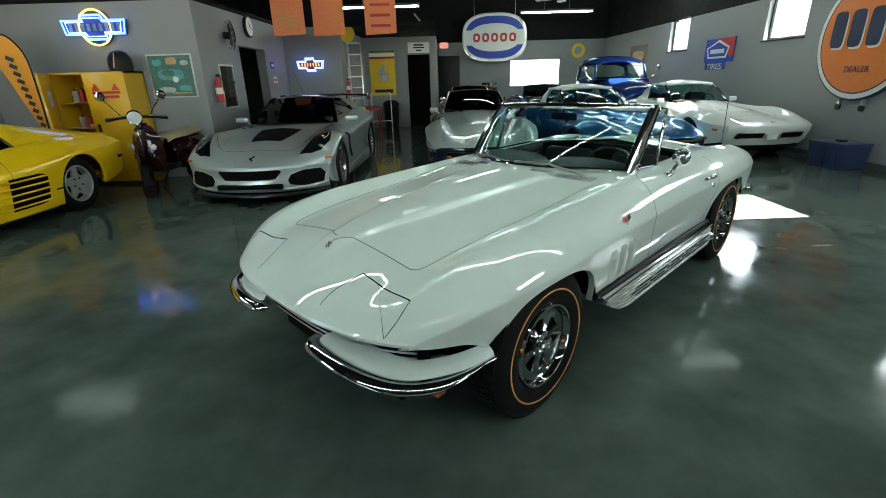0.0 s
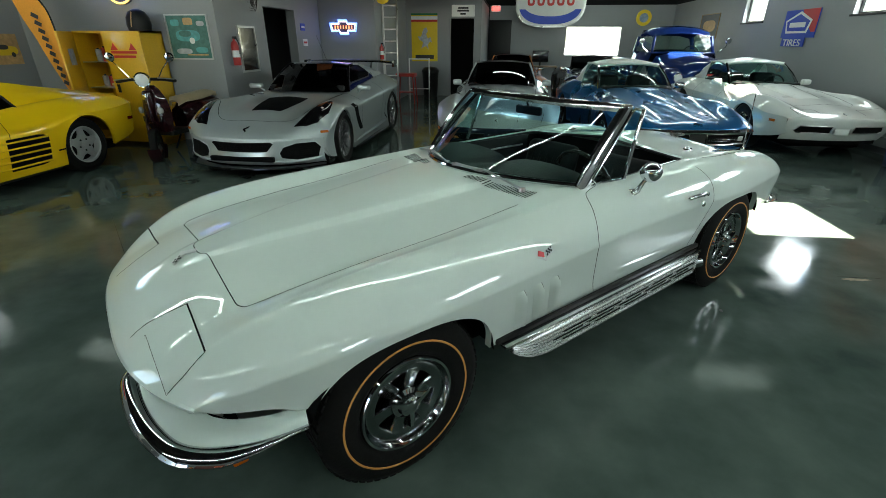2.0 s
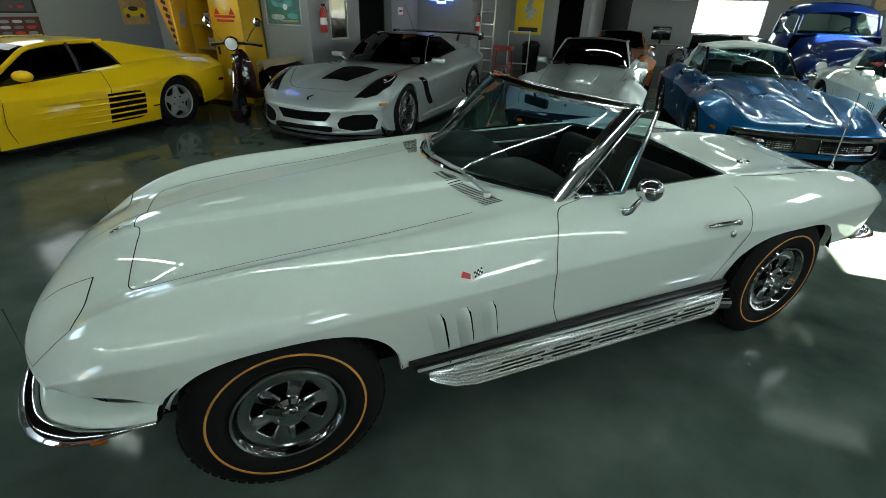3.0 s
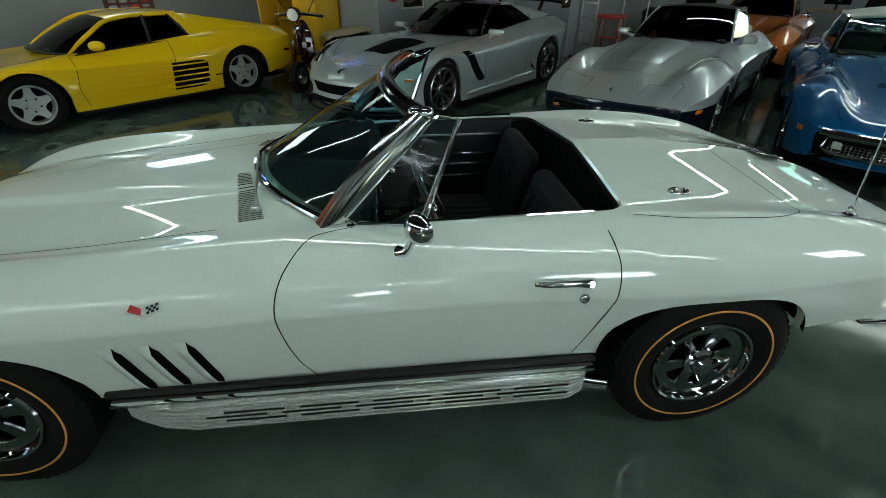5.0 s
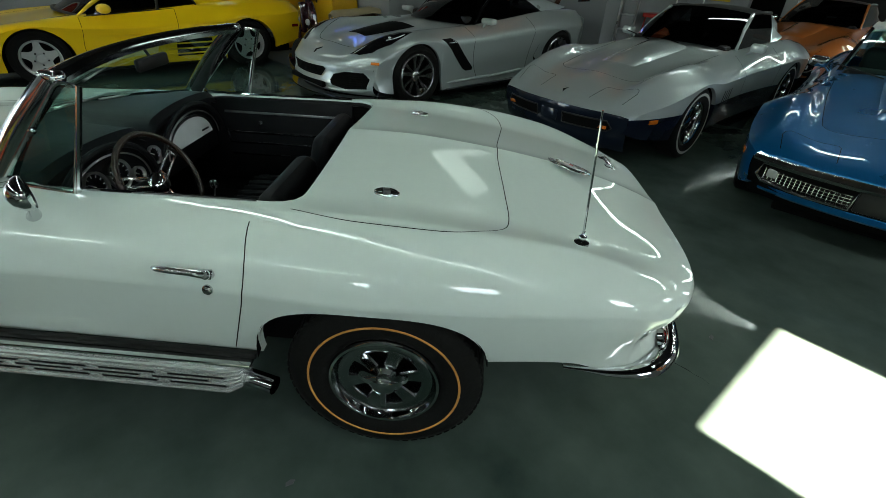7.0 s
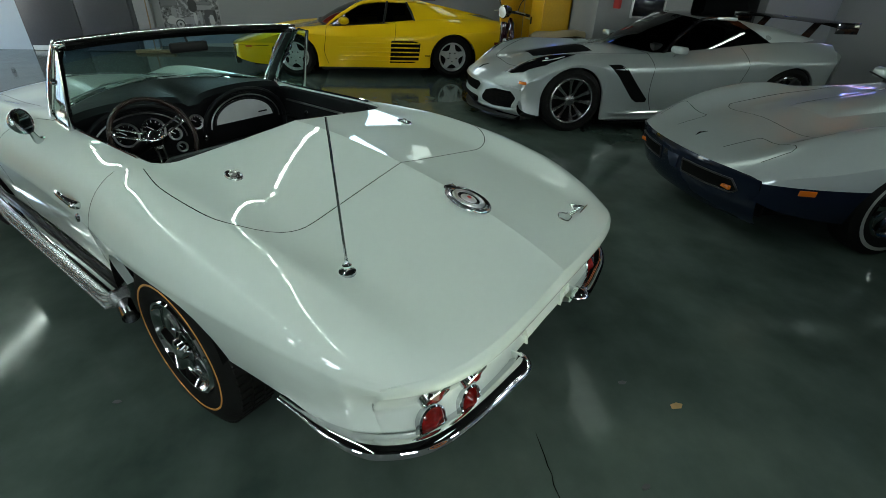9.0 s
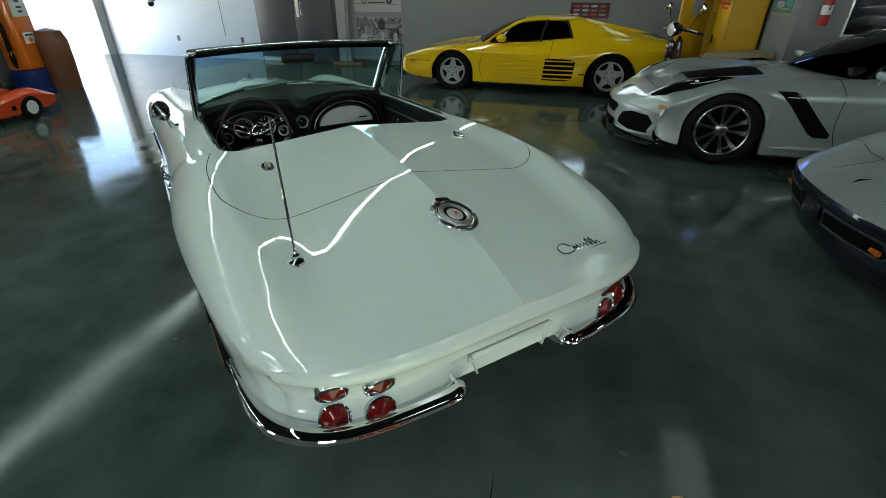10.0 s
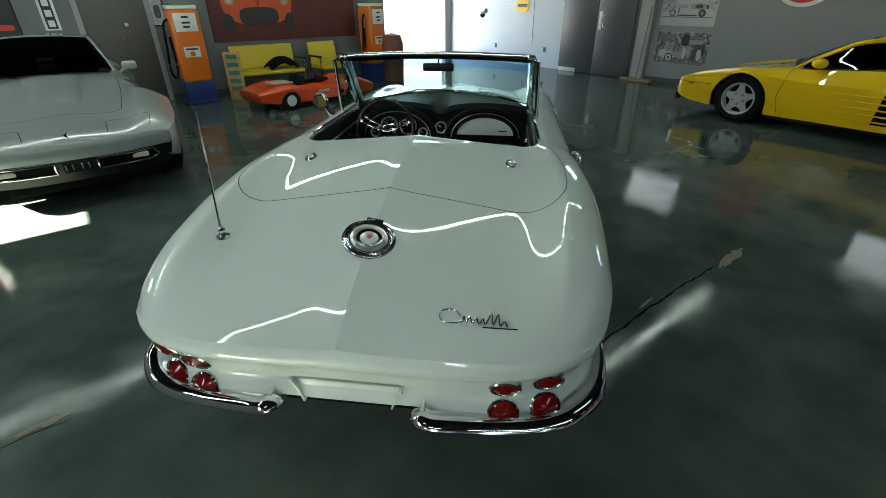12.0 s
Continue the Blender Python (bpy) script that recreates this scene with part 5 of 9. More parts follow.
        box(-0.0015, 0.0015, 0, r * 0.6, 0.006, 0.0075, bm=nd, m=f @ Matrix.Rotation(0.9, 4, "Z"))
        part("marks", nd, "white_plastic", g, smooth=0)
    for y in (-0.03, 0.03):
        part("dash_knob", lathe([(0.014, 0), (0.014, 0.02), (0, 0.024)], facing(Vector((1.30, y, 0.66)), Vector((1, 0, 0.1))), 16), "chrome", dash)
    # tunnel and shifter
    part("tunnel", box(1.2, 2.2, -0.085, 0.085, 0.30, 0.50, 0.04, seg=3), "carpet", car)
    part("console_plate", box(1.35, 1.75, -0.06, 0.06, 0.50, 0.507, 0.003), "brushed", car)
    sf = tube([(1.52, 0, 0.50), (1.55, 0, 0.62)], 0.007, 8)
    lathe([(0, -0.022), (0.016, -0.016), (0.022, 0), (0.016, 0.016), (0, 0.022)], Matrix.Translation((1.553, 0, 0.635)), 16, sf)
    part("gear_lever", sf, "chrome", car, "chrome gear lever")
    # steering wheel
    sw = thing_part("steering_wheel", car)
    f = facing(Vector((1.560, -0.338, 0.80)), Vector((0.90, 0, 0.42)))
    part("rim", tube([f @ Vector((0.190 * math.cos(a), 0.190 * math.sin(a), 0)) for a in np.linspace(0, 2 * math.pi, 49)[:-1]], 0.0115, 10, closed=True), flat("wheel_wood", (0.022, 0.012, 0.009), 0.25), sw, "dark wood-rimmed steering wheel")
    for a in (math.pi / 2 * -1, math.pi * 0.13, math.pi * 0.87):
        k = f @ Matrix.Rotation(a, 4, "Z")
        sp = bmesh.new()
        for y in (-0.022, 0.011):
            box(0.03, 0.19, y, y + 0.011, -0.016, -0.012, 0.001, bm=sp, m=k)
        box(0.03, 0.055, -0.02, 0.02, -0.016, -0.012, 0.002, bm=sp, m=k)
        box(0.16, 0.19, -0.022, 0.022, -0.013, -0.009, 0.002, bm=sp, m=k)
        part("spoke", sp, "polished", sw, "slotted bright metal spoke")
    part("horn_button", lathe([(0.042, -0.03), (0.042, -0.005), (0.030, 0.006), (0, 0.009)], f, 28), "chrome", sw)
    part("column", cyl(f @ Vector((0, 0, -0.02)), f @ Vector((0, 0, -0.30)), 0.028, n=16), "black", sw)


convertible()

# ---- the other cars ----
def cabin(car, paint_mat, base, belt, top, roof_end, rear, wt, glass_mat="smoke", roof_mat=None, bpost=None, buttress=True, crown=0.02, pillar_mat=None, rail_mat=None):
    """Windscreen, roof, side and rear glass. base: (s at the middle, s at the side, z); belt: (half width, z at front, z at back);
    top, roof_end, rear: (s, z); wt: half width of the roof."""
    roof_mat = roof_mat or paint_mat
    (b0, b1, bz), (bw, bzf, bzr) = base, belt
    ys = [i / 10 for i in range(-10, 11)]
    w_in = bw - 0.02

    def lower(u):
        return Vector((b0 + (b1 - b0) * u * u, u * w_in, bz - (bz - bzf) * u * u))

    def upper(u):
        return Vector((top[0] + 0.10 * u * u, u * wt, top[1] - 0.035 * u * u))

    def back(u):
        return Vector((roof_end[0] - 0.03 * u * u, u * wt, roof_end[1] - 0.035 * u * u))

    def tail(u):
        return Vector((rear[0] - 0.05 * u * u, u * (w_in - 0.06), rear[1] - 0.03 * u * u))

    part("windscreen", grid([[lower(u).lerp(upper(u), f) + Vector((-0.03 * math.sin(math.pi * f), 0, 0.015 * math.sin(math.pi * f))) for u in ys] for f in (0, 0.25, 0.5, 0.75, 1)]), glass_mat, car, "dark windscreen glass")
    rf = grid([[upper(u).lerp(back(u), f) + Vector((0, 0, crown * math.sin(math.pi * f) ** 0.6 * (1 - 0.5 * u * u))) for u in ys] for f in [i / 8 for i in range(9)]])
    part("roof", thick(rf, 0.03), roof_mat, car)
    part("rear_window", grid([[back(u).lerp(tail(u), f) for u in ys] for f in (0, 0.33, 0.66, 1)]), glass_mat, car, "dark rear glass")
    for s in (-1, 1):
        a, b = lower(s), upper(s)
        part("screen_pillar", tube([a + Vector((0, 0, -0.02)), a.lerp(b, 0.5) + Vector((-0.02, 0, 0.01)), b], [0.022, 0.02, 0.02], 8), paint_mat, car)
        c = back(s)
        end = Vector(((bpost or roof_end[0] + 0.1), s * bw, bzr))
        side = grid([[a.lerp(end, f) + Vector((0, 0, -0.01)) for f in [i / 8 for i in range(9)]], [a.lerp(end, f).lerp(b.lerp(c, f), 0.5) + Vector((0, s * 0.012, 0)) for f in [i / 8 for i in range(9)]], [b.lerp(c, f) for f in [i / 8 for i in range(9)]]])
        part("side_window", side, glass_mat, car, "dark side window")
        mid = b.lerp(c, 0.45) + Vector((0, 0, 0.012))
        part("roof_rail", tube([b, b.lerp(mid, 0.5) + Vector((0, 0, 0.004)), mid], 0.016, 8), "black" if roof_mat == "black" else roof_mat, car)
        part("roof_rail", tube([mid, mid.lerp(c, 0.5) + Vector((0, 0, 0.003)), c], [0.014, 0.018, 0.020], 8), rail_mat or ("black" if roof_mat == "black" else roof_mat), car)
        if buttress:
            t = Vector((rear[0] + 0.12, s * (bw - 0.03), rear[1] - 0.015))
            bt = grid([[end + Vector((0, 0, -0.03)), end.lerp(t, 0.5) + Vector((0, 0, -0.03)), t + Vector((0, 0, -0.02))], [end.lerp(c, 0.5), end.lerp(t, 0.5).lerp(c.lerp(t, 0.5), 0.6) + Vector((0, -s * 0.01, 0)), t], [c, c.lerp(t, 0.5) + Vector((0, 0, 0.015)), t + Vector((0, -s * 0.05, 0.0))], [c + Vector((0, -s * 0.08, 0.0)), c.lerp(t, 0.5) + Vector((0, -s * 0.09, -0.01)), t + Vector((0, -s * 0.10, 0))]])
            part("rear_pillar", bt, pillar_mat or (roof_mat if roof_mat != "black" else paint_mat), car, smooth=60)
    if crown > 0.03:
        part("roof_edge", tube([upper(u) + Vector((0.01, 0, 0)) for u in ys], 0.028, 8), roof_mat, car)


def inlay(outline, place, rings=6):
    """A patch that follows a skin: rings of the outline drawn in towards its middle, each point laid on the skin by place(u, v)."""
    cx, cy = sum(v.x for v in outline) / len(outline), sum(v.y for v in outline) / len(outline)
    rows = [[place(cx + (v.x - cx) * k / rings, cy + (v.y - cy) * k / rings) for v in outline] for k in range(rings, 0, -1)]
    rows.append([place(cx, cy)] * len(outline))
    bm = grid(rows, closed_v=True)
    bmesh.ops.remove_doubles(bm, verts=bm.verts, dist=1e-5)
    bmesh.ops.recalc_face_normals(bm, faces=bm.faces)
    return bm


def mirror_pair(car, s, w, z, mat, size=(0.10, 0.15, 0.09)):
    for k in (-1, 1):
        bm = box(s - size[0] / 2, s + size[0] / 2, k * (w + 0.08) - size[1] / 2, k * (w + 0.08) + size[1] / 2, z, z + size[2], 0.03, seg=3)
        tube([(s + 0.02, k * (w - 0.04), z - 0.04), (s, k * (w + 0.05), z + 0.03)], 0.014, 8, bm=bm)
        part("door_mirror", bm, mat, car)


C3 = [
    (-1.03, 0.595, 0.35, 0.596, 0.56, 0.597, 0.70, 0.575, 0.68, 0.38),
    (-0.95, 0.632, 0.37, 0.625, 0.585, 0.632, 0.745, 0.590, 0.72, 0.34),
    (-0.60, 0.695, 0.40, 0.675, 0.62, 0.730, 0.82, 0.605, 0.79, 0.28),
    (-0.30, 0.740, 0.42, 0.708, 0.635, 0.790, 0.86, 0.650, 0.83, 0.24),
    (0.0, 0.780, 0.44, 0.738, 0.645, 0.815, 0.878, 0.702, 0.85, 0.22),
    (0.40, 0.825, 0.46, 0.778, 0.645, 0.800, 0.866, 0.662, 0.83, 0.21),
    (0.80, 0.868, 0.48, 0.838, 0.640, 0.800, 0.832, 0.650, 0.80, 0.21),
    (1.20, 0.900, 0.50, 0.866, 0.645, 0.820, 0.815, 0.660, 0.79, 0.21),
    (1.80, 0.925, 0.52, 0.880, 0.655, 0.848, 0.826, 0.670, 0.80, 0.22),
    (2.30, 0.915, 0.52, 0.870, 0.66, 0.880, 0.866, 0.692, 0.84, 0.24),
    (2.55, 0.895, 0.50, 0.850, 0.655, 0.885, 0.876, 0.702, 0.85, 0.25),
    (3.00, 0.840, 0.50, 0.800, 0.640, 0.842, 0.852, 0.670, 0.82, 0.30),
    (3.40, 0.780, 0.50, 0.760, 0.620, 0.780, 0.792, 0.660, 0.76, 0.38),
    (3.56, 0.740, 0.50, 0.730, 0.600, 0.735, 0.750, 0.650, 0.72, 0.42),
]


# the later nose: the bonnet runs down to a low leading edge
C3_LOW = [
    (-1.12, 0.530, 0.35, 0.527, 0.56, 0.520, 0.69, 0.490, 0.67, 0.37),
    (-0.95, 0.590, 0.37, 0.580, 0.585, 0.592, 0.745, 0.535, 0.72, 0.32),
    (-0.60, 0.685, 0.40, 0.662, 0.62, 0.735, 0.82, 0.585, 0.79, 0.27),
    (-0.30, 0.735, 0.42, 0.700, 0.635, 0.805, 0.86, 0.645, 0.83, 0.24),
    (0.0, 0.778, 0.44, 0.735, 0.645, 0.832, 0.878, 0.702, 0.85, 0.22),
] + C3[5:]


def shark(label, m, body, nose="urethane", roof="ttop", low=None, roof_mat=None, wheel_style="rally", emblem=True, nose_mat=None):
    """A 1970s two-seater with humped fenders. nose: chrome (bumper and egg-crate grilles), urethane or split."""
    car = thing("sports_car", label, "car", m)
    ar = [(0.0, 0.375, 0.30), (2.489, 0.375, 0.30)]
    sh = Shell(C3_LOW if low else C3, ar, nose=(0.42 if low else 0.34, -0.35, 2.4 if low else 2.6), tail=(0.25, 3.0, 2.6), step=0.06, nseg=6, nside=8, side_bulge=0.012)
    skin = sh.skin(lambda x, y, z: not (1.05 + 0.5 * y * y < x < 2.35 and abs(y) < 0.56 and z > 0.75))
    dr = Draper(sh.skin())
    if low:
        up, lo = skin, skin.copy()
        for b in (up, lo):
            bmesh.ops.bisect_plane(b, geom=b.verts[:] + b.edges[:] + b.faces[:], plane_co=(0, 0, 0.475), plane_no=(0.012, 0, 1))
        bmesh.ops.delete(up, geom=[f for f in up.faces if f.calc_center_median().z < 0.475 - 0.012 * f.calc_center_median().x], context="FACES")
        bmesh.ops.delete(lo, geom=[f for f in lo.faces if f.calc_center_median().z >= 0.475 - 0.012 * f.calc_center_median().x], context="FACES")
        part("body", up, body, car, smooth=35)
        for s in (-1, 1):
            half = lo.copy()
            bmesh.ops.delete(half, geom=[f for f in half.faces if f.calc_center_median().y * s < 0], context="FACES")
            part("lower_body", half, low, car, "dark blue lower body", smooth=35)
        lo.free()
    else:
        part("body", skin, body, car, smooth=35)
    front = sh.face(True, [(-0.012, 0.58, 1.0), (-0.012, 0.56, 1.0), (0.02, 0.54, 1.0)]) if nose == "chrome" else sh.face(True, [(-0.010, 0.578, 1.0), (-0.006, 0.55, 1.0), (0.010, 0.50, 1.0), (0.028, 0.465, 1.0), (0.04, 0.44, 1.0), (0.08, 0.36, 0.98), (0.15, 0.27, 0.96)])
    if low:
        front = sh.face(True, [(-0.004, 0.514, 1.0), (-0.006, 0.500, 1.0), (-0.004, 0.475, 1.0), (0.006, 0.43, 0.998), (0.014, 0.39, 0.996), (0.03, 0.32, 0.99), (0.05, 0.25, 0.98), (0.10, 0.19, 0.96)])
    fd = Draper(front)
    if low:
        part("nose", front, low, car, "dark blue nose")
    elif nose_mat:
        lower = front.copy()
        bmesh.ops.delete(front, geom=[f for f in front.faces if f.calc_center_median().z < 0.478], context="FACES")
        bmesh.ops.delete(lower, geom=[f for f in lower.faces if f.calc_center_median().z >= 0.478], context="FACES")
        part("nose", front, body, car)
        part("lower_nose", lower, nose_mat, car, "black lower nose")
    else:
        part("nose", front, body, car)
    part("tail", sh.face(False, [(0.02, 0.70, 1.0), (0.01, 0.6, 1.0), (-0.04, 0.5, 0.98), (-0.10, 0.40, 0.96)]), low or body, car)
    e = sh.edge(True)
    mid = e[len(e) // 2]

    def nose_x(y):
        return float(np.interp(y, [p.y for p in e], [p.x for p in e]))

    if nose == "chrome":
        path = [Vector((p.x - 0.025, p.y * 1.0, 0.563)) for p in e[1:-1]]
        part("front_bumper", sweep(path, [(0.02, -0.020), (-0.014, -0.022), (-0.03, -0.004), (-0.014, 0.018), (0.02, 0.024)]), "polished", car, "slim chrome front bumper")
        part("grille_mouth", sh.face(True, [(0.05, 0.54, 0.99), (0.07, 0.42, 0.97), (0.05, 0.40, 0.97)]), "gap", car)
        for s in (-1, 1):
            fr = [Vector((nose_x(s * y) - 0.005, s * y, z)) for y, z in ((0.10, 0.535), (0.36, 0.535), (0.62, 0.53), (0.64, 0.45), (0.60, 0.415), (0.36, 0.405), (0.12, 0.41))]
            g = part("grille", tube(fr, 0.012, 8, closed=True), "polished", car, "chrome-framed egg-crate grille")
            gb = bmesh.new()
            for i in range(6):
                tube([Vector((nose_x(s * y) + 0.014, s * y, 0.425 + 0.020 * i)) for y in np.linspace(0.12, 0.60, 13)], 0.003, 5, bm=gb)
            for i in range(19):
                y = s * (0.13 + 0.026 * i)
                tube([Vector((nose_x(y) + 0.014, y, 0.415)), Vector((nose_x(y) + 0.014, y, 0.53))], 0.0025, 5, bm=gb)
            part("grille_mesh", gb, "wheel_grey", g)
            part("turn_lamp", box(nose_x(s * 0.55) + 0.004, nose_x(s * 0.55) + 0.03, s * 0.55 - 0.035, s * 0.55 + 0.035, 0.445, 0.50, 0.01), flat("lamp_grey", (0.35, 0.36, 0.35), 0.2), g, "pale square lamp")
        part("plate_recess", box(mid.x + 0.0, mid.x + 0.03, -0.10, 0.10, 0.40, 0.53, 0.01), "black", car)
        part("front_apron", sh.face(True, [(0.02, 0.405, 0.985), (0.03, 0.36, 0.97), (0.12, 0.27, 0.95)]), "gap", car)
        part("apron_panel", sweep([Vector((p.x + 0.035, p.y * 0.96, 0.368)) for p in e[3:-3]], [(0.03, -0.045), (0.0, -0.026), (-0.012, 0.012), (-0.002, 0.03), (0.02, 0.036)]), body, car)
    else:
        for s in (-1, 1):
            def fpt(y, z):
                r = fd.cast((-3, y, z), (1, 0, 0))
                return r[0] + Vector((-0.004, 0, 0)) if r else Vector((mid.x, y, z))
            zz = (0.458, 0.365) if nose != "split" else (0.482, 0.385) if not nose_mat else (0.452, 0.362)
            flatline = [(s * y, z) for y, z in ((0.14, zz[0]), (0.34, zz[0]), (0.54, zz[0]), (0.58, zz[1] + 0.03), (0.54, zz[1]), (0.34, zz[1]), (0.14, zz[1]))]
            k = len(flatline)
            ring = [Vector((*flatline[i], 0)).lerp(Vector((*flatline[(i + 1) % k], 0)), j / 4) for i in range(k) for j in range(4)]
            o = [fpt(v.x, v.y) for v in ring]
            g = part("grille", inlay(ring, fpt), "gap", car, "black nose opening")
            part("surround", tube(o, 0.007, 6, closed=True), "brushed" if nose == "split" else "black", g)
            if nose == "urethane":
                part("turn_lamp", box(fpt(s * 0.50, 0.42).x - 0.003, fpt(s * 0.5, 0.42).x + 0.02, s * 0.50 - 0.045, s * 0.50 + 0.045, 0.385, 0.412, 0.004), "amber", g)
            elif nose_mat:
                part("turn_lamp", box(fpt(s * 0.44, 0.44).x - 0.003, fpt(s * 0.44, 0.44).x + 0.02, s * 0.44 - 0.06, s * 0.44 + 0.06, 0.392, 0.432, 0.006), "lamp_cream", g, "cream rectangular lamp in the grille")
                part("frame_edge", tube([v + Vector((-0.004, 0, 0)) for v in o], 0.010, 8, closed=True), "polished", g, "chrome frame of the grille")
                for y in (0.03, 0.075):
                    part("plate_stud", box(fpt(s * y, 0.43).x - 0.012, fpt(s * y, 0.43).x, s * y - 0.006, s * y + 0.006, 0.385, 0.43, 0.003), "brushed", car, "bright upright on the black plate")
            else:
                part("bumper_tooth", box(fpt(s * 0.12, 0.43).x - 0.012, fpt(s * 0.12, 0.43).x + 0.02, s * 0.105 - 0.012, s * 0.105 + 0.012, 0.38, 0.47, 0.006), "brushed", car)
        part("front_plate", box(fpt(0, 0.43).x - 0.005, fpt(0, 0.43).x + 0.01, -0.09, 0.09, 0.365, 0.46, 0.004), low or nose_mat or body, car)
        part("chin", sweep([Vector((p.x + 0.17, p.y * 0.97, 0.27)) for p in e[2:-2]], [(0.03, -0.05), (-0.01, -0.05), (-0.01, 0.02), (0.03, 0.02)]), "gap", car)
    # side marker lamps, seams, pop-up lamp lids, hood bulge lines
    for s in (-1, 1):
        p, n = dr.side(-0.70, 0.455 if low else 0.52, s)
        part("marker_lamp", box(-0.05, 0.05, -0.018, 0.018, -0.002, 0.008, 0.004, m=facing(p, n)), "amber", car, "amber side marker")
    def add(pts, side=0, width=0.005):
        q = spline([(a, b, 0) for a, b in pts], 8)
        part("seam", ribbon([dr.side(v.x, v.y, side) if side else dr.top(v.x, v.y) for v in q], width), "gap", car, smooth=0)

    for s in (-1, 1):
        lid = [(-0.94, 0.27), (-0.72, 0.285), (-0.69, 0.30), (-0.685, 0.33), (-0.70, 0.57), (-0.715, 0.60), (-0.75, 0.61), (-0.90, 0.575)]
        q = [Vector((a, s * b, 0)).lerp(Vector((c, s * d, 0)), k / 4) for (a, b), (c, d) in zip(lid, lid[1:]) for k in range(5)]
        part("lamp_lid_seam", ribbon([dr.top(v.x, v.y) for v in q], 0.005), "gap", car, smooth=0)
        add([(0.85, s * 0.56), (0.3, s * 0.53), (-0.3, s * 0.46), (-0.42, s * 0.42), (-0.46, s * 0.3), (-0.47, 0)])
        add([(1.10, 0.82), (1.08, 0.70), (1.07, 0.50), (1.12, 0.30)], s)
        add([(2.02, 0.84), (2.03, 0.70), (1.98, 0.50), (1.90, 0.30)], s)
        for i in range(4):
            a, b = dr.side(0.52 + 0.07 * i, 0.58, s), dr.side(0.50 + 0.07 * i, 0.42, s)
            part("gill", ribbon([a, dr.side(0.51 + 0.07 * i, 0.50, s), b], 0.025), "gap", car, smooth=0)
    blg = []
    for i in range(9):
        x = 0.80 - 1.0 * i / 8
        wd = 0.26 * (1 - 0.25 * i / 8)
        lift = 0.030 * (1 - (i / 8) ** 4)
        blg.append([dr.top(x, y * wd)[0] + Vector((0, 0, -0.02 if abs(y) == 1 or i == 8 else 0.002 + lift * (1 - abs(y) ** 4))) for y in (-1, -0.85, -0.6, -0.3, 0, 0.3, 0.6, 0.85, 1)])
    part("hood_bulge", grid(blg), body, car)
    if emblem:
        p, n = dr.top(-0.93, 0)
        part("emblem", plate([(-0.05, 0.012), (0, -0.02), (0.05, 0.012), (0, 0.002)], 0.004, facing(p, n, Vector((0, -1, 0)))), "chrome", car, "small flag emblem")
    base, belt = (0.86, 1.20, 0.905), (0.60, 0.865, 0.885)
    if roof == "ttop":
        cabin(car, body, base, belt, (1.58, 1.215), (2.28, 1.205), (2.50, 0.93), 0.47, "smoke", "black" if roof_mat is None else roof_mat, 2.18)
    elif roof == "hard":
        cabin(car, "chrome", base, belt, (1.56, 1.215), (2.30, 1.225), (2.62, 0.92), 0.50, "tint", roof_mat, 2.20, crown=0.055)
    else:
        cabin_open = [Vector((0.86 + 0.34 * u * u, u * 0.58, 0.905 - 0.04 * u * u)) for u in (-1, -0.5, 0, 0.5, 1)]
        headr = [Vector((1.50 + 0.1 * u * u, u * 0.5, 1.20 - 0.03 * u * u)) for u in (-1, -0.5, 0, 0.5, 1)]
        part("windscreen", grid([cabin_open, [a.lerp(b, 0.5) + Vector((-0.02, 0, 0.01)) for a, b in zip(cabin_open, headr)], headr]), "smoke", car)
        part("screen_frame", tube(cabin_open[:1] + headr + cabin_open[-1:], 0.02, 8), "chrome", car)
    # dark inside with two seats and a dash
    part("cabin_tub", box(1.0, 2.4, -0.55, 0.55, 0.25, 0.70), "gap", car)
    for s in (-1, 1):
        bm = box(1.75, 1.95, s * 0.28 - 0.2, s * 0.28 + 0.2, 0.5, 1.02, 0.06, seg=3)
        part("seat", bm, "vinyl", car)
    part("dash", box(1.05, 1.3, -0.55, 0.55, 0.66, 0.90, 0.05), "vinyl", car)
    part("steering_wheel", tube([Vector((1.45, -0.29 + 0.18 * math.cos(a), 0.83 + 0.17 * math.sin(a))) for a in np.linspace(0, 2 * math.pi, 25)[:-1]], 0.012, 8, closed=True), "black", car)
    mirror_pair(car, 1.32, 0.68, 0.85, "chrome" if nose == "chrome" else body)
    for s, y in ((-1, -0.1), (1, 0.25)):
        part("wiper", tube([dr.top(0.88, y)[0] + Vector((0, 0, 0.015)), Vector((0.93 + 0.05, y + 0.35, 0.93))], 0.006, 6), "black", car)
    for x in (0, 2.489):
        arch_well(car, x, 0.84, 0.375, 0.30)
        for o in (-1, 1):
            wheel(car, x, o * 0.745, 0.335, 0.20, 0.22, o, wheel_style, ("chrome", "rubber"))
            if nose != "chrome" or roof == "hard":
                mm = wheel_basis(x, o * 0.745, 0.335, o)
                part("white_letter_ring", lathe([(0.262, 0.1115), (0.286, 0.1105)], mm, 40), flat("tyre_white", (0.45, 0.45, 0.43)), car) if wheel_style == "swirl" else None
    part("underbody", box(-0.7, 3.3, -0.5, 0.5, 0.15, 0.28, 0.02), "gap", car)
    return car


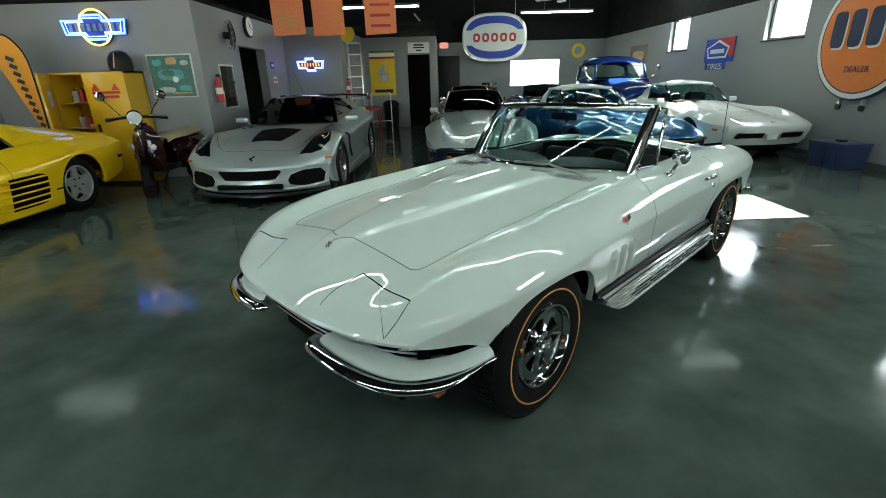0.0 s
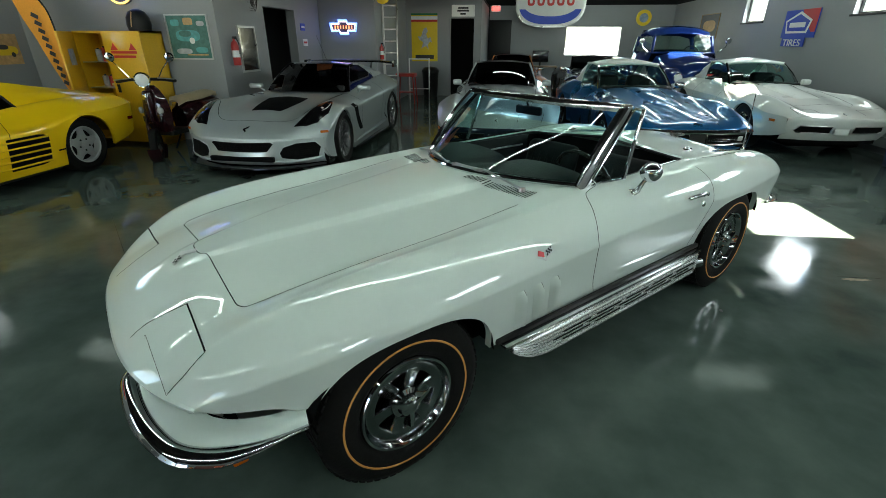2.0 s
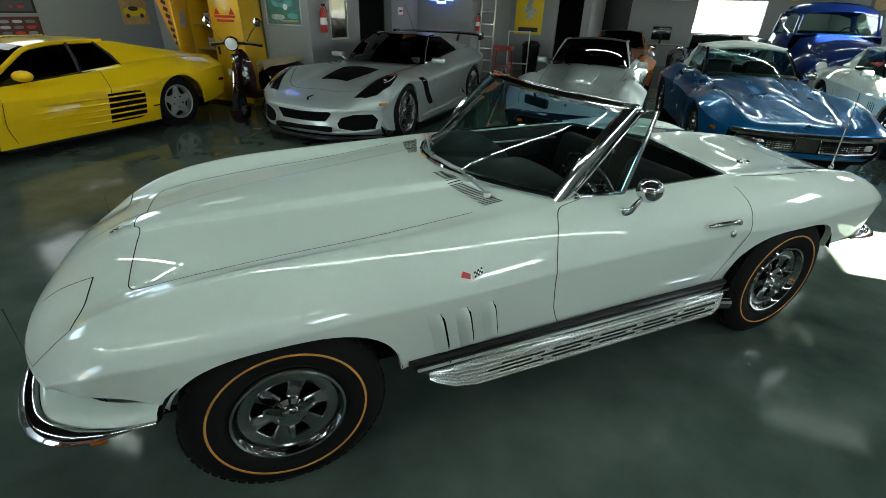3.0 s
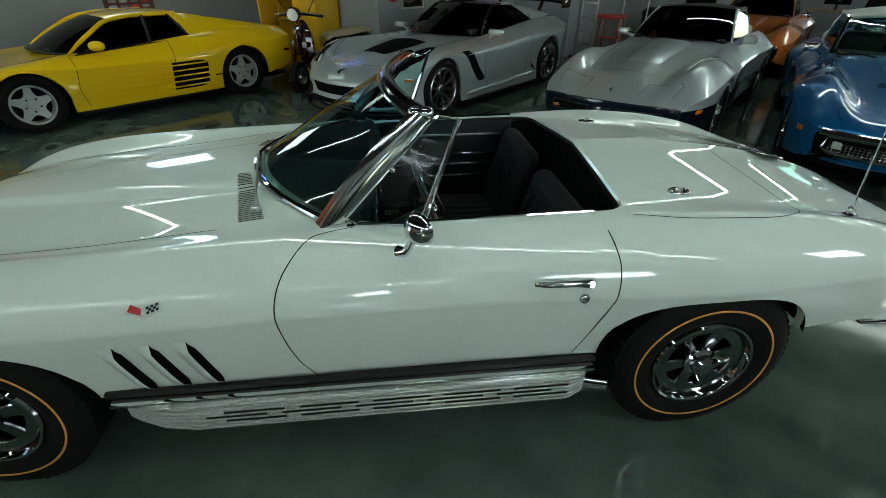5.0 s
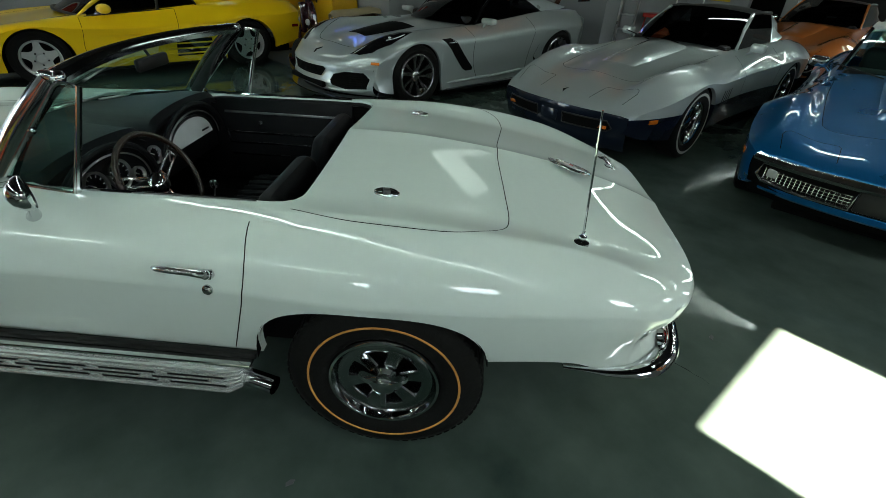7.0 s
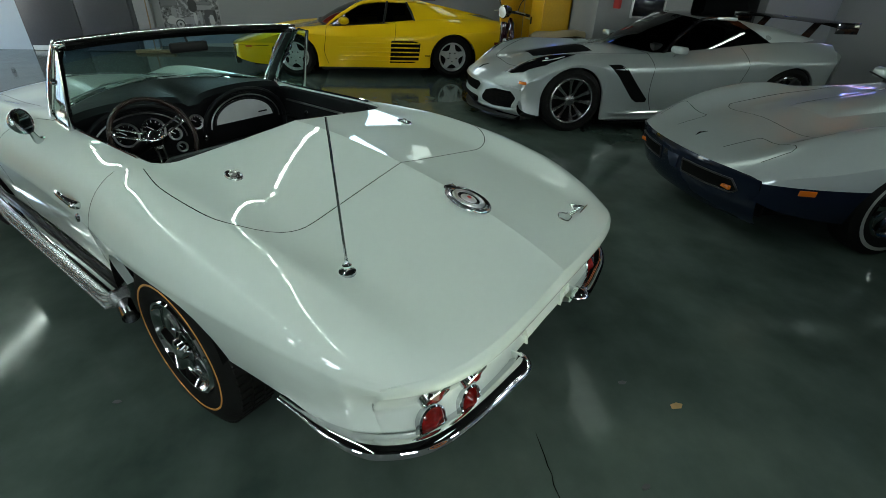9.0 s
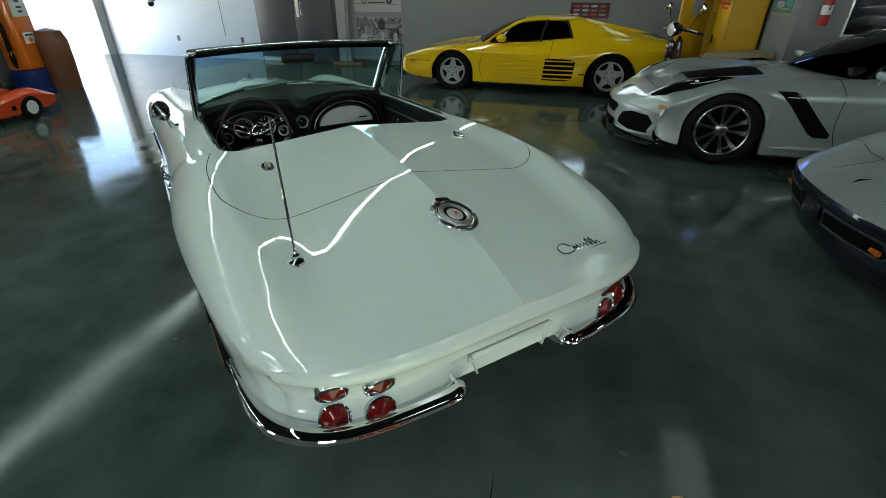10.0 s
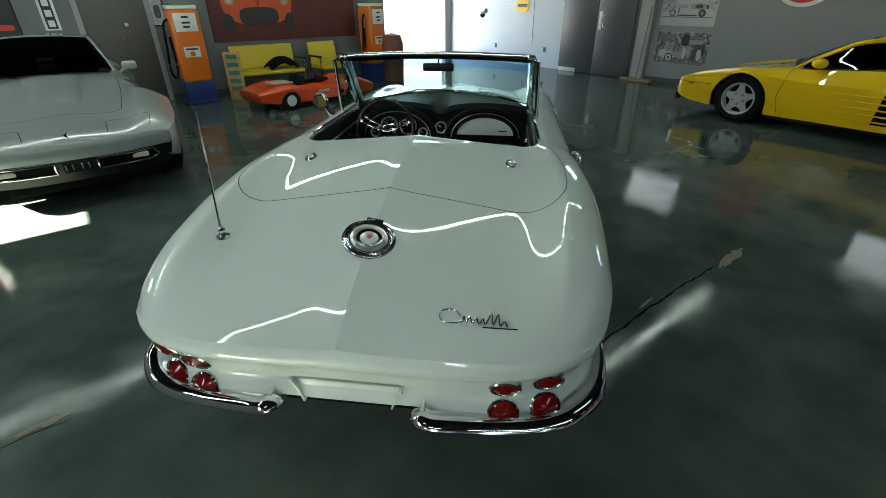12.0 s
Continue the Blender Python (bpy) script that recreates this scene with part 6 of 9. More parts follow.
shark("silver 1980s coupe with dark blue lower body and black roof panels", pose(0.45, 7.72, 0, 0, 0, 90), "silver_paint", "urethane", "ttop", "navy_paint", None, "swirl")
shark("metallic blue 1970 coupe with chrome bumper and white hard top", pose(2.74, 7.58, 0, 0, 0, 97), "blue_paint", "chrome", "hard", None, "white_plastic", "rally")
shark("cream-white 1970s coupe with body-coloured nose beside the windowed wall", pose(5.12, 8.75, 0, 0, 0, 93), "c3_white", "split", "hard", None, "c3_white", "rally")
shark("pale silver 1970s coupe with black grille and dark screen", pose(2.75, 0.46, 0, 0, 0, -90), "pale_silver", "split", "ttop", None, "pale_silver", "rally", nose_mat="black")
shark("burnt orange 1970s coupe parked behind the silver car", pose(0.6, 12.35, 0, 0, 0, 90), "orange_paint", "chrome", "ttop", None, None, "rally")
shark("dark navy 1970s open two-seater parked behind the blue car", pose(2.75, 12.6, 0, 0, 0, 92), "navy_paint", "chrome", "open", None, None, "rally")

TR = [
    (-1.03, 0.485, 0.40, 0.485, 0.66, 0.485, 0.80, 0.475, 0.78, 0.30),
    (-0.95, 0.525, 0.45, 0.525, 0.70, 0.525, 0.86, 0.505, 0.84, 0.27),
    (-0.50, 0.620, 0.50, 0.622, 0.72, 0.640, 0.905, 0.560, 0.88, 0.20),
    (0.0, 0.690, 0.50, 0.692, 0.74, 0.722, 0.925, 0.678, 0.89, 0.18),
    (0.50, 0.770, 0.50, 0.760, 0.75, 0.755, 0.935, 0.635, 0.90, 0.17),
    (1.00, 0.835, 0.55, 0.820, 0.78, 0.785, 0.955, 0.620, 0.91, 0.17),
    (1.60, 0.860, 0.60, 0.845, 0.80, 0.825, 0.978, 0.630, 0.94, 0.17),
    (2.10, 0.885, 0.60, 0.878, 0.82, 0.862, 0.986, 0.650, 0.95, 0.17),
    (2.55, 0.905, 0.60, 0.898, 0.82, 0.884, 0.986, 0.712, 0.95, 0.19),
    (3.00, 0.895, 0.60, 0.888, 0.80, 0.874, 0.976, 0.720, 0.93, 0.28),
    (3.38, 0.860, 0.60, 0.852, 0.78, 0.840, 0.950, 0.750, 0.90, 0.36),
    (3.45, 0.820, 0.60, 0.815, 0.76, 0.805, 0.930, 0.740, 0.89, 0.40),
]


def wedge():
    car = thing("sports_car", "bright yellow 1980s wedge coupe with black side strakes", "car", pose(-5.56, 3.26, 0, 0, 0, 90))
    sh = Shell(TR, [(0.0, 0.36, 0.30), (2.55, 0.385, 0.305)], nose=(0.22, -0.4, 2.4), tail=(0.10, 3.1, 2.4), step=0.06, nseg=6, nside=10, side_bulge=0.015)
    skin = sh.skin(lambda x, y, z: not (0.75 + 0.5 * y * y < x < 2.2 and abs(y) < 0.66 and z > 0.70))
    dr = Draper(sh.skin())
    part("body", skin, "yellow_paint", car, smooth=35)
    part("nose", sh.face(True, [(-0.015, 0.47, 1.0), (-0.015, 0.36, 1.0), (0.02, 0.30, 0.99), (0.08, 0.25, 0.98)]), "yellow_paint", car)
    part("chin_spoiler", sweep([Vector((p.x + 0.0, p.y, 0.265)) for p in sh.edge(True)[1:-1]], [(0.06, -0.07), (-0.015, -0.07), (-0.02, 0.035), (0.06, 0.035)]), "black", car, "black chin spoiler")
    part("tail", sh.face(False, [(0.01, 0.78, 1.0), (0.01, 0.70, 1.0), (-0.02, 0.45, 0.99), (-0.1, 0.36, 0.97)]), "yellow_paint", car)
    part("tail_grille", sh.face(False, [(0.016, 0.74, 0.97), (0.02, 0.60, 0.96)]), "black", car, "black slatted tail panel")
    part("sill_skirt", box(0.40, 2.14, -0.90, 0.90, 0.13, 0.19, 0.02), "black", car, "black lower sill")
    # side intakes: black opening with rounded rear corners, crossed by five slats that run forward along the door
    for s in (-1, 1):
        rows = []
        for i in range(9):
            x = 1.50 + 0.47 * i / 8
            pinch = 0.035 * max(0, (i - 6) / 2) ** 2
            z0, z1 = 0.245 + pinch, 0.578 - pinch
            rows.append([dr.side(x + 0.03 * j / 6, z0 + (z1 - z0) * j / 6, s)[0] + Vector((0, s * 0.003, 0)) for j in range(7)])
        part("intake", grid(rows), "gap", car, "black side intake")
        for k in range(5):
            pts = []
            for i in range(17):
                x = 0.62 + 1.36 * i / 16
                p, n = dr.side(x, 0.279 + 0.066 * k, s)
                pts.append(p + n * (-0.004 + 0.014 * min(1, max(0, (x - 0.7) / 0.7))))
            part("strake", tube(pts, [0.003] + [0.006 + 0.006 * i / 15 for i in range(16)], 8, flat_z=0.9), "yellow_paint", car, "yellow side strake")
        p, n = dr.side(2.10, 0.50, s)
        part("small_slot", box(-0.045, 0.045, -0.008, 0.008, -0.002, 0.004, m=facing(dr.side(2.12, 0.36, s)[0], n)), "gap", car)
        p, n = dr.side(2.98, 0.48, s)
        part("marker_lamp", box(-0.05, 0.05, -0.02, 0.02, 0, 0.008, 0.004, m=facing(dr.side(3.28, 0.56, s)[0], n)), "red_lens", car)
        part("marker_lamp", box(-0.05, 0.05, -0.015, 0.015, 0, 0.008, 0.004, m=facing(*dr.side(-0.68, 0.46, s))), "amber", car)
    for s in (-1, 1):
        for pts in ([(0.52, 0.78), (0.50, 0.60), (0.47, 0.40), (0.52, 0.22)], [(1.62, 0.82), (1.60, 0.68), (1.58, 0.57)]):
            q = spline([(a, b, 0) for a, b in pts], 8)
            part("seam", ribbon([dr.side(v.x, v.y, s) for v in q], 0.006), "gap", car, smooth=0)
        part("seam", ribbon([dr.side(x, 0.475, s) for x in np.linspace(-0.92, -0.38, 12)], 0.007), "gap", car, smooth=0)
        q = [dr.top(x, s * 0.60) for x in np.linspace(-0.75, 0.40, 14)]
        part("seam", ribbon(q, 0.005), "gap", car, smooth=0)
    # greenhouse: belt line and cant rail, glass between them, painted sail panels that run back to the tail
    def belt(x):
        return (pchip((0.4, 0.56, 1.2, 2.0, 2.6, 3.3), (0.742, 0.760, 0.785, 0.800, 0.800, 0.770), x), pchip((0.4, 0.56, 1.2, 2.0, 2.6, 3.3), (0.725, 0.742, 0.790, 0.830, 0.868, 0.862), x))

    def rail(x):
        return (pchip((0.5, 0.80, 1.10, 1.45, 1.90, 2.4, 3.3), (0.745, 0.650, 0.560, 0.540, 0.545, 0.585, 0.665), x), pchip((0.5, 0.80, 1.10, 1.45, 1.90, 2.4, 3.3), (0.752, 0.940, 1.085, 1.120, 1.118, 1.035, 0.872), x))

    def wall(x0, x1, t0, t1, s, n, inset=0.0):
        rows = []
        for i in range(n + 1):
            u = i / n
            (by, bz), (ty, tz) = belt(x0 + (x1 - x0) * u), rail(t0 + (t1 - t0) * u)
            a, b = Vector((x0 + (x1 - x0) * u, s * by, bz)), Vector((t0 + (t1 - t0) * u, s * ty, tz))
            rows.append([a.lerp(b, k / 6) + Vector((0, s * (0.030 * math.sin(math.pi * k / 6) - inset), 0)) for k in range(7)])
        return grid(rows)

    for s in (-1, 1):
        part("side_window", wall(0.60, 1.93, 0.64, 1.80, s, 12, 0.006), "smoke", car, "dark side window")
        part("sail_panel", wall(1.93, 3.34, 1.80, 3.34, s, 12), "yellow_paint", car, "yellow sail panel behind the window", smooth=60)
        part("window_frame", tube([Vector((x, s * belt(x)[0], belt(x)[1] + 0.006)) for x in np.linspace(0.58, 1.94, 14)], 0.011, 8), "black", car, "black window moulding")
        (by, bz), (ty, tz) = belt(1.93), rail(1.80)
        part("window_frame", tube([Vector((1.93, s * by, bz)), Vector((1.875, s * ((by + ty) / 2 + 0.03), (bz + tz) / 2)), Vector((1.80, s * ty, tz))], 0.016, 8), "black", car)
        (by, bz), (ty, tz) = belt(1.42), rail(1.50)
        part("window_post", tube([Vector((1.42, s * by, bz)), Vector((1.46, s * ((by + ty) / 2 + 0.03), (bz + tz) / 2)), Vector((1.50, s * ty, tz))], 0.020, 8), "black", car)
        part("cant_rail", tube([Vector((x, s * rail(x)[0], rail(x)[1])) for x in np.linspace(0.52, 1.92, 18)], [0.012, 0.018] + [0.026] * 16, 8), "yellow_paint", car, smooth=60)
        part("buttress_top", grid([[Vector((x, s * rail(x)[0], rail(x)[1])), Vector((x, s * (rail(x)[0] - 0.10), rail(x)[1] - 0.004)), Vector((x, s * (rail(x)[0] - 0.14), 0.86))] for x in np.linspace(1.86, 3.34, 12)]), "yellow_paint", car, smooth=60)
    us = [i / 8 for i in range(-8, 9)]
    part("roof", thick(grid([[Vector((x + 0.08 * u * u * (x < 1.3), u * rail(x)[0], rail(x)[1] + c * (1 - u * u))) for u in us] for x, c in ((1.06, 0.030), (1.16, 0.040), (1.35, 0.045), (1.6, 0.045), (1.8, 0.042), (1.92, 0.036))]), 0.025), "yellow_paint", car, "yellow roof panel", smooth=60)
    low = [Vector((0.36 + 0.24 * u * u, u * 0.73, 0.790 - 0.045 * u * u)) for u in us]
    high = [Vector((1.07 + 0.08 * u * u, u * 0.545, 1.085 + 0.032 * (1 - u * u))) for u in us]
    part("windscreen", grid([[a.lerp(b, f) + Vector((-0.03 * math.sin(math.pi * f), 0, 0.02 * math.sin(math.pi * f))) for a, b in zip(low, high)] for f in (0, 0.25, 0.5, 0.75, 1)]), "smoke", car, "dark windscreen glass")
    part("screen_base", tube([p + Vector((-0.02, 0, 0.0)) for p in low], 0.02, 8), "black", car, "black strip below the windscreen")
    part("rear_window", grid([[Vector((1.93 + 0.14 * f, u * 0.42, 1.13 - 0.24 * f)) for u in us] for f in (0, 0.5, 1)]), "smoke", car, "dark upright rear glass")
    part("engine_cover", grid([[Vector((x, y, 0.885 - 0.01 * abs(y) + 0.06 * max(0, (2.9 - x)))) for y in (-0.5, -0.2, 0.2, 0.5)] for x in (2.25, 2.6, 2.9, 3.3)]), "black", car, "black slatted engine lid")
    for s in (-1, 1):
        m = Matrix.Translation((0.80, s * 0.865, 0.845)) @ Matrix.Diagonal((0.085, 0.105, 0.058, 1))
        part("door_mirror", lathe([(0, -1), (0.55, -0.85), (0.9, -0.45), (1, 0), (0.93, 0.45), (0.6, 0.82), (0, 1)], m @ Matrix.Rotation(radians(90), 4, "Y"), 20), "yellow_paint", car, "rounded yellow door mirror")
        part("mirror_foot", tube([(0.76, s * 0.745, 0.775), (0.79, s * 0.82, 0.82)], 0.022, 8), "black", car)
    part("wiper", tube([(0.50, -0.1, 0.79), (0.56, 0.3, 0.82), (0.66, 0.62, 0.81)], 0.008, 6), "black", car)
    part("cabin_tub", box(0.8, 2.2, -0.6, 0.6, 0.25, 0.66), "gap", car)
    for s in (-1, 1):
        part("seat", box(1.35, 1.6, s * 0.36 - 0.22, s * 0.36 + 0.22, 0.5, 0.98, 0.07, seg=3), "vinyl", car)
    part("dash", box(0.72, 1.0, -0.62, 0.62, 0.62, 0.80, 0.05), "vinyl", car)
    for x, r, rim in ((0, 0.318, 0.215), (2.55, 0.33, 0.225)):
        arch_well(car, x, 0.85, 0.35 if x == 0 else 0.375, 0.30)
        for o in (-1, 1):
            m = wheel_basis(x, o * 0.775, r, o)
            ty = moved(tyre_mesh(r, rim - 0.01, 0.24), m)
            part("tyre", ty, "rubber", car)
            part("rim", lathe([(rim, 0.10), (rim - 0.008, 0.108), (rim - 0.022, 0.10), (rim - 0.03, 0.06), (rim - 0.035, -0.05)], m, 48), "star_alloy", car)
            part("brake_disc", lathe([(0, 0.02), (rim - 0.03, 0.02)], m, 32), "gap", car)
            out = []
            for i in range(5):
                a = 2 * math.pi * i / 5 + 0.3
                for d, q in ((-0.16, rim - 0.026), (0.16, rim - 0.026), (0.34, 0.60 * rim), (math.pi / 5, 0.50 * rim), (2 * math.pi / 5 - 0.34, 0.60 * rim)):
                    out.append((q * math.cos(a + d), q * math.sin(a + d)))
            part("star_spokes", plate(out, 0.022, m @ Matrix.Translation((0, 0, 0.055))), "star_alloy", car, "five-point star spokes", smooth=30)
            part("hub_cap", lathe([(0.055, 0.075), (0.05, 0.09), (0, 0.093)], m, 24), "star_alloy", car)
            for i in range(5):
                a = 2 * math.pi * (i + 0.5) / 5 + 0.3
                part("wheel_bolt", lathe([(0.011, 0.07), (0.010, 0.086), (0, 0.088)], m @ Matrix.Translation((0.072 * math.cos(a), 0.072 * math.sin(a), 0)), 8), "dark_alloy", car)
    part("underbody", box(-0.7, 3.3, -0.6, 0.6, 0.14, 0.26, 0.02), "gap", car)
    return car


M["star_alloy"] = material("silver_painted_alloy", (0.44, 0.45, 0.44), 0.34, 0.35, coat=0.4, vary=0.04)
wedge()

C7 = [
    (-0.97, 0.490, 0.42, 0.488, 0.68, 0.478, 0.88, 0.455, 0.88, 0.32),
    (-0.90, 0.535, 0.44, 0.528, 0.70, 0.525, 0.91, 0.482, 0.91, 0.28),
    (-0.70, 0.610, 0.45, 0.598, 0.70, 0.630, 0.935, 0.530, 0.93, 0.23),
    (-0.50, 0.665, 0.46, 0.650, 0.71, 0.720, 0.950, 0.575, 0.94, 0.20),
    (-0.25, 0.720, 0.47, 0.690, 0.72, 0.790, 0.962, 0.665, 0.95, 0.17),
    (0.0, 0.762, 0.48, 0.720, 0.72, 0.818, 0.968, 0.738, 0.955, 0.15),
    (0.50, 0.818, 0.50, 0.775, 0.71, 0.815, 0.955, 0.690, 0.94, 0.14),
    (1.00, 0.855, 0.55, 0.820, 0.70, 0.812, 0.93, 0.695, 0.92, 0.14),
    (1.70, 0.900, 0.58, 0.875, 0.72, 0.865, 0.935, 0.725, 0.93, 0.15),
    (2.30, 0.945, 0.58, 0.925, 0.74, 0.935, 0.968, 0.745, 0.96, 0.15),
    (2.71, 0.965, 0.58, 0.945, 0.74, 0.958, 0.982, 0.755, 0.965, 0.17),
    (3.10, 0.970, 0.58, 0.955, 0.73, 0.952, 0.962, 0.765, 0.93, 0.22),
    (3.42, 0.950, 0.58, 0.940, 0.70, 0.925, 0.905, 0.765, 0.87, 0.30),
]


def modern():
    car = thing("sports_car", "silver modern coupe with carbon bonnet vent, splitter and rear wing", "car", pose(-2.50, 6.65, 0, 0, 0, 90))
    sh = Shell(C7, [(0.0, 0.375, 0.335), (2.69, 0.385, 0.34)], nose=(0.52, -0.3, 2.4), tail=(0.2, 3.0, 2.4), step=0.05, nseg=7, nside=10, side_bulge=-0.03, round_side=True)
    skin = sh.skin(lambda x, y, z: not (1.0 + 0.5 * y * y < x < 2.5 and abs(y) < 0.60 and z > 0.76))
    dr = Draper(sh.skin())
    part("body", skin, "silver_paint", car, smooth=50)
    steps = [(-0.012, 0.475, 1.0), (-0.015, 0.45, 1.0), (-0.005, 0.40, 1.0), (-0.012, 0.34, 1.0), (-0.03, 0.29, 1.0), (-0.025, 0.24, 1.0), (0.0, 0.20, 1.0), (0.05, 0.17, 0.99)]
    face = sh.face(True, steps)
    fd = Draper(face)
    part("bumper_skin", face, "silver_paint", car)

    def f(y, z, lift=0.004):
        r = fd.cast((-3, y, z), (1, 0, 0))
        return r[0] + Vector((-lift, 0, 0)) if r else Vector((-0.9, y, z))

    def mouth(name, outline, label):
        k = len(outline)
        o = [Vector((*outline[i], 0)).lerp(Vector((*outline[(i + 1) % k], 0)), j / 4) for i in range(k) for j in range(4)]
        bm = inlay(o, lambda y, z: f(y, z))
        g = part(name, bm, "gap", car, label)
        part("surround", tube([f(v.x, v.y, 0.002) for v in o], 0.005, 6, closed=True), "silver_paint", g)
        return g

    g = mouth("centre_grille", [(-0.36, 0.455), (0, 0.448), (0.36, 0.455), (0.39, 0.43), (0.31, 0.335), (0, 0.33), (-0.31, 0.335), (-0.39, 0.43)], "black mesh centre grille")
    bars = bmesh.new()
    for i in range(4):
        tube([f(y, 0.352 + 0.026 * i, 0.006) for y in (-0.29, -0.1, 0.1, 0.29)], 0.005, 5, bm=bars)
    for i in range(13):
        tube([f(-0.27 + 0.045 * i, 0.345, 0.006), f(-0.27 + 0.045 * i, 0.445, 0.006)], 0.0025, 5, bm=bars)
    part("mesh", bars, "gap", g)
    for s in (-1, 1):
        g = mouth("side_intake", [(s * 0.48, 0.385), (s * 0.62, 0.428), (s * 0.80, 0.428), (s * 0.85, 0.36), (s * 0.83, 0.245), (s * 0.62, 0.228), (s * 0.47, 0.26), (s * 0.445, 0.32)], "black side intake")
        cool = bmesh.new()
        for i in range(6):
            tube([f(s * 0.66, 0.265 + 0.024 * i, 0.006), f(s * 0.79, 0.265 + 0.024 * i, 0.006)], 0.004, 5, bm=cool)
        part("mesh", cool, "gap", g)
    part("lower_grille", box(f(0, 0.26).x - 0.002, f(0, 0.26).x + 0.05, -0.40, 0.40, 0.225, 0.285, 0.01), "gap", car)
    e = sh.edge(True)
    part("splitter", sweep([Vector((p.x - 0.03, p.y * 1.02, 0.150)) for p in e], [(0.30, -0.012), (-0.05, -0.012), (-0.05, 0.006), (0.30, 0.012)]), "gloss_black", car, "black carbon front splitter")
    for s in (-1, 1):
        part("splitter_fin", box(-0.58, -0.40, s * 0.925 - 0.008, s * 0.925 + 0.008, 0.14, 0.22, 0.006), "gloss_black", car)
        # head lamps
        out = [(-0.70, 0.56), (-0.50, 0.635), (-0.25, 0.70), (0.0, 0.775), (0.02, 0.80), (-0.10, 0.845), (-0.34, 0.875), (-0.56, 0.81), (-0.66, 0.70)]
        o = [Vector((a, s * b, 0)).lerp(Vector((c, s * d, 0)), k / 4) for (a, b), (c, d) in zip(out, out[1:] + out[:1]) for k in range(4)]
        bm = inlay(o, lambda x, y: dr.top(x, y)[0] + dr.top(x, y)[1] * 0.005)
        hl = part("head_lamp", bm, "gloss_black", car, "black swept head lamp")
        part("projector", lathe([(0.02, 0), (0.018, 0.008), (0, 0.012)], facing(*dr.top(-0.30, s * 0.78)), 20), "clear_lens", hl)
        part("light_bar", tube([dr.top(x, s * y)[0] + Vector((0, 0, 0.008)) for x, y in ((-0.36, 0.80), (-0.28, 0.825), (-0.2, 0.83), (-0.12, 0.825))], 0.005, 6), "clear_lens", hl)
        # fender vent
        o = [(0.36, 0.735), (0.52, 0.735), (0.60, 0.69), (0.93, 0.36), (0.92, 0.325), (0.80, 0.325), (0.74, 0.36), (0.50, 0.62)]
        o = [Vector((*a, 0)).lerp(Vector((*b, 0)), k / 4) for a, b in zip(o, o[1:] + o[:1]) for k in range(4)]
        bm = inlay(o, lambda x, z: dr.side(x, z, s)[0] + Vector((0, s * 0.005, 0)))
        part("fender_vent", bm, "gap", car, "black slanted fender vent")
        part("side_skirt", box(0.45, 2.35, s * 0.965 - 0.03, s * 0.965 + 0.03, 0.12, 0.150, 0.01), "gloss_black", car, "black side skirt")
        blade = [dr.side(x, 0.215 + 0.05 * max(0, (x - 1.2)) ** 1.5, s)[0] + Vector((0, s * 0.012, 0)) for x in np.linspace(0.46, 2.18, 12)]
        part("sill_blade", tube(blade, [0.006] + [0.026] * 9 + [0.018, 0.006], 8, flat_z=0.8), "silver_paint", car, "raised silver sill edge")
        part("chin_blade", tube([f(s * y, z, 0.004) for y, z in ((0.30, 0.222), (0.45, 0.212), (0.62, 0.214), (0.80, 0.228), (0.88, 0.25))], [0.008, 0.018, 0.02, 0.018, 0.006], 8), "silver_paint", car, "bright lip under the side intake")
        o = [(2.22, 0.56), (2.36, 0.46), (2.36, 0.30), (2.28, 0.26), (2.15, 0.33), (2.12, 0.40)]
        bm = bmesh.new()
        bm.faces.new([bm.verts.new(dr.side(a, b, s)[0] + Vector((0, s * 0.004, 0))) for a, b in o])
        part("rear_duct", bm, "gap", car)
        part("marker_lamp", box(-0.05, 0.05, -0.015, 0.015, 0, 0.008, 0.004, m=facing(*dr.side(-0.58, 0.53, s))), "amber", car)
    # bonnet vent in black
    rows = [[dr.top(x, y * w)[0] + Vector((0, 0, 0.005)) for y in (-1, -0.5, 0, 0.5, 1)] for x, w in ((-0.26, 0.19), (-0.22, 0.21), (0.0, 0.25), (0.22, 0.28), (0.44, 0.29))]
    part("bonnet_vent", grid(rows), "gap", car, "black carbon bonnet insert")
    part("emblem", plate([(-0.07, 0.03), (0, -0.03), (0.07, 0.03), (0.03, 0.025), (0, -0.005), (-0.03, 0.025)], 0.006, facing(*dr.top(-0.82, 0), Vector((0, -1, 0)))), "gloss_black", car, "dark chevron emblem")
    for s in (-1, 1):
        for pts in ([(0.95, 0.84), (0.93, 0.70), (0.95, 0.40), (1.02, 0.20)], [(2.06, 0.90), (2.08, 0.70), (2.02, 0.45), (1.95, 0.22)]):
            part("seam", ribbon([dr.side(v.x, v.y, s) for v in spline([(a, b, 0) for a, b in pts], 8)], 0.006), "gap", car, smooth=0)
    part("seam", ribbon([dr.top(v.x, v.y) for v in spline([(-0.10, -0.70, 0), (-0.52, -0.48, 0), (-0.60, 0, 0), (-0.52, 0.48, 0), (-0.10, 0.70, 0)], 8)], 0.006), "gap", car, smooth=0)
    cabin(car, "gloss_black", (0.76, 1.12, 0.855), (0.68, 0.815, 0.945), (1.52, 1.205), (2.10, 1.215), (2.95, 1.02), 0.51, "smoke", "gloss_black", 2.52, True, pillar_mat="silver_paint", rail_mat="silver_paint")
    mirror_pair(car, 1.20, 0.80, 0.85, "silver_paint", (0.11, 0.21, 0.075))
    part("cabin_tub", box(1.1, 2.4, -0.58, 0.58, 0.25, 0.72), "gap", car)
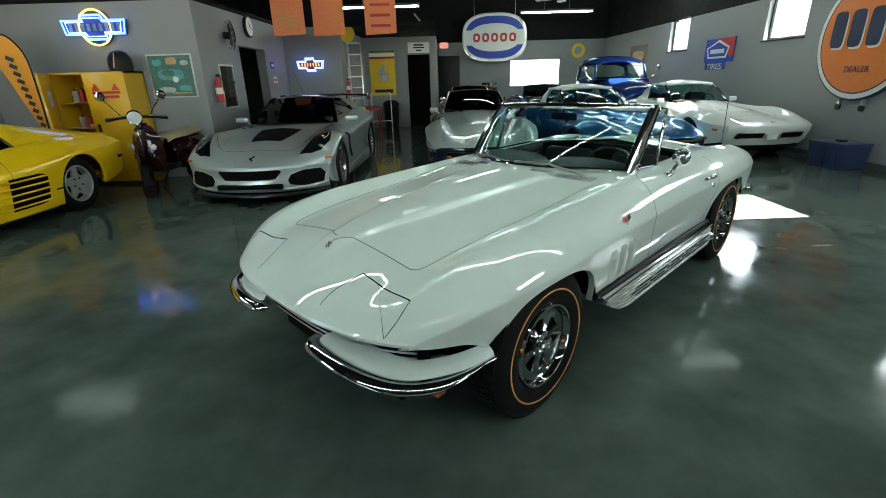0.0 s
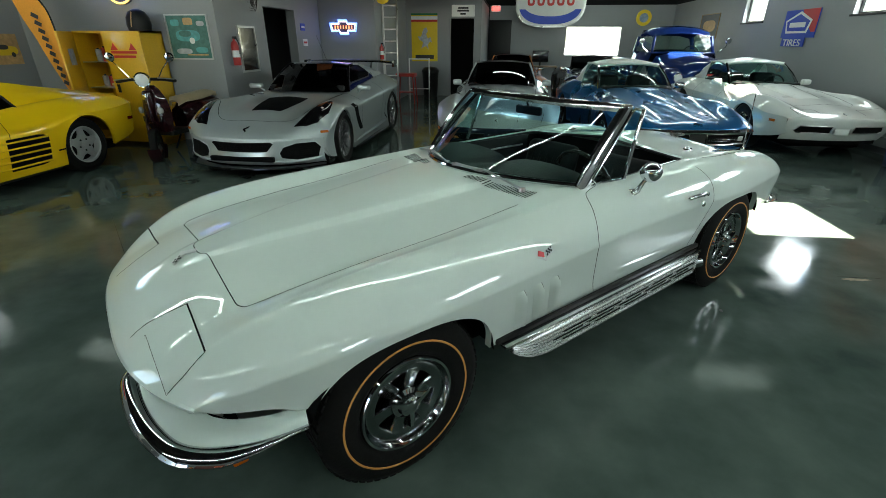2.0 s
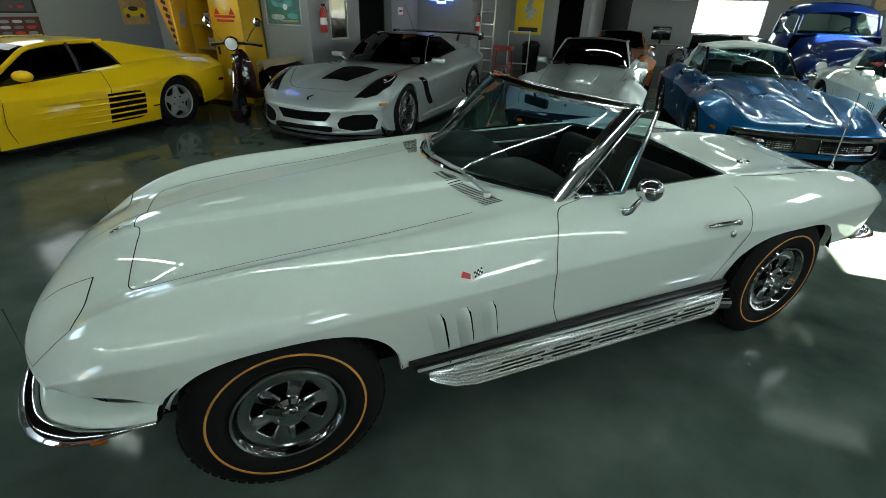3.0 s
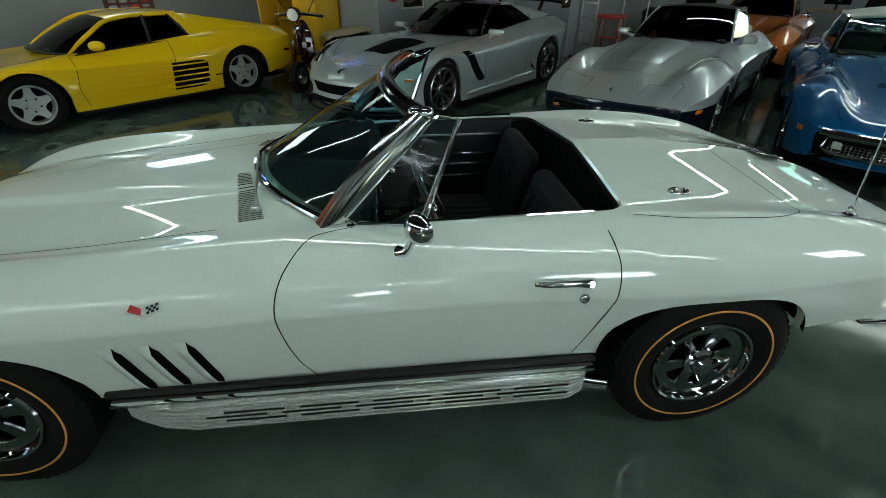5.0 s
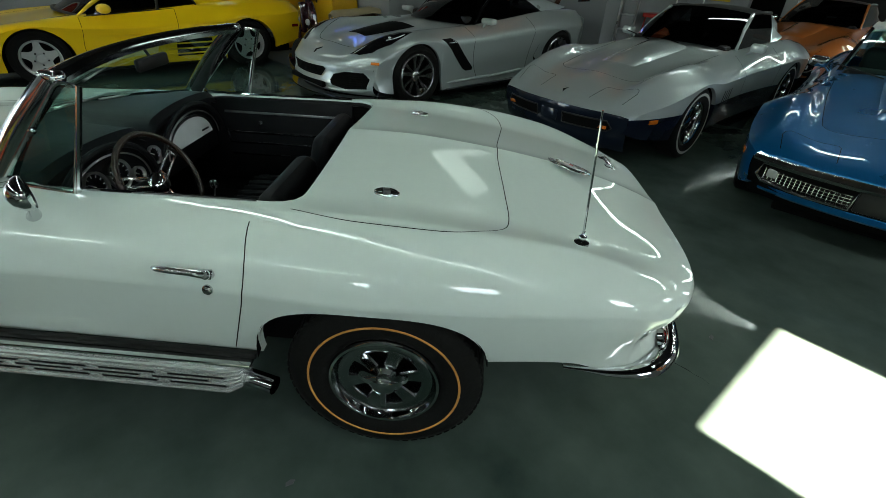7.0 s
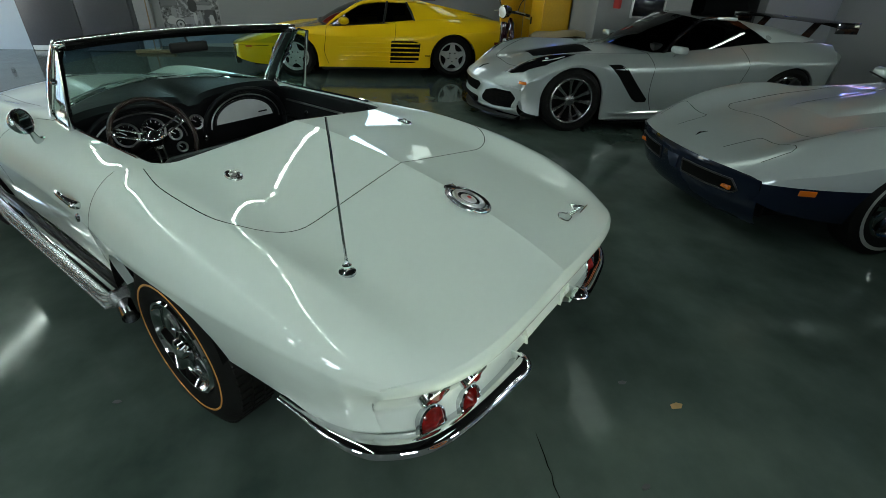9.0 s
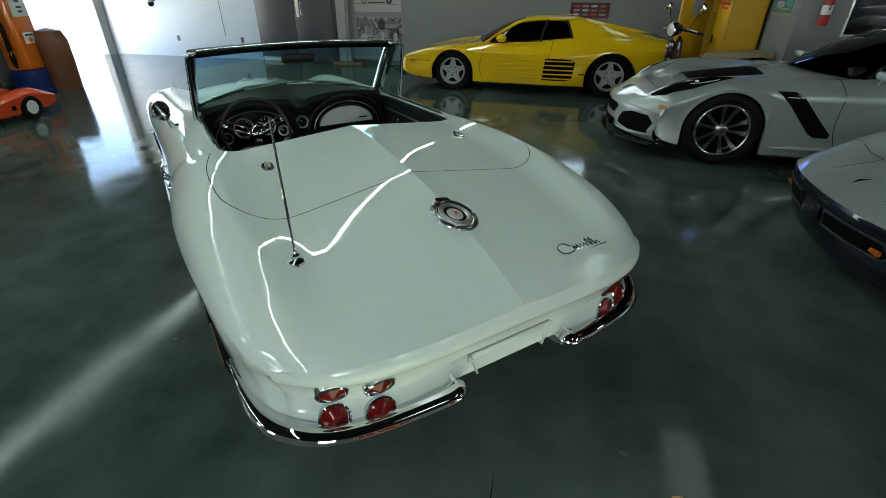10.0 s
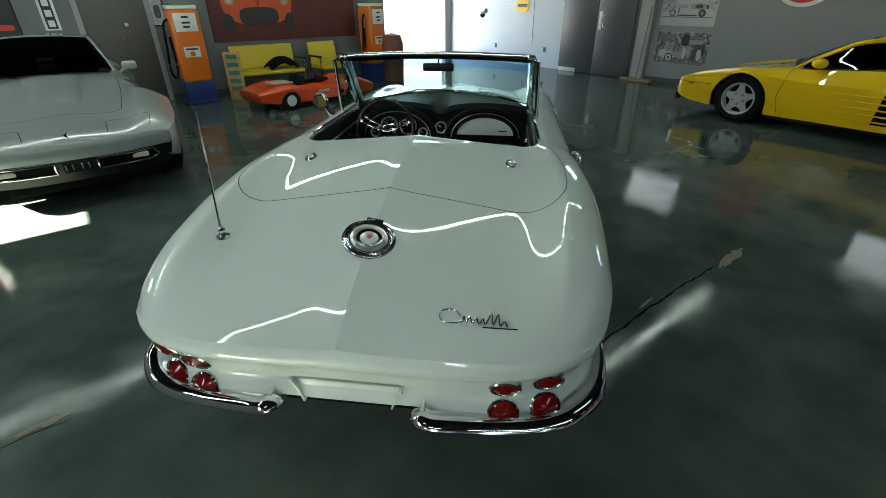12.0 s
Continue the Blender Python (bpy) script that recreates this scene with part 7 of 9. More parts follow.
    for s in (-1, 1):
        part("seat", box(1.75, 1.98, s * 0.34 - 0.22, s * 0.34 + 0.22, 0.5, 1.10, 0.07, seg=3), "vinyl", car)
    part("dash", box(1.05, 1.4, -0.6, 0.6, 0.70, 0.92, 0.05), "vinyl", car)
    # rear wing
    wing = sweep([(3.25, y, 1.185 - 0.05 * abs(y) ** 4) for y in np.linspace(-0.86, 0.86, 15)], [(-0.17, -0.012), (-0.08, 0.022), (0.05, 0.024), (0.17, 0.010), (0.02, -0.018)])
    wg = part("rear_wing", wing, "gloss_black", car, "black carbon rear wing")
    for s in (-1, 1):
        part("strut", grid([[Vector((3.05, s * 0.42, 0.96)), Vector((3.22, s * 0.42, 1.17))], [Vector((3.20, s * 0.42, 0.955)), Vector((3.34, s * 0.42, 1.17))]]), "gloss_black", wg)
        part("end_plate", box(3.10, 3.40, s * 0.865 - 0.005, s * 0.865 + 0.005, 1.08, 1.20, 0.003), "gloss_black", wg)
    part("tail", sh.face(False, [(0.02, 0.90, 1.0), (0.03, 0.70, 1.0), (0.0, 0.45, 0.98), (-0.05, 0.25, 0.96)]), "silver_paint", car)
    for x, r, rim in ((0, 0.345, 0.25), (2.69, 0.355, 0.262)):
        arch_well(car, x, 0.93, 0.375 if x == 0 else 0.385, 0.335)
        for o in (-1, 1):
            wheel(car, x, o * 0.83, r, rim, 0.26, o, "c7", ("alloy", "rubber"))
    part("underbody", box(-0.7, 3.3, -0.6, 0.6, 0.12, 0.24, 0.02), "gap", car)
    # thin aerial whip
    part("aerial", tube([(3.0, 0.30, 0.98), (2.86, 0.36, 1.32), (2.72, 0.42, 1.62)], [0.004, 0.003, 0.002], 6), "black", car)
    return car


modern()


def pickup():
    car = thing("pickup_truck", "deep blue 1950s pickup truck with rounded cab and chrome grille", "truck", pose(4.95, 12.9, 0, 0, 0, 96))
    body = bmesh.new()
    # bonnet and cab as lofted sections: (s, half width low, half width top, z low, z top)
    rows = []
    for s, wl, wt, z0, z1 in ((-0.62, 0.50, 0.30, 0.62, 0.98), (-0.55, 0.62, 0.42, 0.55, 1.08), (-0.2, 0.70, 0.50, 0.55, 1.18), (0.4, 0.76, 0.56, 0.55, 1.24), (0.95, 0.82, 0.66, 0.52, 1.28)):
        rows.append([Vector((s, y, z)) for y, z in ((-wl, z0), (-wl, (z0 + z1) / 2), (-wt, z1 - 0.07), (-wt * 0.5, z1), (0, z1 + 0.015), (wt * 0.5, z1), (wt, z1 - 0.07), (wl, (z0 + z1) / 2), (wl, z0))])
    part("bonnet", grid(rows), "truck_blue", car, "rounded blue bonnet", smooth=60)
    cabp = []
    for s, w, z0, z1 in ((0.95, 0.84, 0.45, 1.27), (1.0, 0.86, 0.42, 1.30), (1.7, 0.88, 0.40, 1.30), (2.15, 0.86, 0.40, 1.30), (2.25, 0.80, 0.42, 1.28)):
        cabp.append([Vector((s, y, z)) for y, z in ((-w * 0.9, z0), (-w, 0.7), (-w, 1.1), (-w * 0.94, z1), (0, z1 + 0.01), (w * 0.94, z1), (w, 1.1), (w, 0.7), (w * 0.9, z0))])
    part("cab", grid(cabp), "truck_blue", car, smooth=60)
    rf = []
    for s, w, z in ((1.18, 0.66, 1.72), (1.28, 0.70, 1.82), (1.6, 0.72, 1.90), (2.0, 0.71, 1.88), (2.2, 0.68, 1.78), (2.26, 0.66, 1.68)):
        rf.append([Vector((s, y, zz)) for y, zz in ((-w - 0.03, z - 0.16), (-w, z - 0.07), (-w * 0.6, z - 0.005), (0, z + 0.01), (w * 0.6, z - 0.005), (w, z - 0.07), (w + 0.03, z - 0.16))])
    part("roof", grid(rf), "truck_blue", car, "rounded blue cab roof", smooth=60)
    part("windscreen", grid([[Vector((1.02 - 0.06 * math.cos(y * 2), y * 1.05, 1.29)) for y in (-0.7, -0.35, 0, 0.35, 0.7)], [Vector((1.16 - 0.05 * math.cos(y * 2), y * 0.95, 1.70)) for y in (-0.7, -0.35, 0, 0.35, 0.7)]]), "tint", car)
    for s in (-1, 1):
        part("screen_pillar", tube([(1.02, s * 0.76, 1.28), (1.14, s * 0.70, 1.66)], 0.035, 8), "truck_blue", car)
        part("rear_pillar", tube([(2.2, s * 0.78, 1.28), (2.22, s * 0.70, 1.66)], 0.05, 8), "truck_blue", car)
        part("side_window", grid([[Vector((1.08, s * 0.79, 1.30)), Vector((2.15, s * 0.80, 1.30))], [Vector((1.2, s * 0.71, 1.68)), Vector((2.15, s * 0.71, 1.68))]]), "tint", car)
        # bulging front fenders with head lamps
        fr = []
        for i in range(9):
            a = math.pi * i / 8
            x = -0.05 - 0.62 * math.cos(a)
            z = 0.42 + 0.56 * math.sin(a) ** 0.7
            fr.append([Vector((x, s * 0.48, z)), Vector((x, s * 0.62, z + 0.03)), Vector((x, s * 0.80, z)), Vector((x, s * 0.89, z - 0.12)), Vector((x, s * 0.90, max(0.36, z - 0.30)))])
        part("front_fender", grid(fr), "truck_blue", car, "bulging blue fender", smooth=70)
        hl = part("head_lamp", lathe([(0.10, 0), (0.098, 0.03), (0.085, 0.035)], facing(Vector((-0.60, s * 0.70, 0.80)), Vector((-1, 0, 0))), 24), "chrome", car)
        part("lens", lathe([(0.088, 0.033), (0, 0.045)], facing(Vector((-0.60, s * 0.70, 0.80)), Vector((-1, 0, 0))), 24), "clear_lens", hl)
        mr = tube([(1.02, s * 0.86, 1.30), (0.98, s * 1.02, 1.42), (0.98, s * 1.05, 1.52)], 0.010, 8)
        part("mirror_arm", mr, "chrome", car)
        part("door_mirror", lathe([(0, -0.03), (0.06, -0.02), (0.075, 0.0), (0, 0.005)], facing(Vector((0.98, s * 1.06, 1.56)), Vector((1, 0, 0))), 24), "chrome", car, "round chrome mirror")
        part("running_board", box(0.7, 2.4, s * 0.80 - 0.10, s * 0.80 + 0.10, 0.36, 0.40, 0.01), "truck_blue", car)
        part("rear_fender", lathe([(0.48, -0.12), (0.50, 0), (0.46, 0.10)], facing(Vector((2.95, s * 0.86, 0.42)), Vector((0, s, 0))), 24, start=0, sweep=180), "truck_blue", car)
    part("grille", box(-0.66, -0.60, -0.48, 0.48, 0.55, 0.85, 0.03), "gap", car)
    for i in range(5):
        part("grille_bar", box(-0.69, -0.65, -0.50, 0.50, 0.57 + 0.06 * i, 0.60 + 0.06 * i, 0.01), "chrome", car)
    part("front_bumper", box(-0.80, -0.72, -0.85, 0.85, 0.42, 0.56, 0.03, seg=3), "chrome", car, "chrome bumper")
    part("load_bed", box(2.32, 4.3, -0.72, 0.72, 0.62, 1.10, 0.02), "truck_blue", car)
    part("seat_bench", box(1.75, 2.05, -0.7, 0.7, 0.8, 1.35, 0.06), "vinyl", car)
    part("steering_wheel", tube([Vector((1.32 + 0.06 * math.sin(a), -0.35 + 0.2 * math.cos(a), 1.25 + 0.19 * math.sin(a))) for a in np.linspace(0, 2 * math.pi, 25)[:-1]], 0.012, 8, closed=True), "black", car)
    for x in (0, 2.95):
        for o in (-1, 1):
            wheel(car, x, o * 0.76, 0.36, 0.21, 0.18, o, "rally", ("chrome", "rubber"))
    return car


pickup()

# ---- things on the walls ----
def on_wall(side, u, z, off=0.0):
    """The pose of something flat on a wall: local x along it, y up, z out of it. side: north-facing and so on by name."""
    spots = {"office": (u, 7.85 - off, 0), "side": (-3.88 + off, u, 90), "recess": (u, 12.0 - off, 0), "store": (u, 15.4 - off, 0), "north": (u, YB - off, 0), "east": (XR - off, u, -90), "west": (XL + off, u, 90), "south": (u, YS + off, 180)}
    x, y, rz = spots[side]
    return pose(x, y, z, 90, 0, rz)


def patch(parent, name, outline, mat, depth, t=0.003, label=""):
    return part(name, plate(outline, t, Matrix.Translation((0, 0, depth))), mat, parent, label, smooth=0)


def shifted(outline, dx, dy):
    return [(x + dx, y + dy) for x, y in outline]


def poster(name, label, m, w, h, paper, frame=None, patches=()):
    """A framed or bare print; patches: (u, v, w, h, material, roundness) laid on it."""
    t = thing(name, label, "picture", m)
    patch(t, "print", rect(w, h), paper, 0.004, 0.004)
    if frame:
        fr = bmesh.new()
        for x0, x1, y0, y1 in ((-w / 2 - 0.02, w / 2 + 0.02, h / 2, h / 2 + 0.02), (-w / 2 - 0.02, w / 2 + 0.02, -h / 2 - 0.02, -h / 2), (-w / 2 - 0.02, -w / 2, -h / 2, h / 2), (w / 2, w / 2 + 0.02, -h / 2, h / 2)):
            box(x0, x1, y0, y1, 0.0, 0.022, bm=fr)
        part("frame", fr, frame, t, smooth=0)
    for i, (u, v, pw, ph, mat, p) in enumerate(patches):
        patch(t, "printed_shape", shifted(oval(pw, ph, 28, p), u, v), mat, 0.008 + 0.0012 * i, 0.001)
    return t


def neon(points, color, strength, r=0.012, closed=True, parent=None):
    key = "neon_%d_%d_%d" % tuple(int(c * 99) for c in color)
    if key not in M:
        M[key] = glow(key, color, strength * 0.20)
    return part("neon_tube", tube(points, r, 8, closed=closed), key, parent, "glowing neon tube")


def bowtie(w, h):
    a, b, s = w / 2, w * 0.17, h * 0.10
    return [(-a + s, -h * 0.28), (-b, -h * 0.28), (-b * 0.8, -h / 2), (b * 1.1, -h / 2), (b, -h * 0.28), (a - s, -h * 0.28), (a, h * 0.28), (b, h * 0.28), (b * 0.8, h / 2), (-b * 1.1, h / 2), (-b, h * 0.28), (-a, h * 0.28)]


flat("sign_blue", (0.02, 0.06, 0.45)); flat("sign_white", (0.75, 0.75, 0.72)); flat("sign_orange", (0.78, 0.19, 0.02)); flat("sign_red", (0.55, 0.03, 0.02))
flat("sign_navy", (0.015, 0.02, 0.07)); flat("sign_yellow", (0.80, 0.55, 0.01)); flat("ink", (0.03, 0.03, 0.03)); flat("print_grey", (0.42, 0.43, 0.44)); flat("print_dark", (0.07, 0.07, 0.075))
flat("print_green", (0.06, 0.17, 0.14)); flat("print_teal", (0.09, 0.34, 0.33)); flat("print_tan", (0.50, 0.30, 0.12)); flat("print_brown", (0.10, 0.02, 0.015)); flat("print_red", (0.50, 0.05, 0.02)); flat("print_sky", (0.25, 0.33, 0.42))

def photo_paper(name, tones_at):
    """Grey print with soft and fine irregular tones, as an old photograph seen from afar. tones_at: (position, grey)."""
    m = material(name, (0.3, 0.3, 0.3), 0.5)
    n, l = m.node_tree.nodes, m.node_tree.links
    tc, big, fine, add, ramp = (n.new(k) for k in ("ShaderNodeTexCoord", "ShaderNodeTexVoronoi", "ShaderNodeTexNoise", "ShaderNodeMath", "ShaderNodeValToRGB"))
    big.inputs["Scale"].default_value, fine.inputs["Scale"].default_value, fine.inputs["Detail"].default_value = 13, 22, 6
    add.operation = "MULTIPLY_ADD"
    add.inputs[1].default_value = 0.55
    l.new(tc.outputs["Object"], big.inputs["Vector"]); l.new(tc.outputs["Object"], fine.inputs["Vector"])
    l.new(big.outputs["Distance"], add.inputs[0]); l.new(fine.outputs[0], add.inputs[2]); l.new(add.outputs[0], ramp.inputs[0])
    e = ramp.color_ramp.elements
    for i, (p, g) in enumerate(tones_at):
        q = e[i] if i < 2 else e.new(p)
        q.position, q.color = p, (g, g, g * 1.02, 1)
    l.new(ramp.outputs[0], n["Principled BSDF"].inputs["Base Color"])
    return m


M["photo_busy"] = photo_paper("busy_dark_photograph", ((0.42, 0.03), (0.92, 0.34), (0.58, 0.06), (0.66, 0.16), (0.78, 0.10)))
M["photo_street"] = photo_paper("busy_pale_photograph", ((0.42, 0.10), (0.92, 0.50), (0.58, 0.22), (0.66, 0.40), (0.78, 0.30)))
flat("photo_dark", (0.06, 0.06, 0.062)); flat("photo_mid", (0.16, 0.16, 0.165)); flat("photo_grey", (0.28, 0.285, 0.29)); flat("photo_pale", (0.46, 0.465, 0.46))
# big blue neon sign
t = thing("neon_sign", "blue bow-tie neon sign with a yellow ring, lit", "neon sign", on_wall("office", -5.33, 2.29, 0.02))
patch(t, "backing_ring", oval(0.50, 0.52), "sign_navy", 0.0, 0.03)
patch(t, "backing", bowtie(0.98, 0.36), "sign_blue", 0.03, 0.03)
neon([Vector((x, y, 0.055)) for x, y in oval(0.47, 0.49)], (1.0, 0.62, 0.10), 0.55, 0.014, True, t)
neon([Vector((x, y, 0.080)) for x, y in bowtie(0.95, 0.33)], (0.08, 0.22, 1.0), 0.9, 0.016, True, t)
neon([Vector((x, y, 0.082)) for x, y in bowtie(0.84, 0.25)], (0.45, 0.80, 1.0), 0.35, 0.007, True, t)
for i in range(9):
    patch(t, "letter_bar", shifted(rect(0.045, 0.10), -0.36 + 0.09 * i, 0), "print_sky", 0.062, 0.008)
t = thing("neon_sign", "small bow-tie neon sign with red bars and a blue edge, lit", "neon sign", on_wall("recess", -3.28, 1.82, 0.02))
patch(t, "backing", bowtie(0.66, 0.31), "sign_navy", 0.0, 0.03)
neon([Vector((x, y, 0.05)) for x, y in bowtie(0.64, 0.29)], (0.10, 0.20, 1.0), 0.9, 0.016, True, t)
neon([Vector((x, y, 0.052)) for x, y in bowtie(0.57, 0.23)], (1.0, 0.85, 0.9), 0.6, 0.012, True, t)
for i in range(7):
    neon([Vector((-0.20 + 0.066 * i, -0.035, 0.045)), Vector((-0.20 + 0.066 * i, 0.035, 0.045))], (1.0, 0.25, 0.10), 0.5, 0.012, False, t)
# framed engine poster and others on the office
poster("framed_poster", "green classic-car print in a pale metal frame", on_wall("office", -4.36, 1.58, 0.0), 0.66, 0.60, "print_green", "brushed", [(-0.02, 0.02, 0.40, 0.16, "print_teal", 3), (-0.06, 0.05, 0.20, 0.09, "print_green", 2.5), (0.04, -0.05, 0.09, 0.09, "sign_white", 2), (-0.20, 0.20, 0.14, 0.09, "print_teal", 4), (0.02, 0.22, 0.16, 0.10, "print_tan", 5), (0.22, 0.19, 0.13, 0.07, "print_grey", 3), (-0.12, -0.20, 0.26, 0.08, "print_grey", 3), (0.18, -0.18, 0.20, 0.08, "print_teal", 3), (0.1, -0.25, 0.36, 0.02, "print_tan", 6)])
t = thing("window_8", "dark internal office window in a thin metal frame", "window", on_wall("side", 8.66, 1.40, 0.0), kind="structure")
patch(t, "pane", rect(0.50, 0.66), "gloss_black", 0.004, 0.006)
fr = bmesh.new()
for x0, x1, y0, y1 in ((-0.275, 0.275, 0.33, 0.36), (-0.275, 0.275, -0.36, -0.33), (-0.275, -0.25, -0.33, 0.33), (0.25, 0.275, -0.33, 0.33)):
    box(x0, x1, y0, y1, 0.0, 0.028, bm=fr)
part("window_frame", fr, "brushed", t, smooth=0)
poster("wall_poster", "brown print of a yellow car", on_wall("west", 7.42, 1.40, 0.0), 0.50, 0.44, "print_tan", None, [(0, -0.02, 0.42, 0.14, "sign_yellow", 3), (-0.02, 0.03, 0.18, 0.07, "ink", 2.5), (0.12, -0.08, 0.07, 0.07, "ink", 2), (-0.14, -0.08, 0.07, 0.07, "ink", 2)])
poster("wall_poster", "red print with rows of small pale cars", on_wall("west", 5.475, 1.175, 0.0), 0.71, 0.235, "print_brown", "print_brown", [(-0.25 + 0.165 * (i % 4), -0.075 + 0.075 * (i // 4), 0.13, 0.042, ("photo_pale", "photo_grey", "print_red", "photo_mid")[(i * 3 + i // 4) % 4], 2.4) for i in range(12)])
poster("wall_poster", "dark print with small red marks in a black frame", on_wall("west", 5.45, 1.60, 0.0), 0.76, 0.44, "photo_dark", "black", [(0.10, -0.16, 0.05, 0.03, "sign_red", 3), (0.22, -0.16, 0.09, 0.03, "sign_red", 4), (-0.05, 0.05, 0.5, 0.14, "photo_mid", 2.4), (-0.1, 0.09, 0.2, 0.07, "photo_dark", 2.2)])
poster("photo_print", "black and white print of a pale 1930s car", on_wall("west", 1.0, 1.36, 0.0), 1.08, 0.56, "photo_pale", None, [(0, 0.10, 1.04, 0.30, "photo_street", 8), (0.05, 0.14, 0.62, 0.10, "photo_pale", 3), (0.10, -0.02, 0.78, 0.10, "photo_pale", 3), (0.20, 0.06, 0.34, 0.10, "photo_grey", 2.6), (0.20, 0.06, 0.14, 0.07, "photo_dark", 3), (0.36, 0.05, 0.05, 0.07, "photo_dark", 3), (-0.18, -0.01, 0.03, 0.10, "photo_mid", 3), (-0.30, -0.055, 0.13, 0.13, "photo_mid", 2), (-0.30, -0.055, 0.07, 0.07, "photo_pale", 2), (0.28, -0.055, 0.14, 0.14, "photo_dark", 2), (0.28, -0.055, 0.05, 0.05, "photo_grey", 2), (-0.01, -0.095, 0.40, 0.025, "photo_dark", 4), (0, -0.125, 1.0, 0.015, "photo_mid", 6)])
poster("photo_print", "dark black and white print of an open car by a house", on_wall("west", 1.02, 0.68, 0.0), 1.10, 0.62, "photo_grey", None, [(0, 0, 1.06, 0.58, "photo_busy", 30), (-0.36, 0.20, 0.28, 0.11, "photo_mid", 5), (-0.30, 0.03, 0.10, 0.16, "photo_grey", 5), (-0.18, 0.06, 0.04, 0.12, "photo_grey", 5), (0.24, 0.12, 0.32, 0.08, "photo_grey", 6), (0.24, 0.20, 0.30, 0.05, "photo_mid", 6), (0.06, 0.15, 0.16, 0.22, "ink", 2.5), (0.36, 0.02, 0.20, 0.14, "photo_dark", 3), (-0.26, -0.13, 0.40, 0.12, "photo_pale", 2.6), (-0.02, -0.11, 0.26, 0.13, "photo_grey", 2.6), (-0.36, -0.08, 0.12, 0.10, "photo_pale", 2.5), (-0.22, -0.18, 0.17, 0.17, "ink", 2), (-0.22, -0.18, 0.13, 0.13, "photo_pale", 2), (-0.22, -0.18, 0.05, 0.05, "photo_dark", 2), (0.08, -0.08, 0.06, 0.22, "photo_pale", 3), (0.18, -0.06, 0.06, 0.24, "photo_grey", 3), (0.28, -0.10, 0.08, 0.22, "photo_dark", 3), (0.38, -0.10, 0.09, 0.20, "photo_pale", 2.5), (0.45, -0.02, 0.05, 0.2, "ink", 3), (0.1, -0.26, 0.8, 0.04, "photo_mid", 6)])
# round enamel signs
t = thing("enamel_sign", "large round orange enamel sign with dark letters and white edge", "sign", on_wall("east", 7.60, 1.88, 0.02))
part("rim", lathe([(0.0, 0.0), (0.92, 0.0), (0.93, 0.05), (0.90, 0.065)], None, 72), "sign_navy", t)
part("white_ring", lathe([(0.90, 0.064), (0.0, 0.066)], None, 72), "sign_white", t)
part("inner_ring", lathe([(0.83, 0.069), (0.81, 0.069)], None, 72), "sign_navy", t)
part("face", lathe([(0.81, 0.070), (0.70, 0.078), (0, 0.082)], None, 72), "sign_orange", t, "glossy orange face")
for k in range(4):
    for dx, dy, mt, d in ((0.025, -0.03, "sign_white", 0.083), (0, 0, "sign_navy", 0.088)):
        patch(t, "letter_bar", shifted(oval(0.25, 0.52, 20, 5), -0.50 + 0.33 * k + dx, 0.10 + dy), mt, d, 0.004)
for k in (-0.22, 0.22):
    part("bracket", box(k - 0.03, k + 0.03, -1.02, -0.90, 0.0, 0.05, 0.008), "brushed", t)
    part("bolt", lathe([(0.05, 0), (0.045, 0.03), (0, 0.035)], Matrix.Translation((k, -1.03, 0.02)), 16), "black", t)
cu = bpy.data.curves.new("dealer_text", "FONT")
cu.body, cu.size, cu.align_x, cu.extrude = "DEALER", 0.13, "CENTER", 0.002
tx = new("lettering", bpy.data.meshes.new_from_object(new("temp_text", cu)))
bpy.data.objects.remove(bpy.data.objects["temp_text"])
tx.data.materials.append(M["sign_navy"])
tx.parent, tx.location = t, (0.0, -0.52, 0.084)
t = thing("oval_sign", "hanging oval lit sign, white centre with blue bands and red letters", "sign", pose(1.84, 19.35, 2.83, 90, 0, 0) @ Matrix.Scale(0.85, 4))
part("frame", plate(oval(2.85, 1.98, 60, 2.8), 0.16), "brushed", t, smooth=40)
patch(t, "face", oval(2.75, 1.88, 60, 2.8), "sign_white", 0.161)
up = [(x, y) for x, y in oval(2.60, 1.74, 120, 2.6) if y > 0.30]
patch(t, "upper_band", up, "sign_blue", 0.166)
patch(t, "lower_band", [(x, -y) for x, y in up][::-1], "sign_blue", 0.166)
patch(t, "centre_oval", oval(2.30, 1.14, 48, 2.3), "sign_white", 0.170)
for k in range(5):
    patch(t, "letter_bar", shifted(oval(0.30, 0.36, 24, 3), -0.80 + 0.40 * k, 0), "sign_red", 0.174)
    patch(t, "letter_hole", shifted(oval(0.12, 0.18, 20, 3), -0.80 + 0.40 * k, 0), "sign_white", 0.178)
for k in (-1, 1):
    part("chain", cyl((k * 0.9, 0.9, 0.08), (k * 0.9, (CEIL - 2.83) / 0.85, 0.08), 0.012, n=6), "brushed", t)
t = thing("tyre_sign", "blue and red enamel sign with white pentagon", "sign", on_wall("east", 11.56, 1.87, 0.01))
patch(t, "panel", rect(1.16, 0.50), "sign_blue", 0.0, 0.02)
patch(t, "red_corner", [(0.0, 0.25), (0.58, 0.25), (0.58, -0.15), (0.45, -0.15)], "sign_red", 0.021)
patch(t, "pentagon", [(-0.42, -0.17), (0.32, -0.17), (0.42, 0.06), (-0.02, 0.22), (-0.50, 0.06)], "sign_white", 0.025)
patch(t, "pentagon_inner", [(-0.37, -0.13), (0.28, -0.13), (0.36, 0.04), (-0.02, 0.17), (-0.44, 0.04)], "sign_blue", 0.029)
patch(t, "letter_bar", shifted(rect(0.56, 0.09), -0.04, -0.02), "sign_white", 0.033)
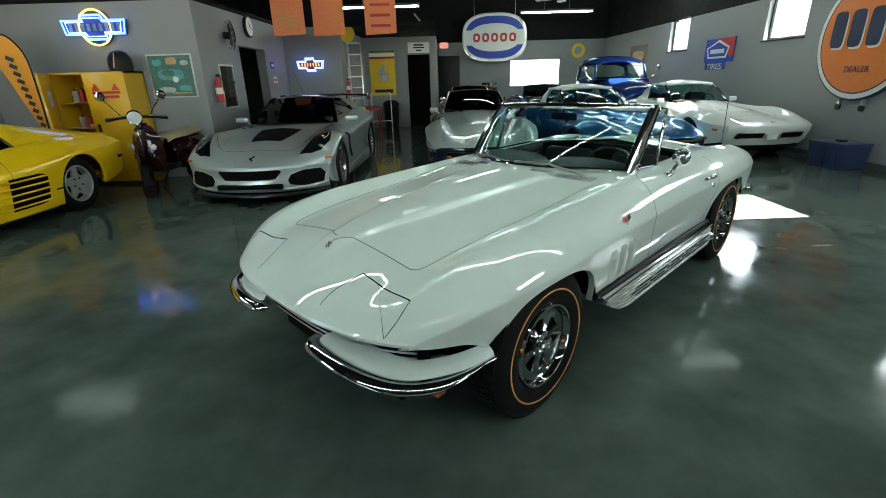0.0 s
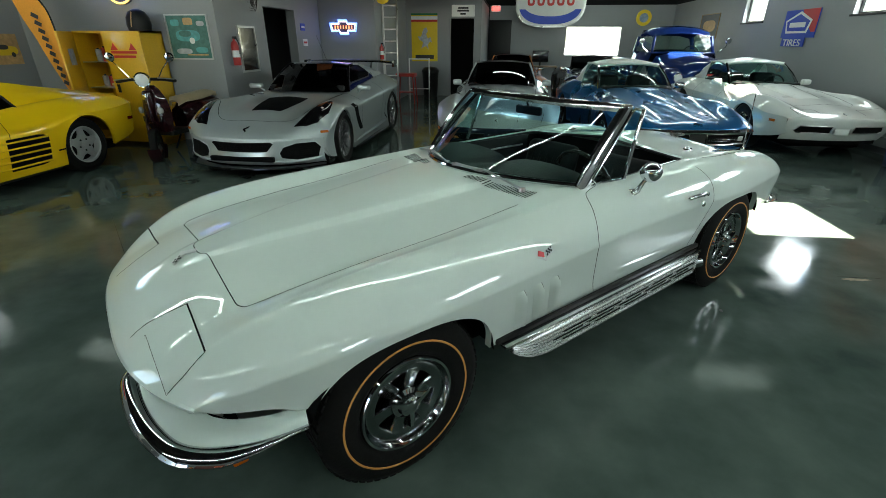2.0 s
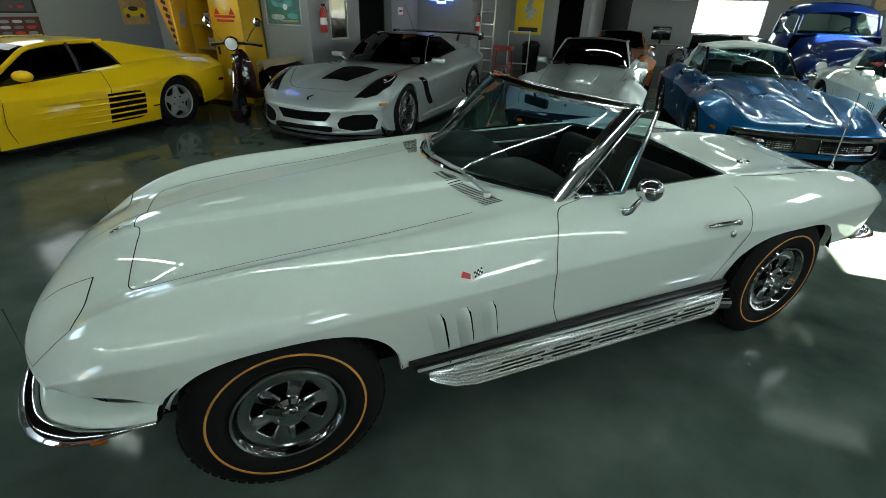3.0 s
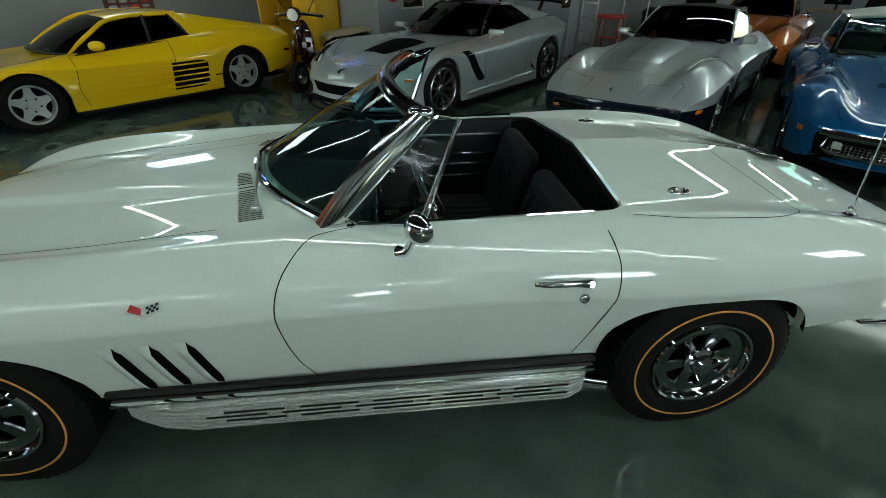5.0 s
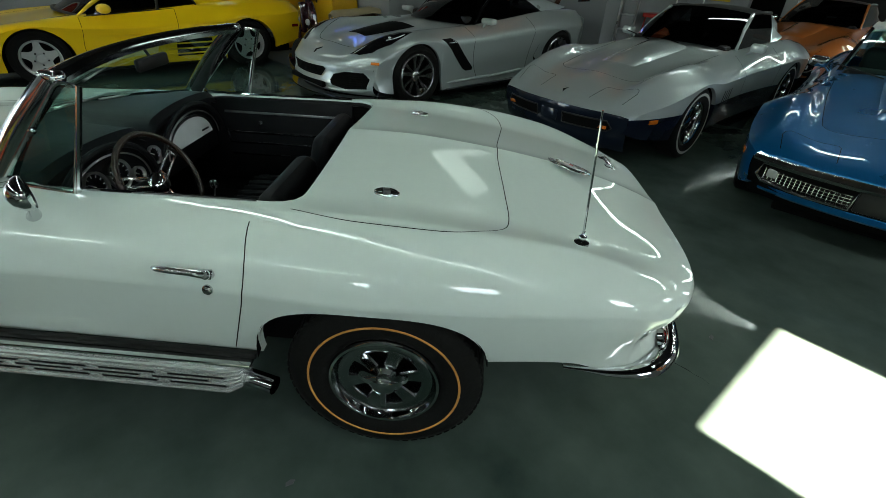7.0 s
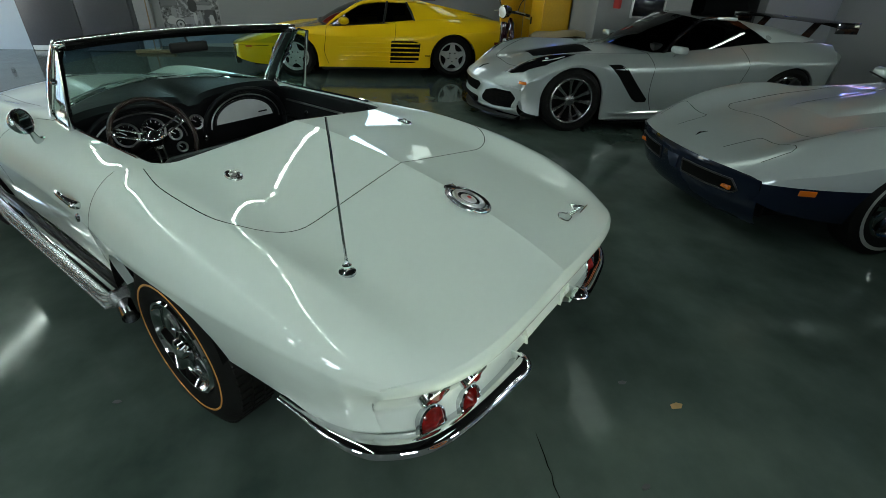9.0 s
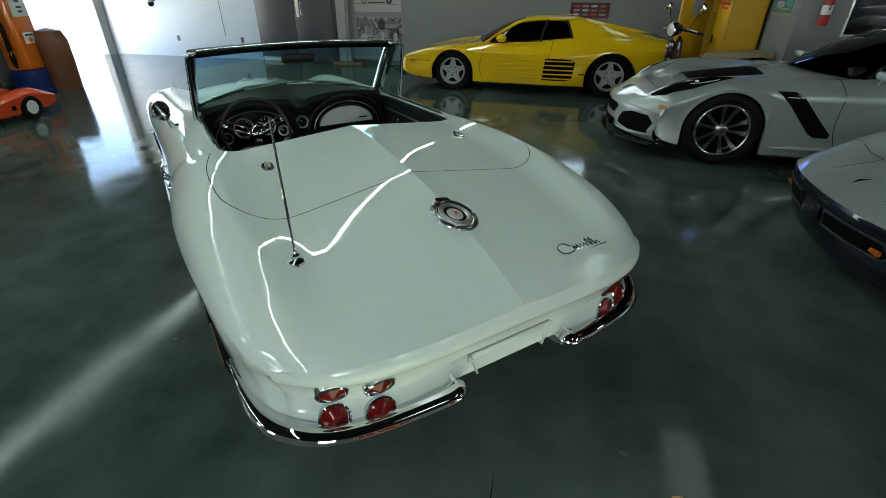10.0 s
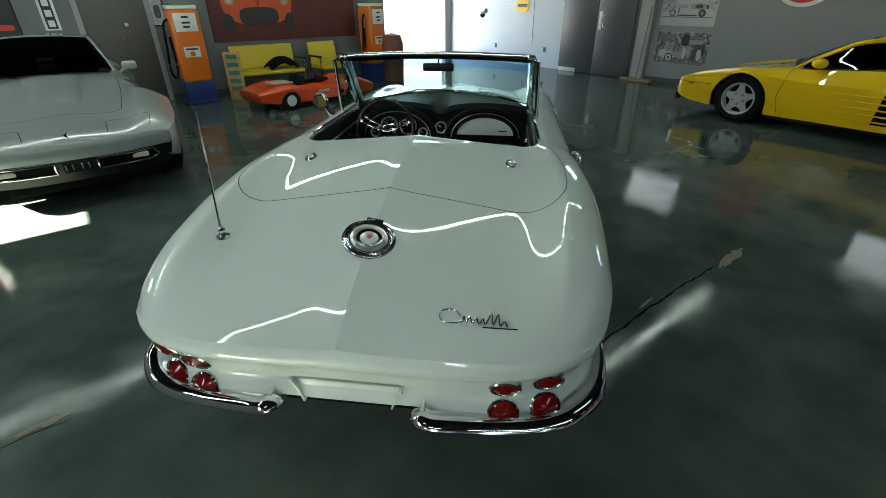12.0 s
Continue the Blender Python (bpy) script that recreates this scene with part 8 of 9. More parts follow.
cu = bpy.data.curves.new("tires_text", "FONT")
cu.body, cu.size, cu.align_x, cu.extrude = "TIRES", 0.22, "CENTER", 0.004
patch(t, "lower_panel", shifted(rect(0.80, 0.16), -0.10, -0.33), "sign_blue", 0.0, 0.02)
tx = new("lettering", bpy.data.meshes.new_from_object(new("temp_text", cu)))
bpy.data.objects.remove(bpy.data.objects["temp_text"])
tx.data.materials.append(M["sign_white"])
tx.parent, tx.location, tx.scale = t, (-0.10, -0.40, 0.026), (1.2, 0.8, 1)
# yellow banner with a prancing shape, door sign, exit sign
t = thing("banner", "yellow wall banner with a dark animal shape and tricolour top", "banner", on_wall("store", -2.0, 1.60, 0.005))
patch(t, "cloth", rect(0.78, 1.24), "sign_yellow", 0.0, 0.006)
patch(t, "green_stripe", shifted(rect(0.78, 0.05), 0, 0.645), flat("print_leaf", (0.02, 0.2, 0.06)), 0.0, 0.006)
patch(t, "white_stripe", shifted(rect(0.78, 0.09), 0, 0.55), "sign_white", 0.007)
patch(t, "red_stripe", shifted(rect(0.78, 0.06), 0, 0.475), "sign_red", 0.007)
horse = [(-0.10, -0.28), (-0.04, -0.10), (-0.16, -0.02), (-0.20, 0.06), (-0.10, 0.05), (-0.06, 0.18), (-0.02, 0.27), (0.06, 0.30), (0.10, 0.20), (0.05, 0.12), (0.10, 0.00), (0.18, 0.04), (0.22, -0.10), (0.16, -0.08), (0.10, -0.16), (0.12, -0.30), (0.05, -0.20), (-0.02, -0.22)]
patch(t, "animal_shape", horse, "print_grey", 0.008)
patch(t, "letter_bar", shifted(rect(0.56, 0.11), 0, -0.50), "ink", 0.008)
t = thing("door_sign", "white sign with black bars over the store door", "sign", on_wall("store", -0.86, 2.33, 0.02))
patch(t, "board", rect(0.66, 0.30), "sign_white", 0.0, 0.02)
for v, w in ((0.07, 0.30), (0.0, 0.34), (-0.08, 0.16)):
    patch(t, "letter_bar", shifted(rect(w, 0.045), 0, v), "ink", 0.021)
t = thing("exit_sign", "small red lit exit sign", "exit sign", on_wall("north", -0.08, 2.62, 0.02))
part("case", plate(oval(0.36, 0.22, 20, 6), 0.06), "white_plastic", t)
M["exit_red"] = glow("exit_red", (1.0, 0.12, 0.10), 0.06)
patch(t, "lens", oval(0.31, 0.17, 20, 6), "exit_red", 0.062)
poster("wall_poster", "dark print on the windowed wall", on_wall("east", 16.3, 1.95, 0.0), 1.3, 0.6, "print_dark", "wood", [(0, 0, 0.9, 0.3, "print_tan", 3)])
t = thing("round_sign", "round yellow and dark enamel sign", "sign", on_wall("north", 5.16, 2.31, 0.02))
part("disc", lathe([(0, 0.02), (0.26, 0.02), (0.26, 0)], None, 40), "sign_yellow", t)
part("centre", lathe([(0, 0.024), (0.15, 0.022)], None, 40), "print_sky", t)
t = thing("oval_sign", "round white enamel sign with a red centre", "sign", on_wall("west", 2.85, 1.92, 0.02))
part("disc", lathe([(0, 0.02), (0.50, 0.02), (0.50, 0)], None, 56), "sign_white", t)
part("centre", lathe([(0, 0.026), (0.44, 0.022)], None, 56), "sign_red", t)
t = thing("oval_sign", "small yellow oval sign with dark bars", "sign", on_wall("west", -3.35, 1.42, 0.01))
patch(t, "disc", oval(0.46, 0.34), "sign_yellow", 0.0, 0.012)
patch(t, "letter_bar", rect(0.34, 0.07), "ink", 0.013)
for u, z, mt in ((10.86, 1.80, "sign_blue"), (10.92, 1.50, "sign_white")):
    t = thing("wall_plaque", "small square wall plaque", "plaque", on_wall("side", u + 0.15, z, 0.005))
    patch(t, "plate", rect(0.22, 0.14), mt, 0.0, 0.012)
    patch(t, "letter_bar", rect(0.16, 0.04), "sign_red" if mt == "sign_white" else "sign_white", 0.0125)
# wall clock and fan
t = thing("wall_clock", "round black wall clock with a pale dial", "clock", on_wall("side", 9.9, 2.46, 0.01))
part("case", lathe([(0, 0), (0.19, 0), (0.19, 0.05), (0.165, 0.055)], None, 40), "black", t)
part("dial", lathe([(0.168, 0.052), (0, 0.052)], None, 40), "sign_white", t)
part("hour_hand", box(-0.008, 0.008, 0, 0.09, 0.054, 0.058), "ink", t, smooth=0)
part("minute_hand", box(-0.006, 0.006, 0, 0.13, 0.059, 0.063, m=Matrix.Rotation(-1.9, 4, "Z")), "ink", t, smooth=0)
t = thing("wall_fan", "black caged wall fan", "fan", on_wall("side", 8.78, 2.22, 0.06) @ Matrix.Rotation(radians(20), 4, "Y"))
for r in (0.06, 0.12, 0.18, 0.235):
    part("cage_ring", tube([Vector((r * math.cos(a), r * math.sin(a), 0.16 - 0.25 * r)) for a in np.linspace(0, 2 * math.pi, 33)[:-1]], 0.004, 6, closed=True), "black", t)
for i in range(12):
    a = 2 * math.pi * i / 12
    part("cage_wire", tube([(0.04 * math.cos(a), 0.04 * math.sin(a), 0.155), (0.15 * math.cos(a), 0.15 * math.sin(a), 0.13), (0.235 * math.cos(a), 0.235 * math.sin(a), 0.10), (0.22 * math.cos(a), 0.22 * math.sin(a), 0.02)], 0.003, 5), "black", t)
for i in range(3):
    part("blade", plate(shifted(oval(0.20, 0.10, 16), 0.10, 0), 0.006, Matrix.Rotation(2.1 * i, 4, "Z") @ Matrix.Translation((0, 0, 0.07)) @ Matrix.Rotation(0.4, 4, "X")), "black", t)
part("motor", cyl((0, 0, -0.04), (0, 0, 0.07), 0.06), "black", t)


def extinguisher(m):
    t = thing("fire_extinguisher", "red fire extinguisher with a black nozzle", "extinguisher", m, "fire extinguishers")
    part("bottle", lathe([(0, 0), (0.062, 0), (0.068, 0.02), (0.068, 0.34), (0.05, 0.40), (0.022, 0.43), (0.02, 0.46)], None, 24), "steel_paint", t)
    part("label", lathe([(0.0685, 0.14), (0.0685, 0.26)], None, 24), "white_plastic", t)
    part("valve", box(-0.02, 0.06, -0.015, 0.015, 0.45, 0.50, 0.008), "black", t)
    part("hose", tube([(0.05, 0, 0.47), (0.09, 0, 0.38), (0.08, 0, 0.2)], 0.010, 8), "black", t)
    return t


ex = extinguisher(pose(-3.79, 8.11, 1.17) @ Matrix.Scale(0.85, 4))
copy_thing(ex, pose(-2.492, 12.28, 1.13) @ Matrix.Scale(0.85, 4))

# hanging orange price cards
for i, (x, y) in enumerate(((-2.98, 9.65), (-2.30, 9.95), (-1.30, 9.95))):
    t = thing("hanging_card", "orange printed card hanging from the ceiling on wires", "hanging sign", pose(x, y, 2.26, 90, 0, 0), "orange hanging cards")
    part("card", plate([(-0.30, 0.0), (0.30, 0.02), (0.30, 0.95), (-0.30, 0.95)], 0.004), "orange_card", t)
    for v in range(5 if i < 2 else 3):
        patch(t, "text_bar", shifted(rect(0.42 if i < 2 else 0.38, 0.012 if i < 2 else 0.05), 0, (0.12 if i < 2 else 0.16) + (0.07 if i < 2 else 0.18) * v), "print_tan" if i < 2 else "sign_red", 0.0045, 0.001)
    for k in (-0.25, 0.25):
        part("wire", cyl((k, 0.95, 0), (k, CEIL - 2.26, 0), 0.003, n=5), "brushed", t)
# ceiling fan and roof truss pieces
t = thing("ceiling_fan", "white ceiling fan with broad blades", "ceiling fan", pose(3.1, 14.0, 3.35))
part("motor", lathe([(0, -0.08), (0.10, -0.07), (0.13, 0), (0.10, 0.06), (0, 0.07)], None, 24), "white_plastic", t)
part("rod", cyl((0, 0, 0.05), (0, 0, CEIL - 3.35), 0.016), "white_plastic", t)
for i in range(5):
    part("blade", plate([(0.14, -0.05), (0.70, -0.075), (0.72, 0.075), (0.14, 0.05)], 0.01, Matrix.Rotation(2 * math.pi * i / 5 + 0.2, 4, "Z") @ Matrix.Rotation(0.15, 4, "X")), "white_plastic", t)
single("brace", tube([(-0.42, 15.5, 2.62), (-0.95, 15.3, 3.25)], 0.025, 8), "brushed", "bare metal brace pole under the ceiling", "brace", kind="structure")
for y in (1.2, 6.0, 12.0, 17.0):
    single("ceiling_beam", box(-7.2, XR, y - 0.09, y + 0.09, CEIL - 0.35, CEIL - 0.002), "black_wall", "black painted steel roof beam", "beam", kind="structure", smooth=0)

# ---- doors, windows, trims ----
t = thing("door_1", "dark grey steel double door with a white push plate", "door", pose(XL, -0.98, 0, 0, 0, 0), kind="structure")
part("frame", box(0.0, 0.05, -1.00, 1.00, 0, 2.16, 0.004), "door_grey", t)
for k in (-0.47, 0.47):
    part("leaf", box(0.05, 0.09, k - 0.46, k + 0.46, 0.02, 2.10, 0.006), "door_grey", t, "dark grey door leaf")
part("push_plate", box(0.09, 0.10, 0.06, 0.13, 0.95, 1.32, 0.003), "white_plastic", t)
part("handle", tube([(0.10, 0.20, 1.0), (0.15, 0.20, 1.0), (0.15, 0.20, 1.25), (0.10, 0.20, 1.25)], 0.012, 8), "brushed", t)
part("sweep", box(0.05, 0.10, -0.95, -0.45, 0.005, 0.09, 0.004), "white_plastic", t, "pale strip at the foot of the door")
single("trim_column", box(XL, XL + 0.10, 0.05, 0.34, 0, WT), "trim", "pale grey column beside the steel door", "trim", kind="structure", smooth=0)
t = thing("door_2", "grey-brown flush door with two knobs in the mural wall", "door", on_wall("south", 1.72, 0.0, 0.0), kind="structure")
part("leaf", box(-0.45, 0.45, 0.01, 2.05, 0.0, 0.04, 0.004), flat("door_taupe", (0.10, 0.09, 0.085)), t)
part("frame", box(-0.52, -0.45, 0.0, 2.10, 0.0, 0.06), "trim", t)
part("frame", box(0.45, 0.52, 0.0, 2.10, 0.0, 0.06), "trim", t)
for z in (1.22, 1.02):
    part("knob", lathe([(0.03, 0), (0.03, 0.02), (0.02, 0.03), (0.03, 0.06), (0, 0.07)], Matrix.Translation((0.12 if z > 1.1 else 0.02, z, 0.04)), 18), "brushed", t)
t = thing("wall_sign", "tall white and dark blue sign with stacked letter bars", "sign", on_wall("south", 2.55, 1.62, 0.01))
patch(t, "board", rect(0.20, 0.90), "sign_white", 0.0, 0.012)
patch(t, "dark_strip", rect(0.13, 0.86), "sign_navy", 0.013)
for i in range(6):
    patch(t, "letter_bar", shifted(rect(0.08, 0.09), 0, -0.36 + 0.14 * i), "sign_white", 0.017)
poster("wall_poster", "black print with a red band in a dark frame", on_wall("south", 3.35, 1.55, 0.0), 0.80, 0.85, "ink", "black", [(0, -0.33, 0.7, 0.08, "print_red", 6), (0, 0.1, 0.5, 0.2, "print_grey", 3), (0, -0.12, 0.4, 0.06, "print_grey", 4)])
poster("framed_poster", "small frame with pale print", on_wall("south", 1.10, 1.40, 0.0), 0.18, 0.40, "print_grey", "black", [(0, 0, 0.1, 0.2, "print_dark", 3)])
for i, (a, b) in enumerate(RWIN):
    t = thing("window_%d" % (i + 1), "high window with a dark metal frame, bright daylight outside", "window", None, kind="structure")
    fr = bmesh.new()
    for y0, y1, z0, z1 in ((a, b, WZ0, WZ0 + 0.03), (a, b, WZ1 - 0.01, WZ1 + 0.02), (a, a + 0.03, WZ0, WZ1), (b - 0.03, b, WZ0, WZ1)):
        box(XR + 0.08, XR + 0.12, y0, y1, z0, z1, bm=fr)
    part("window_frame", fr, "black", t, smooth=0)
    part("window_sill", box(XR - 0.03, XR + 0.08, a - 0.03, b + 0.03, WZ0 - 0.035, WZ0 - 0.002, 0.004), "black", t)
    pn = part("pane", box(XR + 0.098, XR + 0.102, a + 0.03, b - 0.03, WZ0 + 0.03, WZ1 - 0.01), "glass", t)
    pn.visible_shadow = False
for i, (a, b) in enumerate(LWIN):
    t = thing("window_%d" % (i + 9), "high window with a dark metal frame, bright daylight outside", "window", None, kind="structure")
    fr = bmesh.new()
    for y0, y1, z0, z1 in ((a, b, WZ0, WZ0 + 0.03), (a, b, WZ1 - 0.01, WZ1 + 0.02), (a, a + 0.03, WZ0, WZ1), (b - 0.03, b, WZ0, WZ1)):
        box(XL - 0.12, XL - 0.08, y0, y1, z0, z1, bm=fr)
    part("window_frame", fr, "black", t, smooth=0)
    pn = part("pane", box(XL - 0.102, XL - 0.098, a + 0.03, b - 0.03, WZ0 + 0.03, WZ1 - 0.01), "glass", t)
    pn.visible_shadow = False
t = thing("window_6", "wide bright window in the end wall", "window", None, kind="structure")
part("window_frame", box(2.50, 4.50, YB + 0.05, YB + 0.09, 1.04, 1.07), "black", t)
pn = part("pane", box(2.53, 4.47, YB + 0.07, YB + 0.075, 1.07, 2.02), "glass", t)
pn.visible_shadow = False
single("door_3", box(-0.30, 0.52, YB - 0.05, YB - 0.003, 0, 2.25, 0.005), "black", "black door in the end wall", "door", kind="structure")
single("store_inside", box(-2.4, -0.6, 17.0, 17.1, 0, WT), "black_wall", "dark back of the store room", "wall", kind="structure", smooth=0)
for name, x0, x1, y0, y1 in (("baseboard", XL, XL + 0.012, 0.35, 7.84), ("baseboard", -3.87, -3.868, 8.06, 9.38), ("baseboard", XR - 0.012, XR, YS, YB), ("baseboard", -3.3, 1.2, YS, YS + 0.012)):
    single(name, box(x0, x1, y0, y1, 0.001, 0.10), "door_grey", "dark rubber skirting", "baseboard", kind="structure", smooth=0)

# ---- yellow cabinet, flag, scooter ----
def safety_cabinet():
    t = thing("safety_cabinet", "yellow steel safety cabinet with one door open", "cabinet", pose(-5.36, 7.36, 0))
    w, d, h = 1.12, 0.46, 1.66
    bd = bmesh.new()
    for x0, x1, y0, y1, z0, z1 in ((-w / 2, w / 2, d - 0.02, d, 0.0, h), (-w / 2, -w / 2 + 0.02, 0, d, 0.0, h), (w / 2 - 0.02, w / 2, 0, d, 0.0, h), (-w / 2, w / 2, 0, d, h - 0.03, h), (-w / 2, w / 2, 0, d, 0.05, 0.09)):
        box(x0, x1, y0, y1, z0, z1, bm=bd)
    part("body", bd, "cab_yellow", t, smooth=0)
    for z in (0.45, 0.85, 1.22):
        part("shelf", box(-w / 2 + 0.02, w / 2 - 0.02, 0.03, d - 0.02, z, z + 0.015), "brushed", t)
    rd = part("door", box(-0.06, w / 2, -0.03, -0.002, 0.05, h - 0.01, 0.004), "cab_yellow", t, "closed yellow door")
    for s, x in ((-1, 0.10), (1, 0.40)):
        part("warning_triangle", plate([(x - 0.06, 1.40), (x + 0.06, 1.40), (x, 1.50)], 0.002, Matrix.Translation((0, -0.031, 0)) @ Matrix.Rotation(radians(90), 4, "X")), "sign_red", rd)
    for z, ww in ((1.37, 0.42), (1.31, 0.36)):
        part("warning_bar", box(0.25 - ww / 2, 0.25 + ww / 2, -0.034, -0.031, z - 0.018, z + 0.018), "sign_red", rd)
    part("latch", box(0.0, 0.04, -0.05, -0.03, 0.80, 0.92, 0.006), "black", rd)
    od = part("open_door", box(0, 0.56, -0.014, 0.014, 0.05, h - 0.01, 0.004), "cab_yellow", t, "open yellow door")
    od.matrix_local = pose(-w / 2 + 0.01, -0.02, 0, 0, 0, -64)
    part("paper_label", box(0.16, 0.36, 0.015, 0.018, 1.20, 1.42), "print_grey", od)
    return t


safety_cabinet()
rng = random.Random(3)
for i in range(7):
    x, z = -5.80 + 0.11 * (i % 5), 1.236 if i < 5 else 0.866
    h = 0.14 + 0.08 * rng.random()
    t = thing("paint_can", "small can standing on the cabinet shelf", "can", pose(x, 7.62, z), "cans in the cabinet")
    part("tin", lathe([(0, 0), (0.04, 0), (0.04, h), (0.036, h + 0.01), (0, h + 0.01)], None, 16), ("print_grey", "sign_red", "print_dark", "sign_white", "print_tan")[i % 5], t)
    part("cap", lathe([(0.018, h + 0.01), (0.018, h + 0.03), (0, h + 0.03)], None, 12), "black", t)
single("rag", box(-5.62, -5.42, 7.5, 7.66, 0.866, 0.92, 0.02), "print_tan", "crumpled tan cloth on the cabinet shelf", "cloth")
t = thing("bag", "black rounded bag with a pale strap on the yellow cabinet", "bag", pose(-4.97, 7.6, 1.662))
part("shell", lathe([(0.15, 0.0), (0.165, 0.08), (0.155, 0.18), (0.11, 0.26), (0.05, 0.29), (0, 0.295)], None, 28), "black", t)
part("strap", tube([(0.0, -0.168, 0.05), (0.03, -0.178, 0.16), (0.02, -0.13, 0.25)], 0.008, 6), "print_tan", t, "pale strap")


def feather_flag():
    t = thing("feather_flag", "tall orange feather flag with dark lettering bars", "flag", pose(-5.95, 7.12, 0))
    pole = spline([(0, 0, 0.02), (0, 0, 0.8), (0.01, 0, 1.3), (0.0, 0, 1.75), (-0.06, 0, 1.98), (-0.2, 0, 2.14), (-0.38, 0, 2.17), (-0.52, 0, 2.08)], 8)
    part("pole", tube(pole, 0.012, 8), "black", t)
    rows = []
    for p in pole[8:-4]:
        left = Vector((pchip((0.75, 1.1, 1.5, 1.8, 2.2), (-0.04, -0.17, -0.33, -0.46, -0.56), p.z), 0, min(p.z, 2.06)))
        left.x = min(left.x, p.x - 0.01)
        rows.append([p.lerp(left, k) + Vector((0, 0.012 * math.sin(6 * p.z + 4 * k), 0)) for k in (0, 0.25, 0.5, 0.75, 1)])
    part("cloth", thick(grid(rows), 0.003), "orange_flag", t, "orange cloth", smooth=60)
    for i in range(10):
        z = 0.95 + 0.10 * i
        x = -0.05 - 0.020 * i
        part("letter_bar", plate(rect(0.075 + 0.004 * i, 0.055), 0.002, pose(x, -0.022, z, 90, 0, 0) @ Matrix.Rotation(radians(-25), 4, "Z")), "ink", t, smooth=0)
    part("base", lathe([(0, 0), (0.18, 0), (0.18, 0.02), (0.03, 0.05), (0, 0.05)], None, 20), "black", t)


M["orange_flag"] = material("orange_cloth", (0.78, 0.33, 0.03), 0.75, vary=0.08)
feather_flag()


flat("lamp_grey", (0.35, 0.36, 0.35), 0.2)


def scooter():
    t = thing("scooter", "dark maroon motor scooter with tan seat and chrome mirrors", "scooter", pose(-4.26, 6.42, 0, 0, 0, 86))
    # local x points to the rear; front wheel at 0
    for x, r in ((0, 0.215), (1.22, 0.215)):
        m = wheel_basis(x, 0.0, r, 1)
        w = part("tyre", moved(tyre_mesh(r, 0.13, 0.10), m), "rubber", t)
        part("rim", lathe([(0.135, -0.04), (0.12, -0.02), (0.05, 0.0), (0.03, 0.04), (0, 0.04)], m, 28), "alloy", w)
    part("front_mudguard", lathe([(0.235, -0.075), (0.255, -0.03), (0.255, 0.03), (0.235, 0.075)], wheel_basis(0, 0, 0.215, 1), 20, start=10, sweep=165), "maroon", t)
    part("fork", tube([(0.0, 0.07, 0.22), (0.08, 0.07, 0.50), (0.16, 0.03, 0.86)], 0.022, 8), "maroon", t)
    rows = []
    for z, x, w, b in ((0.36, 0.20, 0.17, 0.02), (0.45, 0.14, 0.21, 0.05), (0.60, 0.12, 0.23, 0.06), (0.78, 0.14, 0.20, 0.05), (0.92, 0.17, 0.12, 0.03), (0.98, 0.19, 0.06, 0.01)):
        rows.append([Vector((x + b * 1.6 * (abs(u) ** 2), u * w, z)) for u in (-1, -0.6, -0.25, 0, 0.25, 0.6, 1)])
    part("leg_shield", thick(grid(rows), 0.03), "maroon", t, "glossy maroon leg shield", smooth=60)
    for s in (-1, 1):
        part("indicator", lathe([(0.045, 0), (0.04, 0.02), (0, 0.03)], facing(Vector((0.115, s * 0.15, 0.66)), Vector((-1, s * 0.3, 0))), 18), "lamp_grey", t, "grey indicator lens")
        part("lower_lamp", box(0.10, 0.14, s * 0.12 - 0.03, s * 0.12 + 0.03, 0.50, 0.58, 0.012), "gloss_black", t)
    part("horn_cover", box(0.06, 0.16, -0.05, 0.05, 0.50, 0.92, 0.03, seg=3), "maroon", t)
    part("badge_strip", box(0.05, 0.07, -0.03, 0.03, 0.80, 0.88, 0.01), "chrome", t)
    hd = part("headset", lathe([(0, 0.10), (0.06, 0.09), (0.09, 0.02), (0.095, -0.05)], facing(Vector((0.12, 0, 1.06)), Vector((1, 0, 0.1))), 24), "maroon", t)
    part("head_lamp", lathe([(0.098, -0.05), (0.09, -0.07), (0.082, -0.066)], facing(Vector((0.12, 0, 1.06)), Vector((1, 0, 0.1))), 28), "chrome", t)
    part("lens", lathe([(0.084, -0.064), (0, -0.085)], facing(Vector((0.12, 0, 1.06)), Vector((1, 0, 0.1))), 28), "clear_lens", t, "clear round head lamp lens")
    part("handlebar", tube([(0.30, -0.36, 1.02), (0.22, -0.2, 1.05), (0.18, 0, 1.06), (0.22, 0.2, 1.05), (0.30, 0.36, 1.02)], 0.02, 8), "black", t)
    for s in (-1, 1):
        part("lever", tube([(0.19, s * 0.16, 1.07), (0.20, s * 0.36, 1.05)], 0.008, 6), "brushed", t)
        part("mirror_stem", tube([(0.22, s * 0.17, 1.07), (0.20, s * 0.24, 1.18), (0.22, s * 0.34, 1.30)], 0.007, 8), "chrome", t)
        part("mirror", lathe([(0, -0.03), (0.045, -0.02), (0.06, 0.0), (0, 0.004)], facing(Vector((0.22, s * 0.35, 1.33)), Vector((1, 0, 0.1))), 24), "chrome", t, "round chrome mirror")
    part("floor_board", box(0.22, 0.62, -0.17, 0.17, 0.30, 0.37, 0.02), "black", t)
    rows = []
